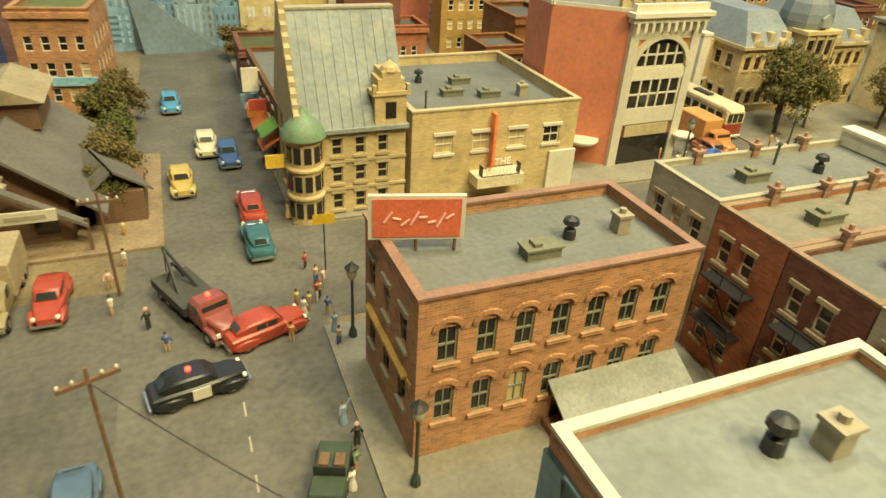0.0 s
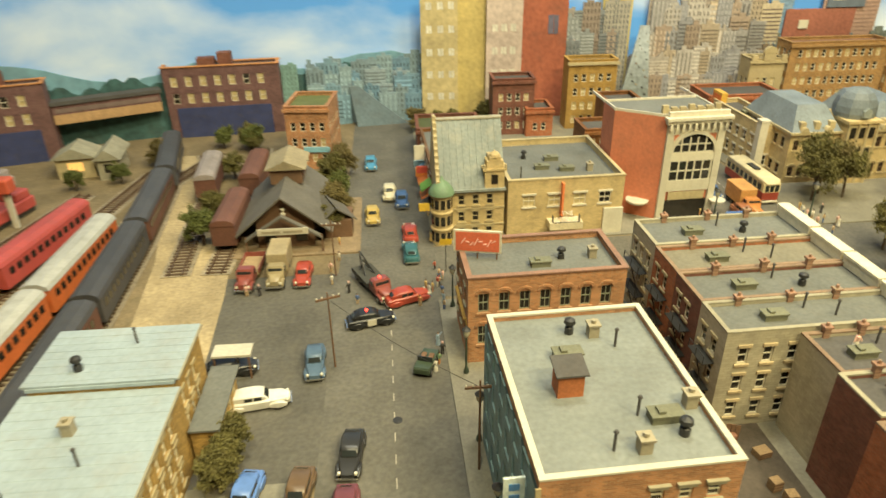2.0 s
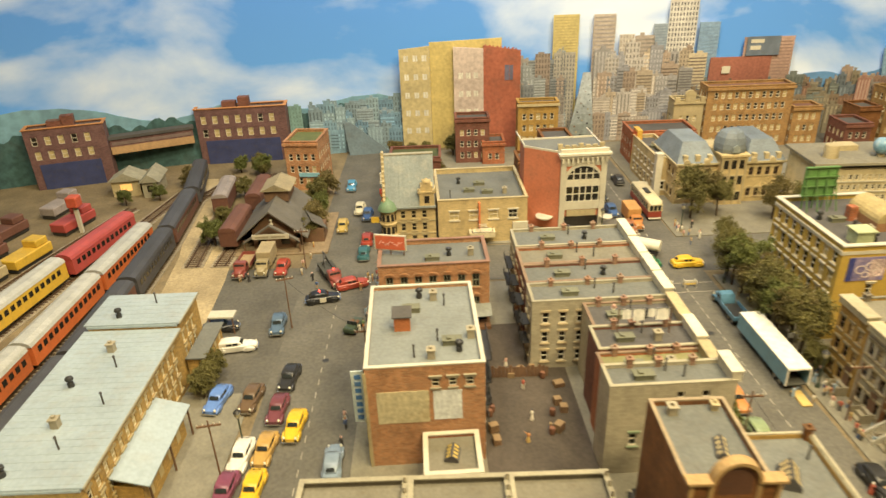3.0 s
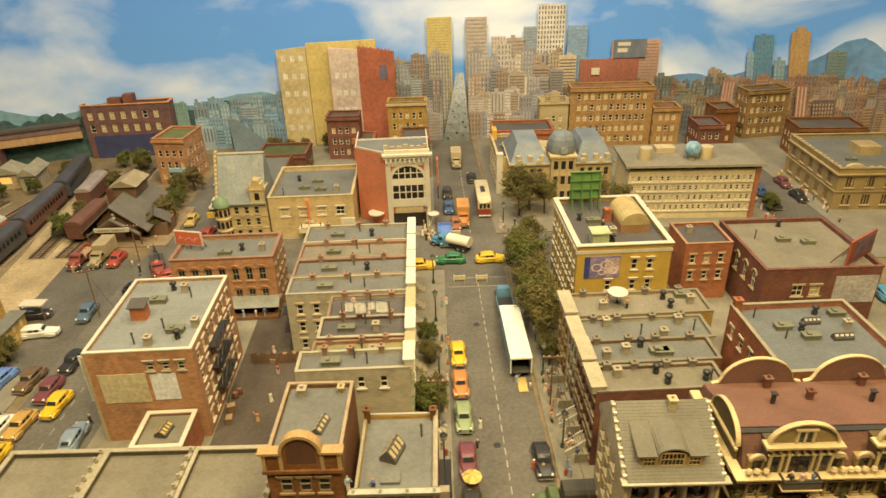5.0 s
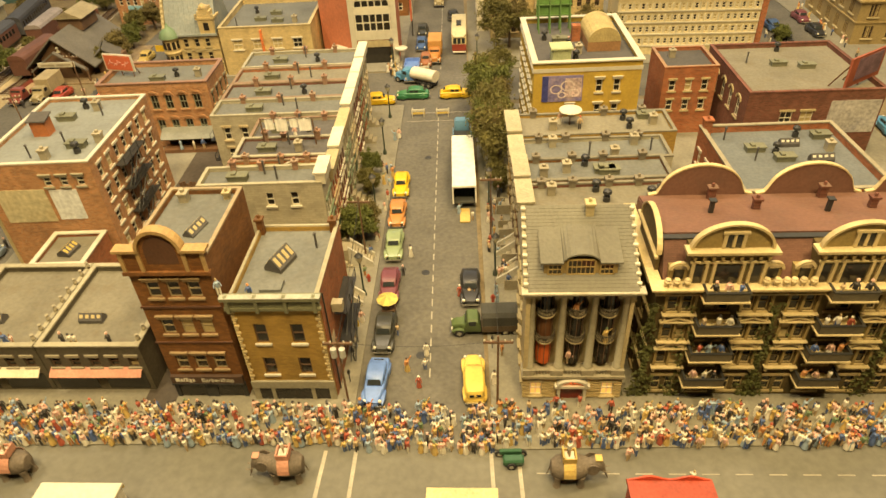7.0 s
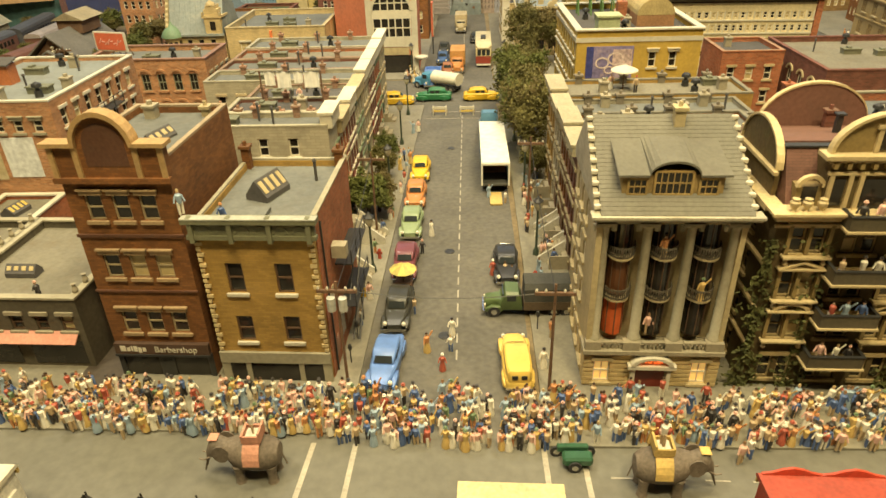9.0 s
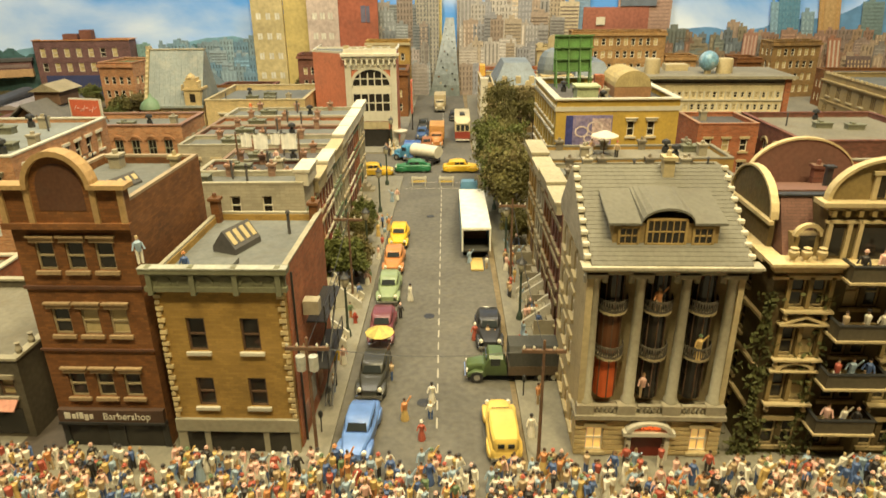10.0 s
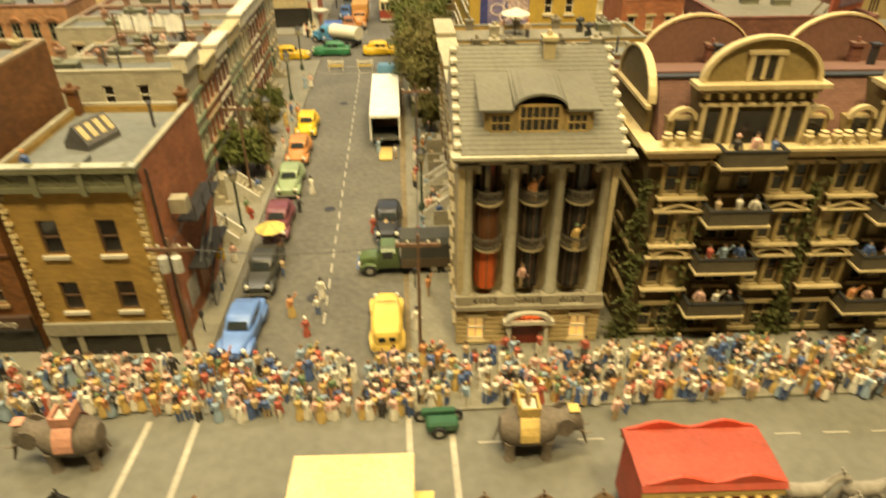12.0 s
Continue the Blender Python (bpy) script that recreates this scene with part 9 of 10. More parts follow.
def sign_post(x, y, c, nm, lab, h=2.6, w=0.7):
    root = thing("street_sign", x, y, 0.17, 0, lab, "street sign", "street signs")
    bm = bmesh.new()
    tube(bm, 0, 0, 0, h, 0.05, 0.05, 6)
    part("post", bm, IRON, root)
    part("plate", boxes((-w / 2, -0.09, h - 0.7, w / 2, -0.05, h)), paint(nm, c, 0.5), root)


hydrant(-6.7, 14.5)
hydrant(5.3, 11.4)
sign_post(-6.6, 6.2, (0.65, 0.42, 0.03), "plate_yellow", "yellow street sign on a thin post")
sign_post(5.2, 34.5, (0.7, 0.68, 0.6), "plate_white", "white street sign on a thin post")
sign_post(-45.0, 60.0, (0.65, 0.42, 0.03), "plate_yellow", "yellow street sign on a thin post", 4.2, 1.4)
for x, y in ((5.1, 5.4), (-6.6, 4.0), (-6.6, 1.6)):
    bm = bmesh.new()
    tube(bm, 0, 0, 0, 1.0, 0.04, 0.04, 6)
    lathe(bm, 0, 0, [(0.1, 1.0), (0.14, 1.2), (0.1, 1.4), (0.03, 1.45)], 7)
    solid("parking_meter", bm, IRON, "dark parking meter on the pavement", "parking meter", (x, y, 0.17))

root = thing("umbrella_cart", -4.2, 9.6, 0.03, 0, "street cart under a yellow and green umbrella", "cart")
part("cart_body", boxes((-0.6, -0.5, 0.5, 0.6, 0.5, 1.1)), WOOD, root)
for s in (-0.62, 0.62):
    part("wheel", wheel_mesh(0.3, 0.08), None, root, "", (s, 0, 0.3))
bm = bmesh.new()
tube(bm, 0, 0, 1.0, 2.5, 0.04, 0.04, 6)
part("pole", bm, WOOD, root)
U_Y, U_G = paint("umbrella_yellow", (0.72, 0.55, 0.14), 0.7), paint("umbrella_green", (0.5, 0.42, 0.12), 0.7)
for k in range(10):
    a, b = 2 * math.pi * k / 10, 2 * math.pi * (k + 1) / 10
    bm = bmesh.new()
    v = [bm.verts.new(p) for p in ((0, 0, 2.6), (0.98 * math.cos(a), 0.98 * math.sin(a), 2.1), (0.98 * math.cos(b), 0.98 * math.sin(b), 2.1), (0, 0, 2.55), (0.96 * math.cos(a), 0.96 * math.sin(a), 2.05), (0.96 * math.cos(b), 0.96 * math.sin(b), 2.05))]
    for f in ((0, 1, 2), (3, 5, 4), (1, 4, 5, 2)):
        bm.faces.new([v[i] for i in f])
    part("gore", bm, U_Y if k % 2 else U_G, root)
root = thing("parasol", 13.6, 28.4, 9.5, 0, "cream parasol over a roof terrace table", "parasol")
bm = bmesh.new()
tube(bm, 0, 0, 0, 2.0, 0.05, 0.05, 6)
part("pole", bm, WOOD, root)
bm = bmesh.new()
lathe(bm, 0, 0, [(1.2, 1.7), (1.15, 1.78), (0.6, 2.0), (0.05, 2.2)], 14)
part("canopy", bm, WHITE, root)

# washing on the terrace roof
root = thing("washing_line", -15.6, 26.4, 8.9, 0, "line of white washing above the roof", "washing line")
for x in (-2.6, 2.8):
    part("post", boxes((x - 0.06, -0.06, 0, x + 0.06, 0.06, 3.1)), WOOD, root)
bm = bmesh.new()
bar(bm, (-2.6, 0, 3.0), (2.8, 0, 3.0), 0.03)
part("line", bm, IRON, root)
LINEN = gloss("clean_linen", (0.86, 0.84, 0.76), 0.8)
for x, w, h, m in ((-2.2, 0.9, 1.2, LINEN), (-1.1, 1.2, 1.4, LINEN), (0.4, 0.8, 1.0, LINEN), (1.3, 1.3, 1.4, LINEN)):
    bm = bmesh.new()
    for i in range(6):
        a, b = i / 6, (i + 1) / 6
        ya, yb = 0.06 * math.sin(a * 9), 0.06 * math.sin(b * 9)
        prism(bm, [(x + w * a, ya), (x + w * b, yb), (x + w * b, yb + 0.03), (x + w * a, ya + 0.03)], 3.0 - h, 3.02, "z")
    part("sheet", bm, m, root)
root = thing("fire_escape", -7.28, 3.0, 0, 0, "black iron fire escape with a pale tank on the brick wall", "fire escape")
bm = bmesh.new()
for z in (3.4, 6.4):
    box(bm, 0, 0, z, 1.1, 4.6, z + 0.08)
    for y in (0, 1.5, 3.0, 4.55):
        bar(bm, (1.05, y, z), (1.05, y, z + 1.0), 0.04)
    bar(bm, (1.05, 0, z + 1.0), (1.05, 4.6, z + 1.0), 0.04)
    bar(bm, (1.05, 0, z + 0.5), (1.05, 4.6, z + 0.5), 0.03)
for z in (0.5, 3.4):
    bar(bm, (0.5, 0.6, z), (0.5, 4.2, z + 3.0), 0.06)
    bar(bm, (0.9, 0.6, z), (0.9, 4.2, z + 3.0), 0.06)
part("platform", bm, IRON, root)
part("box", boxes((0.05, -0.6, 7.2, 0.9, 0.1, 8.0)), STONE, root)

# ---------------------------------------------------------------- trees and bushes
LEAF = [paint("leaf_olive", (0.14, 0.125, 0.035), 0.85, 0.25, 3.0, 0.3), paint("leaf_brown", (0.14, 0.11, 0.035), 0.85, 0.25, 3.0, 0.3), paint("leaf_green", (0.115, 0.13, 0.03), 0.85, 0.25, 3.0, 0.3)]
BARK = paint("bark", (0.08, 0.055, 0.035), 0.9, 0.3, 2.0, 0.6)


def tree_meshes(seed, h, r, leaf):
    rnd = random.Random(seed)
    tr = bmesh.new()
    top = Vector((rnd.uniform(-0.2, 0.2), rnd.uniform(-0.2, 0.2), h * 0.55))
    bar(tr, (0, 0, 0), top * 0.6, 0.17, 7)
    bar(tr, top * 0.6, top, 0.12, 6)
    tips = []
    for k in range(9):
        a = 2 * math.pi * k / 9 + rnd.uniform(-0.3, 0.3)
        p = top * rnd.uniform(0.5, 1.0)
        q = Vector((math.cos(a) * r * rnd.uniform(0.45, 0.85), math.sin(a) * r * rnd.uniform(0.45, 0.85), h * rnd.uniform(0.45, 0.92)))
        bar(tr, p, q, 0.05, 5)
        tips.append(q)
    tips.append(Vector((0, 0, h * 0.9)))
    verts, faces = [], []
    for q in tips:
        for j in range(9):
            c = q + Vector((rnd.gauss(0, 0.42), rnd.gauss(0, 0.42), rnd.gauss(0, 0.4))) * r * 0.55
            for i in range(74):
                p = c + Vector((rnd.gauss(0, 1), rnd.gauss(0, 1), rnd.gauss(0, 0.8))) * r * 0.15
                s = rnd.uniform(0.07, 0.16)
                n = Vector((rnd.gauss(0, 1), rnd.gauss(0, 1), rnd.gauss(0, 1))).normalized()
                t = n.orthogonal().normalized()
                b = n.cross(t)
                k = len(verts)
                verts += [p + t * s, p + b * s * 0.7 + n * s * 0.2, p - t * s, p - b * s * 0.7 + n * s * 0.2]
                faces.append((k, k + 1, k + 2, k + 3))
    me = bpy.data.meshes.new("crown")
    me.from_pydata([v * S for v in verts], [], faces)
    me.materials.append(leaf)
    return mesh_of("trunk", tr, BARK), me


TREES = [tree_meshes(k, 6.5, 1.9, LEAF[k % 3]) for k in range(4)]
SMALL = [tree_meshes(20 + k, 3.6, 1.4, LEAF[k % 3]) for k in range(3)]


def tree(x, y, kind, which, lab, scale=1.0, rz=0.0, z=0.1):
    root = thing("tree", x, y, z, rz, lab, "tree", "street trees")
    root.scale = (scale, scale, scale)
    trunk, crown = (TREES if kind else SMALL)[which]
    part("trunk", trunk, None, root)
    tagged(part("crown", crown, None, root), "loose foliage crown")
    return root


rnd = random.Random(5)
for k in range(9):
    tree(6.4 - 0.03 * (34 + k * 2.6) + rnd.uniform(-0.4, 0.4) + 0.6, 33.5 + k * 2.5, 1, k % 4, "dark olive street tree with a ragged crown", rnd.uniform(1.05, 1.3), rnd.uniform(0, 360))
for x, y, sc in ((7.4, 74.6, 1.35), (9.6, 76.8, 1.2), (21.0, 73.0, 1.1), (24.5, 70.5, 1.05), (12.2, 75.2, 1.0), (7.6, 60.0, 0.9)):
    tree(x, y, 1, int(x) % 4, "olive tree before the library", sc, x * 40)
for x, y, sc in ((-8.5, 20.8, 1.1), (-7.9, 22.9, 0.95), (-8.6, 30.5, 0.8), (-8.9, 35.0, 0.75), (6.4, 30.6, 0.9)):
    tree(x, y, 0, int(y) % 3, "small green street tree by the stoops", sc, y * 50)
for k in range(5):
    tree(-58.9 + rnd.uniform(-0.9, 0.4), 71.0 + k * 5.2, 0, k % 3, "autumn brown tree beside the station street", rnd.uniform(0.9, 1.3), rnd.uniform(0, 360))
for k in range(6):
    tree(rnd.uniform(-80, -64), rnd.uniform(104, 108), 0, k % 3, "scrubby tree behind the yard", rnd.uniform(0.8, 1.2), rnd.uniform(0, 360))
for x, y in ((-63.9, 31.4), (-63.6, 33.2), (-63.9, 29.6), (-74.6, 70.0), (-75, 78), (-75, 92), (-79, 96), (-88, 99), (-92, 92), (-98, 90), (54, 33), (55, 29), (-37, 100.5), (-42, 112), (-39, 114), (-46, 113), (53.5, 74), (-33, 114)):
    tree(x, y, 0, int(abs(x)) % 3, "low green bush by the buildings", rnd.uniform(0.8, 1.2), rnd.uniform(0, 360))

# broad flights of steps in front of the terraces
WHITE_STEP = paint("whitened_stone", (0.55, 0.52, 0.42), 0.8, 0.15)


def stair(x, y, rz, run, rise, width, label):
    root = thing("stair", x, y, 0.17, rz, label, "stairs", "street stairs")
    n = 8
    for i in range(n):
        part("step", boxes((run * i / n, -width / 2, 0, run * (i + 1) / n + 0.02, width / 2, rise * (i + 1) / n)), STONE, root)
    for s in (-1, 1):
        bm = bmesh.new()
        prism(bm, [(-0.15, 0), (-0.15, 0.45), (run, rise + 0.45), (run, 0)], s * width / 2 - 0.1, s * width / 2 + 0.1, "y")
        part("side_wall", bm, WHITE_STEP, root)
    part("landing", boxes((run, -width / 2, 0, run + 0.9, width / 2, rise)), STONE, root)
    return root


stair(-6.7, 17.7, 180, 2.2, 1.9, 1.5, "whitened stone stair up to a terrace door")
stair(-6.9, 11.6, 180, 1.6, 1.5, 1.3, "whitened stone stair beside the brick wall")
stair(5.8, 14.9, 0, 1.9, 1.5, 1.5, "whitened stone stair beside the dark terrace")
stair(5.8, 19.0, 0, 1.8, 1.4, 1.4, "worn stone stair up to a terrace door")
# torn bills, a pipe and lamps on the brick side wall of the corner building
for y, z, a, b, c in ((1.2, 4.2, 1.0, 1.4, (0.5, 0.42, 0.28)), (2.4, 1.2, 1.5, 1.6, (0.42, 0.4, 0.34)), (4.6, 1.0, 1.2, 1.9, (0.5, 0.3, 0.2)), (6.3, 1.4, 1.0, 1.3, (0.45, 0.42, 0.36)), (1.1, 1.0, 0.9, 1.2, (0.35, 0.2, 0.14))):
    key = "bill_%d_%d" % (int(y * 10), int(z * 10))
    solid("wall_bill", boxes((0, 0, 0, 0.03, a, b)), paint(key, c, 0.85, 0.4, 2.0, dirt=(0.25, 0.12, 0.08), dirty=0.8), "torn faded bill pasted on the brick wall", "poster", (-7.31, y, z), group="wall bills")
bm = bmesh.new()
bar(bm, (-7.24, 0.9, 0.1), (-7.24, 0.9, 10.4), 0.06)
solid("drain_pipe", bm, IRON, "dark drain pipe on the brick wall", "pipe")


# ---------------------------------------------------------------- alley clutter
CRATE = paint("weathered_crate", (0.28, 0.19, 0.1), 0.9, 0.3, 2.0, 0.5)
RUST = paint("rusty_barrel", (0.2, 0.09, 0.05), 0.7, 0.3, 1.5)


def crate(x, y, z, rz, a, b, h):
    root = thing("crate", x, y, z, rz, "weathered slatted wooden crate in the alley", "crate", "alley crates")
    part("box", boxes((-a / 2, -b / 2, 0, a / 2, b / 2, h)), CRATE, root)
    for k in range(3):
        zz = h * (0.12 + 0.32 * k)
        part("slat", boxes((-a / 2 - 0.03, -b / 2 - 0.03, zz, a / 2 + 0.03, -b / 2, zz + h * 0.14)), WOOD, root)
        part("slat", boxes((a / 2, -b / 2, zz, a / 2 + 0.03, b / 2, zz + h * 0.14)), WOOD, root)


def barrel(x, y):
    bm = bmesh.new()
    lathe(bm, 0, 0, [(0.26, 0), (0.3, 0.04), (0.33, 0.4), (0.3, 0.82), (0.26, 0.86), (0.24, 0.8)], 12)
    solid("barrel", bm, RUST, "rusty oil barrel standing in the alley", "barrel", (x, y, 0.18), group="alley barrels", smooth=True)


rnd = random.Random(31)
for x, y in ((-23.6, 25.0), (-24.1, 26.2), (-23.4, 29.4), (-24.6, 22.0), (-31.2, 20.5), (-31.4, 22.2), (-27.4, 32.0), (-28.6, 31.6), (-26.2, 31.9), (24.2, 24.0), (25.2, 30.5), (23.6, 17.5)):
    crate(x, y, 0.18, rnd.uniform(0, 90), rnd.uniform(0.7, 1.3), rnd.uniform(0.6, 1.0), rnd.uniform(0.5, 1.0))
for x, y in ((-24.9, 24.4), (-25.4, 21.5), (-31.6, 24.6), (-31.3, 25.3), (-25.0, 30.9), (24.9, 26.4), (24.3, 27.0), (-42.9, 11.0), (-42.2, 10.8)):
    barrel(x, y)
root = thing("fence", -31.4, 31.2, 0.18, 0, "rickety brown board fence across the alley", "fence")
for k in range(17):
    part("board", boxes((k * 0.42, 0, 0, k * 0.42 + 0.36, 0.06, 1.5 + 0.18 * math.sin(k * 2.3))), WOOD, root)
part("rail", boxes((0, 0.06, 0.4, 7.1, 0.14, 0.52)), WOOD, root)
part("rail", boxes((0, 0.06, 1.1, 7.1, 0.14, 1.22)), WOOD, root)
# ---------------------------------------------------------------- painted toy figures: plain peg shapes
SKIN = gloss("toy_face", (0.56, 0.37, 0.23), 0.5)
TOY = [gloss("toy_%d" % i, c, 0.55) for i, c in enumerate(((0.42, 0.1, 0.06), (0.58, 0.4, 0.14), (0.08, 0.13, 0.28), (0.76, 0.71, 0.58), (0.14, 0.2, 0.1), (0.54, 0.24, 0.09), (0.045, 0.04, 0.037), (0.48, 0.35, 0.2), (0.3, 0.39, 0.46), (0.68, 0.42, 0.33)))]


def peg(top, low, arms, hat, dress=0):
    bm = bmesh.new()
    if dress:
        lathe(bm, 0, 0, [(0.3, 0.0), (0.31, 0.06), (0.24, 0.5), (0.16, 0.86)], 8, 1)
    else:
        for s in (-0.11, 0.11):
            tube(bm, s, 0.04 * (1 if s > 0 else -1), 0, 0.84, 0.08, 0.1, 6, 1)
    lathe(bm, 0, 0, [(0.17, 0.78), (0.17, 0.95), (0.22, 1.2), (0.21, 1.33), (0.07, 1.45)], 7, 0)
    lathe(bm, 0, 0, [(0.05, 1.42), (0.09, 1.5), (0.1, 1.58), (0.08, 1.67), (0.03, 1.71)], 7, 2)
    if arms == 1:
        for s in (-1, 1):
            bar(bm, (s * 0.21, 0, 1.3), (s * 0.33, -0.14, 0.88), 0.06, 5, 0)
    elif arms == 2:
        bar(bm, (0.21, 0, 1.3), (0.46, -0.1, 1.75), 0.06, 5, 0)
        bar(bm, (-0.21, 0, 1.3), (-0.32, -0.12, 0.88), 0.06, 5, 0)
    if not hat:
        lathe(bm, 0, 0.01, [(0.105, 1.6), (0.1, 1.66), (0.06, 1.73), (0.02, 1.74)], 7, 3)
    if hat:
        lathe(bm, 0, 0, [(0.15, 1.64), (0.15, 1.66), (0.11, 1.67), (0.1, 1.76), (0.03, 1.79)], 7, 3)
    return mesh_of("figurine", bm, [TOY[top], TOY[low], SKIN, TOY[(top + 3) % 10] if hat else HAIR[(top + low) % 3]], True)


HAIR = [gloss("toy_hair_%d" % i, c, 0.6) for i, c in enumerate(((0.06, 0.035, 0.02), (0.2, 0.11, 0.05), (0.45, 0.33, 0.16)))]
PEGS = [peg(*q) for q in ((0, 6, 1, 0), (1, 2, 2, 0), (2, 6, 1, 1), (3, 7, 0, 1), (4, 5, 1, 0), (5, 7, 2, 0), (7, 6, 1, 1), (7, 2, 0, 0), (8, 3, 1, 0), (9, 7, 1, 0), (1, 5, 0, 0), (3, 2, 2, 0), (0, 3, 0, 0), (2, 7, 1, 0), (1, 1, 2, 1, 1), (9, 3, 1, 0, 1), (0, 0, 1, 1, 1), (8, 8, 2, 0, 1), (3, 3, 1, 1, 1), (5, 1, 2, 0, 1), (2, 2, 1, 0, 1), (6, 6, 1, 1))]
FIG = [  # plain words for each painted shape
    "red and black", "yellow and blue", "blue and black hatted", "cream and tan hatted", "green and orange", "orange and tan", "tan and black hatted", "tan and blue", "light blue and cream", "pink and tan", "yellow and orange", "cream and blue", "red and cream", "blue and tan", "yellow dressed", "pink and white dressed", "red dressed", "light blue dressed", "white dressed", "orange and yellow dressed", "blue dressed", "black suited"]


def figurine(x, y, z, k, rz=0.0, group="parade crowd", where="standing in the parade crowd"):
    ob = part("figurine", PEGS[k], None, None, "", (x, y, z), rz)
    tall = 0.7 + 0.18 * ((x * 7.31 + y * 3.17) % 1.0)
    ob.scale = (tall, tall, tall)
    return tagged(ob, "%s toy figure %s" % (FIG[k], where), "toy figure", group)


MIXED = (0, 1, 2, 3, 3, 7, 7, 10, 18, 4, 5, 6, 7, 8, 9, 10, 11, 12, 13, 14, 14, 15, 15, 16, 17, 18, 18, 19, 20, 21, 21, 6, 13, 21, 8, 17, 9, 3, 11, 18, 15)
rnd = random.Random(21)
crowd = []
for i in range(1300):
    x = rnd.uniform(-42, 46)
    depth = rnd.random() ** 1.15
    y = -5.2 + depth * 3.9
    if not -6 < x < 5.0 and -5.2 < y < -4.65:
        y += 0.5
    z = 0.17 if y > -4.75 and not -6.2 < x < 5.2 else 0.03
    k, turn = rnd.choice(MIXED), rnd.uniform(-60, 60)
    if depth < 0.11 and -36 < x < 38:
        figurine(x, y, z, k, turn)
    else:
        crowd.append((PEGS[k], place(x, y, z, turn) @ Matrix.Scale(rnd.uniform(0.7, 0.9), 4)))
# the back rows of the crowd, packed too tightly to count
bm = bmesh.new()
mats = []
for me, m in crowd:
    slots = []
    for mt in me.materials:
        if mt not in mats:
            mats.append(mt)
        slots.append(mats.index(mt))
    n = len(bm.verts), len(bm.faces)
    bm.from_mesh(me)
    bm.verts.ensure_lookup_table()
    bm.faces.ensure_lookup_table()
    for v in bm.verts[n[0]:]:
        v.co = m @ v.co
    for f in bm.faces[n[1]:]:
        f.material_index = slots[f.material_index]
me = bpy.data.meshes.new("figurine_crowd")
bm.to_mesh(me)
bm.free()
for mt in mats:
    me.materials.append(mt)
tagged(part("figurine_crowd", me, None, None), "packed back rows of painted toy figures along the kerb", "toy crowd", kind="stuff")
for x, y, rz in ((-2.0, 3.0, 40), (-0.5, 3.1, -30), (-0.5, 4.8, 0), (-2.9, 18.6, 90), (-3.4, 15.5, 20), (-3.2, 7.2, 80), (-4.6, 2.6, 0), (2.2, 12.4, 0), (3.1, 12.0, 20), (3.6, 11.9, -20), (1.9, 26.3, 0), (3.4, 25.0, 30), (5.9, 4.6, 60), (5.2, 1.5, 10), (-0.9, 1.2, 0), (6.4, 15.8, 20), (6.6, 19.8, 90), (6.4, 26.5, 30), (6.3, 29.3, 0), (6.2, 31.0, 60), (-6.6, 8.8, 30), (-6.6, 21.6, 0), (-7.2, 32.6, 40), (-7.6, 35.5, 0), (4.8, 47.8, 0)):
    figurine(x, y, 0.17 if x > 4.7 or x < -6 else 0.03, rnd.choice(MIXED), rz, "street figures", "standing in the main street")
for i in range(26):
    figurine(rnd.choice((rnd.uniform(-10.5, -7.9), rnd.uniform(3.4, 6.5))), rnd.uniform(64, 72), 0.17, rnd.choice(MIXED), rnd.uniform(0, 360), "street figures", "at the busy junction corner")
for i in range(16):
    figurine(rnd.uniform(-46.6, -44.9), rnd.uniform(52, 100), 0.17, rnd.choice(MIXED), rnd.uniform(0, 360), "street figures", "on the station street pavement")
for x, y in ((-57.6, 68), (-57.4, 64), (-58.2, 61.5), (-57.9, 58.6), (-47.2, 55.6), (-47.5, 56.4), (-46.8, 56.0), (-48.3, 53.2), (-47.4, 42.2), (-47.0, 43.2), (-46.6, 44.6), (-46.9, 46.2), (-47.0, 23.5), (-47.3, 25.0), (-47.1, 20.8), (-55.9, 56.6), (-54.9, 54.2), (-67.0, 57.0), (-65.6, 56.9), (-28.0, 20.5), (-27.2, 23.8), (-25.5, 22.0), (-27.5, 29.0), (-29.0, 33.5), (-32, 41.6), (-33.2, 41.4), (-35.0, 41.5)):
    figurine(x, y, 0.66 if -36 < x < -31 else 0.17 if -45 < x < -20 else 0.04, rnd.choice(MIXED), rnd.uniform(0, 360), "street figures", "beside the parked cars")
for i in range(26):
    figurine(rnd.choice((rnd.uniform(62.7, 63.6), rnd.uniform(50.6, 52.6))), rnd.uniform(68, 92), 0.17, rnd.choice(MIXED), rnd.uniform(0, 360), "street figures", "by the stone bank")
for i in range(22):
    figurine(rnd.uniform(5.0, 6.9), rnd.uniform(7.5, 33), 0.17, rnd.choice(MIXED), rnd.uniform(0, 360), "street figures", "on the pavement before the terraces")
for i in range(12):
    figurine(rnd.uniform(-7.2, -6.2), rnd.uniform(3, 46), 0.17, rnd.choice(MIXED), rnd.uniform(0, 360), "street figures", "on the pavement before the terraces")
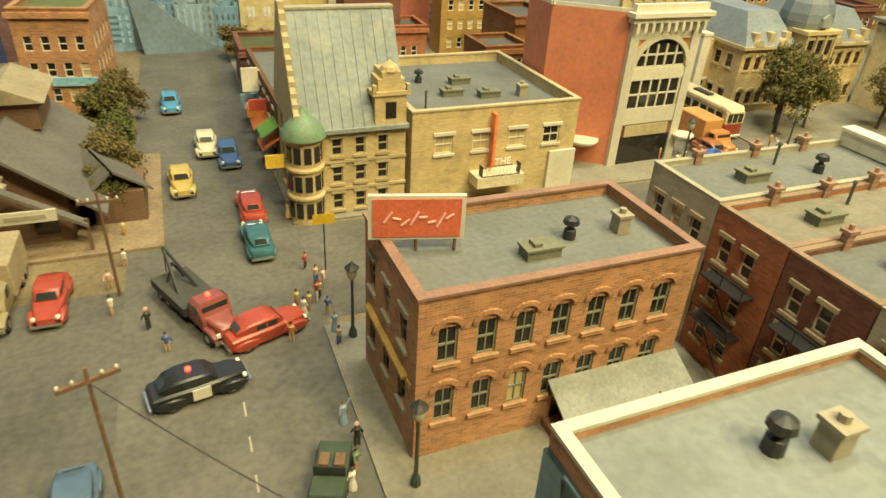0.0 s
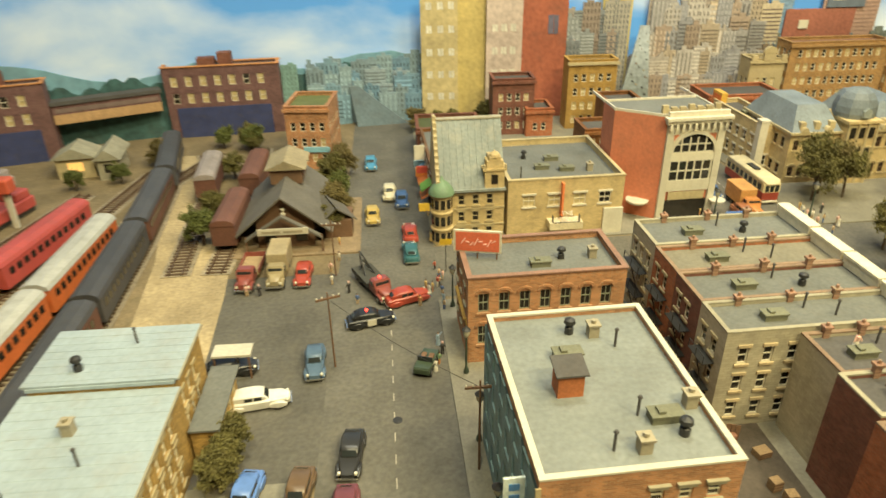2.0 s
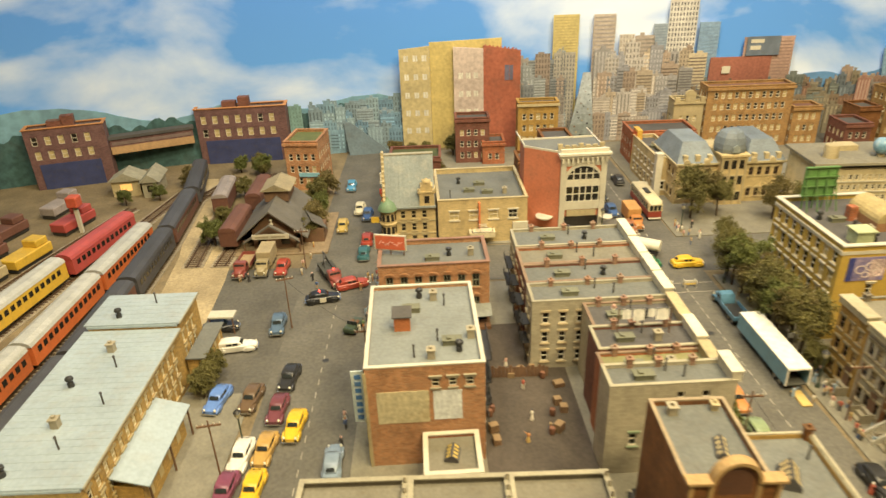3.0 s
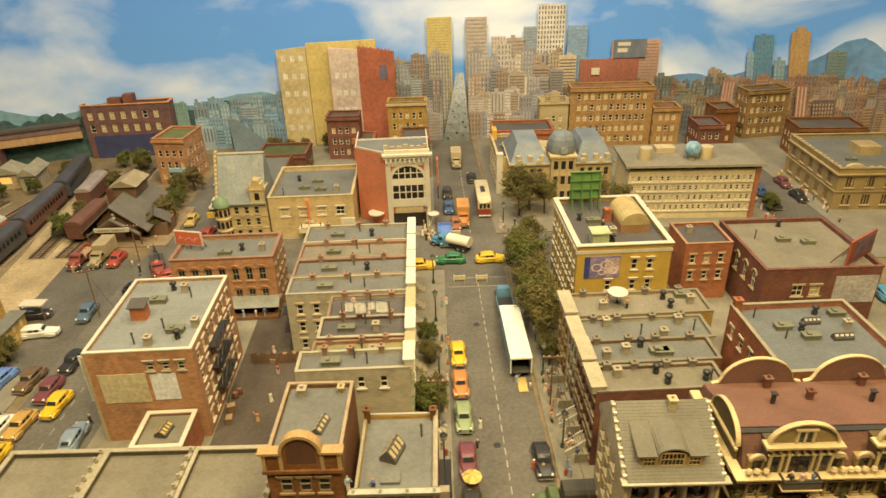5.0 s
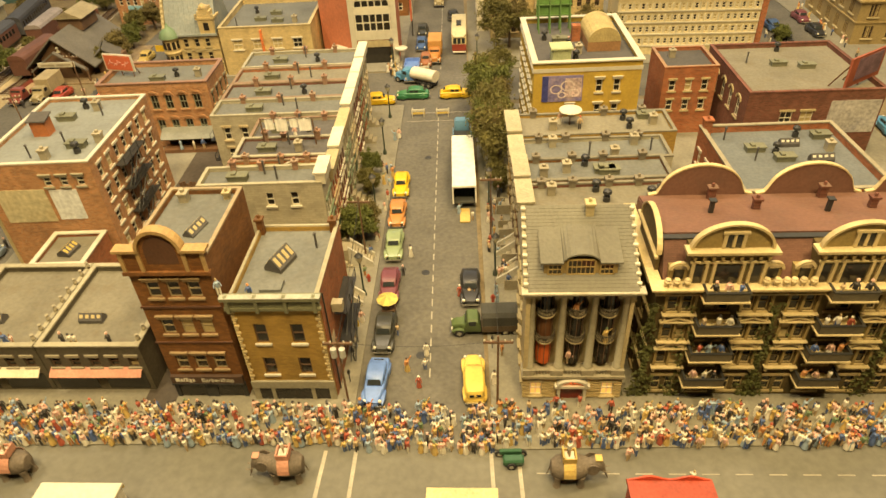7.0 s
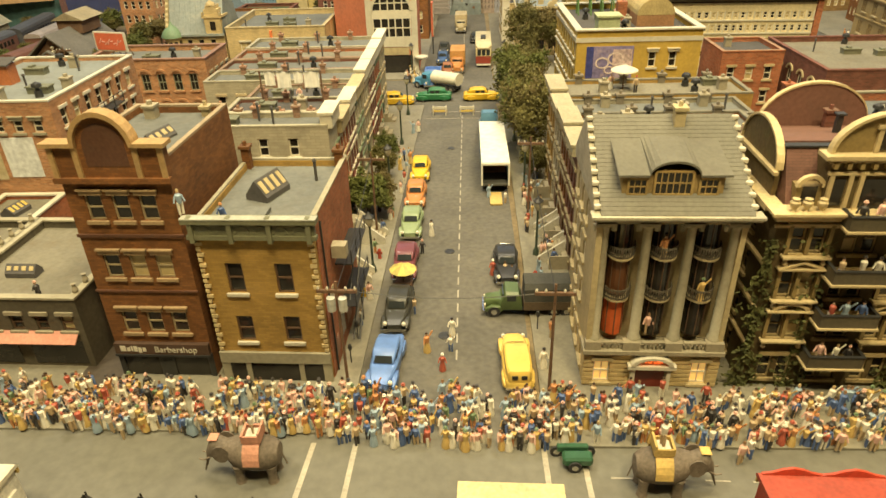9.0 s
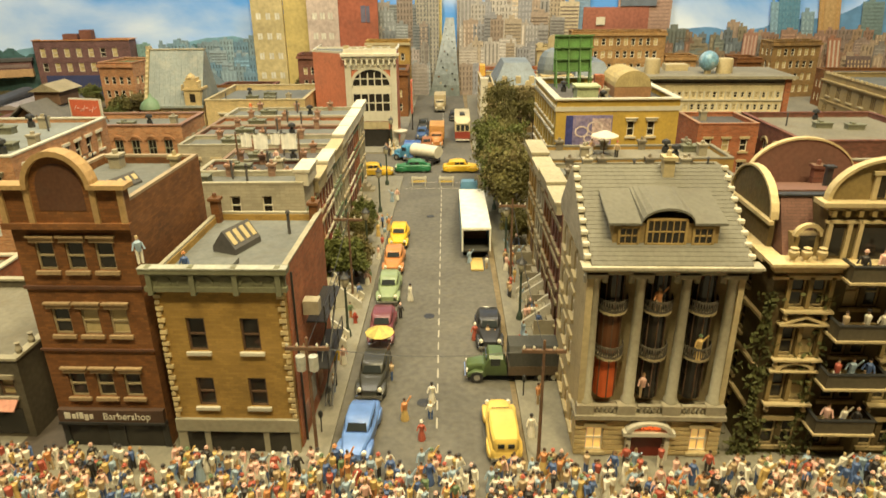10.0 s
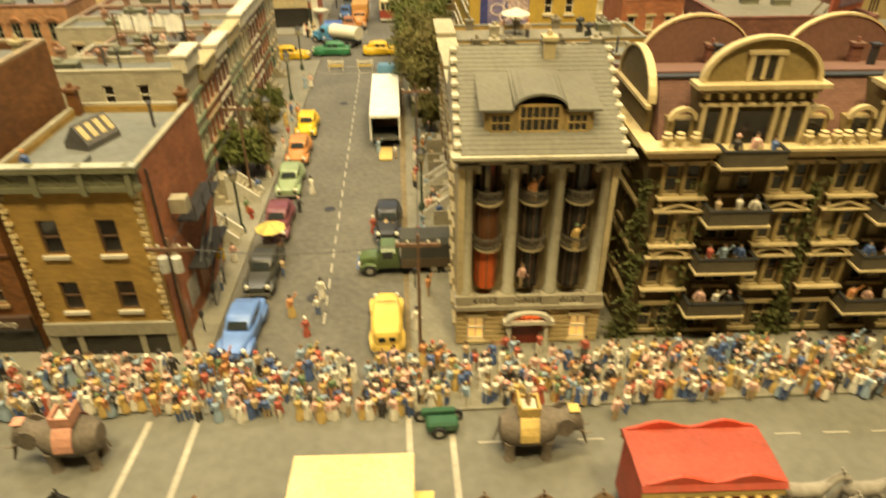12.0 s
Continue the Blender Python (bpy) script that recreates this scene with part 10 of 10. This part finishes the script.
# on roofs and balconies
figurine(-14.2, -0.15, 11.3, 8, 30, "roof figures", "leaning at the cornice edge")
figurine(-12.4, 0.6, 10.3, 2, 0, "roof figures", "behind the cornice")
for x in (-38.4, -37.2, -36.5, -33.8, -33.2, -29.0, -28.4, -28.0, -25.2):
    figurine(x, 1.5, 4.62, rnd.choice(MIXED), rnd.uniform(-40, 40), "roof figures", "watching from the shop roof")
for bx, z in ((4.3, 2.38), (4.3, 5.08), (4.3, 7.78), (4.3, 10.83), (12.6, 2.38), (12.6, 5.08), (12.6, 7.78), (12.6, 10.83), (20.9, 5.08), (20.9, 10.83)):
    for k in range(3):
        figurine(16.4 + bx - 0.85 + k * 0.85 + rnd.uniform(-0.15, 0.15), 0.4 - 0.75, z, rnd.choice(MIXED), rnd.uniform(-40, 40), "balcony figures", "watching from a hotel balcony")
for x, z, k in ((11.0, 8.58, 5), (13.3, 5.98, 14), (10.8, 3.45, 9)):
    figurine(x, 0.38 if z > 5 else 0.6, z, k, 0, "balcony figures", "on a bowed hotel balcony")
figurine(9.9, -0.9, 0.17, 0, 0, "door figures", "at the hotel entrance")
figurine(11.7, -0.9, 0.17, 12, 0, "door figures", "at the hotel entrance")
for x, y in ((12.6, 28.8), (12.0, 27.6), (14.5, 27.4), (15.2, 39.5), (14.8, 42.5), (-15.5, 28.6), (-17.5, 30.8)):
    figurine(x, y, 9.52 if x > 0 and y < 33 else 12.34 if x > 0 else 8.72, rnd.choice(MIXED), 0, "roof figures", "on a flat roof")

# ---------------------------------------------------------------- parade: toy elephants, horses and wagons
ELE = paint("toy_elephant_grey", (0.15, 0.12, 0.088), 0.8, 0.35, 1.2, 0.5)
CLOTH = [paint("howdah_gold", (0.55, 0.38, 0.12), 0.7), paint("howdah_rose", (0.5, 0.24, 0.16), 0.7), WHITE]


def rounded(bm, sections, n=12):
    """A rounded body: sections are (y, half width, lowest, highest)."""
    rings = [[bm.verts.new((w * math.cos(2 * math.pi * i / n), y, (lo + hi) / 2 + (hi - lo) / 2 * math.sin(2 * math.pi * i / n))) for i in range(n)] for y, w, lo, hi in sections]
    for a, b in zip(rings, rings[1:]):
        for i in range(n):
            bm.faces.new((a[i], a[(i + 1) % n], b[(i + 1) % n], b[i]))
    bm.faces.new(rings[0][::-1])
    bm.faces.new(rings[-1])


def elephant(x, y, rz, c, lab):
    bm = bmesh.new()
    rounded(bm, [(-1.75, 0.2, 1.5, 2.0), (-1.65, 0.6, 1.1, 2.45), (-1.2, 0.92, 0.8, 2.8), (-0.4, 1.05, 0.72, 3.0), (0.4, 1.0, 0.75, 2.95), (1.0, 0.8, 1.05, 2.8), (1.35, 0.55, 1.45, 2.75), (1.75, 0.6, 1.5, 3.0), (2.15, 0.5, 1.5, 2.95), (2.4, 0.32, 1.5, 2.6), (2.6, 0.22, 1.2, 2.1), (2.75, 0.17, 0.8, 1.3), (2.95, 0.12, 0.35, 0.65)])
    for s in (-0.5, 0.5):
        for yy in (-1.15, 0.75):
            lathe(bm, s, yy, [(0.34, 0), (0.28, 0.12), (0.27, 0.7), (0.36, 1.3)], 9)
    for s in (-1, 1):
        prism(bm, [(1.55 + 0.5 * math.cos(2 * math.pi * i / 10), 2.25 + 0.62 * math.sin(2 * math.pi * i / 10)) for i in range(10)], s * 0.56, s * 0.66, "x")
    for s in (-0.26, 0.26):
        bar(bm, (s, 2.3, 1.75), (s * 1.15, 2.75, 1.5), 0.06, 6)
        bar(bm, (s * 1.15, 2.72, 1.5), (s * 1.1, 3.05, 1.58), 0.045, 6)
    bar(bm, (0, -1.72, 1.95), (0, -1.95, 0.9), 0.05, 5)
    ob = solid("elephant_figurine", bm, ELE, lab, "toy elephant", (x, y, 0.02), rz, smooth=True)
    ob.scale = (0.86, 0.86, 0.86)
    root = thing("howdah", x, y, 2.57, rz, "coloured howdah seat on a toy elephant", "howdah")
    root.scale = (0.86, 0.86, 0.86)
    bm = bmesh.new()
    for i in range(10):
        p = [math.pi * (0.02 + 0.96 * (i + k) / 10) for k in (0, 1)]
        prism(bm, [(r * 1.1 * math.cos(q), -1.25 + r * 1.32 * math.sin(q)) for r, q in ((1.0, p[0]), (1.05, p[0]), (1.05, p[1]), (1.0, p[1]))], -0.75, 0.2, "y")
    part("blanket", bm, c, root, "embroidered blanket")
    part("seat", boxes((-0.55, -0.85, 0.06, 0.55, 0.25, 0.22), (-0.55, -0.85, 0.22, 0.55, -0.73, 0.8), (-0.55, 0.13, 0.22, 0.55, 0.25, 0.6), (-0.55, -0.73, 0.22, -0.45, 0.13, 0.55), (0.45, -0.73, 0.22, 0.55, 0.13, 0.55)), c, root)
    part("head_cloth", boxes((-0.3, 1.75, 0.0, 0.3, 2.3, 0.07)), c, root, bevel=0.02)
    part("cushion", boxes((-0.42, -0.7, 0.23, 0.42, 0.1, 0.4)), CLOTH[2], root, bevel=0.06)
    figurine(x - 0.3 * math.sin(radians(rz)) * -1, y - 0.3 * math.cos(radians(rz)), 2.93, 3, rz + 180, "parade riders", "riding in the howdah")
    return ob


elephant(-9.9, -7.2, 92, CLOTH[1], "grey toy elephant in the parade")
elephant(10.3, -7.3, -90, CLOTH[0], "grey toy elephant walking in the parade")
elephant(-30.0, -7.2, 90, CLOTH[1], "grey toy elephant behind the band wagon")


def horse(x, y, rz, m, lab):
    bm = bmesh.new()
    rounded(bm, [(-1.05, 0.1, 1.1, 1.35), (-0.85, 0.3, 0.85, 1.55), (-0.2, 0.31, 0.78, 1.45), (0.45, 0.3, 0.8, 1.52), (0.75, 0.2, 1.05, 1.75), (0.95, 0.14, 1.4, 2.05), (1.2, 0.13, 1.7, 2.15), (1.6, 0.09, 1.6, 1.82)], 9)
    for s in (-0.18, 0.18):
        for yy in (-0.75, 0.6):
            tube(bm, s, yy, 0, 0.95, 0.08, 0.11, 6)
        bar(bm, (s * 0.4, 1.15, 2.1), (s * 0.5, 1.12, 2.32), 0.045, 5)
    bar(bm, (0, -1.0, 1.3), (0, -1.3, 0.6), 0.08, 6)
    prism(bm, [(0.55, 1.55), (0.8, 1.95), (1.1, 2.22), (1.15, 2.1), (0.85, 1.7)], -0.03, 0.03, "x")
    solid("horse_figurine", bm, m, lab, "toy horse", (x, y, 0.02), rz, group="wagon teams", smooth=True)


BLK = gloss("toy_black", (0.02, 0.018, 0.015), 0.5)
for k in range(4):
    for s in (-0.55, 0.55):
        horse(-17.6 + k * 2.6, -11.2 + s, -90, BLK, "black toy horse drawing the white wagon")
for k in range(3):
    for s in (-0.55, 0.55):
        horse(7.0 + k * 2.3 - 0.3, -11.9 + s, -90, paint("toy_brown", (0.14, 0.09, 0.05), 0.6), "brown toy horse drawing the yellow wagon")
for k in range(3):
    for s in (-0.55, 0.55):
        horse(21.0 + k * 2.4, -11.3 + s, -90, paint("toy_grey_horse", (0.3, 0.27, 0.22), 0.6), "grey toy horse drawing the red wagon")


def wagon(x, y, length, h, m, trim, lab):
    root = thing("parade_wagon", x, y, 0.02, 0, lab, "wagon", "parade wagons")
    w = 1.35
    part("body", boxes((-length / 2, -w, 0.8, length / 2, w, h - 0.2)), m, root, bevel=0.06)
    bm = bmesh.new()
    prism(bm, [(-w - 0.15, h - 0.2), (w + 0.15, h - 0.2), (w, h), (0, h + 0.05), (-w, h)], -length / 2 - 0.15, length / 2 + 0.15, "x")
    part("roof", bm, trim, root)
    part("moulding", boxes((-length / 2 - 0.1, -w - 0.12, h - 0.55, length / 2 + 0.1, -w, h - 0.3), (-length / 2 - 0.1, w, h - 0.55, length / 2 + 0.1, w + 0.12, h - 0.3), (-length / 2 - 0.1, -w - 0.12, 0.9, length / 2 + 0.1, -w, 1.1)), CLOTH[0], root)
    bm = bmesh.new()
    for i in range(14):
        p = [2 * math.pi * (i + k) / 14 for k in (0, 1)]
        prism(bm, [(r * math.cos(q), 2.1 + 0.8 * r * math.sin(q)) for r, q in ((0.7, p[0]), (0.9, p[0]), (0.9, p[1]), (0.7, p[1]))], -w - 0.08, -w, "y")
    part("carved_wreath", bm, CLOTH[0], root)
    part("driver_seat", boxes((length / 2, -0.9, 1.4, length / 2 + 0.9, 0.9, 1.6), (length / 2, -0.9, 1.6, length / 2 + 0.15, 0.9, 2.4)), m, root)
    for sx in (-length / 2 + 0.8, length / 2 - 0.8):
        for sy in (-w - 0.1, w + 0.1):
            ob = part("wheel", wheel_mesh(0.62, 0.14), None, root, "", (sx, sy, 0.62), 90)
    return root


wagon(2.85, -11.5, 4.3, 3.3, paint("wagon_yellow", (0.66, 0.5, 0.16), 0.5), paint("wagon_cream", (0.62, 0.5, 0.26), 0.6), "cream and yellow parade wagon with carved sides")
wagon(15.9, -11.2, 5.0, 4.0, paint("wagon_red", (0.46, 0.06, 0.03), 0.5), paint("wagon_red_top", (0.36, 0.06, 0.035), 0.6), "red parade wagon with carved gilt sides")
wagon(-22.4, -11.5, 5.2, 3.5, paint("wagon_white", (0.75, 0.72, 0.62), 0.5), WHITE, "white parade wagon drawn by black horses")
bm = bmesh.new()
for y in (1.25, -1.35):
    prism(bm, [(-2.5 + 5.0 * i / 12, 4.05 + 0.35 * (0.5 - 0.5 * math.cos(4 * math.pi * i / 12))) for i in range(13)] + [(2.5, 3.7), (-2.5, 3.7)], y, y + 0.12, "y")
part("crest", bm, MATS["wagon_red"], bpy.data.objects["parade_wagon.001"], "scrolled red crest boards")
bm = bmesh.new()
for i in range(9):
    lathe(bm, -2.2 + i * 0.55, -1.45, [(0.05, 3.0), (0.16, 3.12), (0.1, 3.3), (0.15, 3.4), (0.04, 3.5)], 7)
part("gilt_bosses", bm, CLOTH[0], bpy.data.objects["parade_wagon.001"])
root = thing("motorcycle", 6.2, -5.4, 0.02, -88, "green sidecar motorcycle in the parade", "motorcycle")
part("frame", boxes((-0.15, -0.8, 0.4, 0.15, 0.8, 0.8)), enamel("dark_green", (0.03, 0.1, 0.05)), root, bevel=0.05)
part("sidecar", boxes((0.35, -0.6, 0.3, 1.05, 0.9, 0.85)), enamel("dark_green", (0.03, 0.1, 0.05)), root, bevel=0.12)
for x, y in ((0, -0.8), (0, 0.85), (1.1, 0.0)):
    part("wheel", wheel_mesh(0.34, 0.12), None, root, "", (x, y, 0.34))
for x, y, k in ((-1.3, -5.0, 12), (-4.6, -10.6, 3), (-3.6, -10.4, 9), (14.6, -5.6, 9), (15.2, -5.2, 11), (18.6, -7.4, 11), (5.3, -10.6, 0), (19.4, -10.0, 0), (-13.6, -4.6, 1), (-18, -5.0, 3)):
    figurine(x, y, 0.03, k, rnd.uniform(0, 360), "parade figures", "walking in the parade")

# ---------------------------------------------------------------- the hall round the layout
HALL = paint("hall_wall", (0.14, 0.12, 0.09), 0.9, 0.1, 0.1)
for nm, b in (("wall_north", (-230, 141, -90, 230, 146, 190)), ("wall_south", (-230, -205, -90, 230, -200, 190)), ("wall_west", (-235, -200, -90, -230, 141, 190)), ("wall_east", (230, -200, -90, 235, 141, 190))):
    solid(nm, boxes(b), HALL, "plain dim wall of the exhibition hall", "wall", kind="structure")
solid("ceiling", boxes((-235, -205, 190, 235, 146, 195)), paint("hall_ceiling", (0.2, 0.18, 0.15), 0.9, 0.1, 0.1), "plain pale ceiling of the exhibition hall", "ceiling", kind="structure")
solid("floor", boxes((-235, -205, -95, 235, 146, -90)), paint("hall_floor", (0.2, 0.16, 0.12), 0.8, 0.15, 0.1), "dark floor of the exhibition hall", "floor", kind="structure")
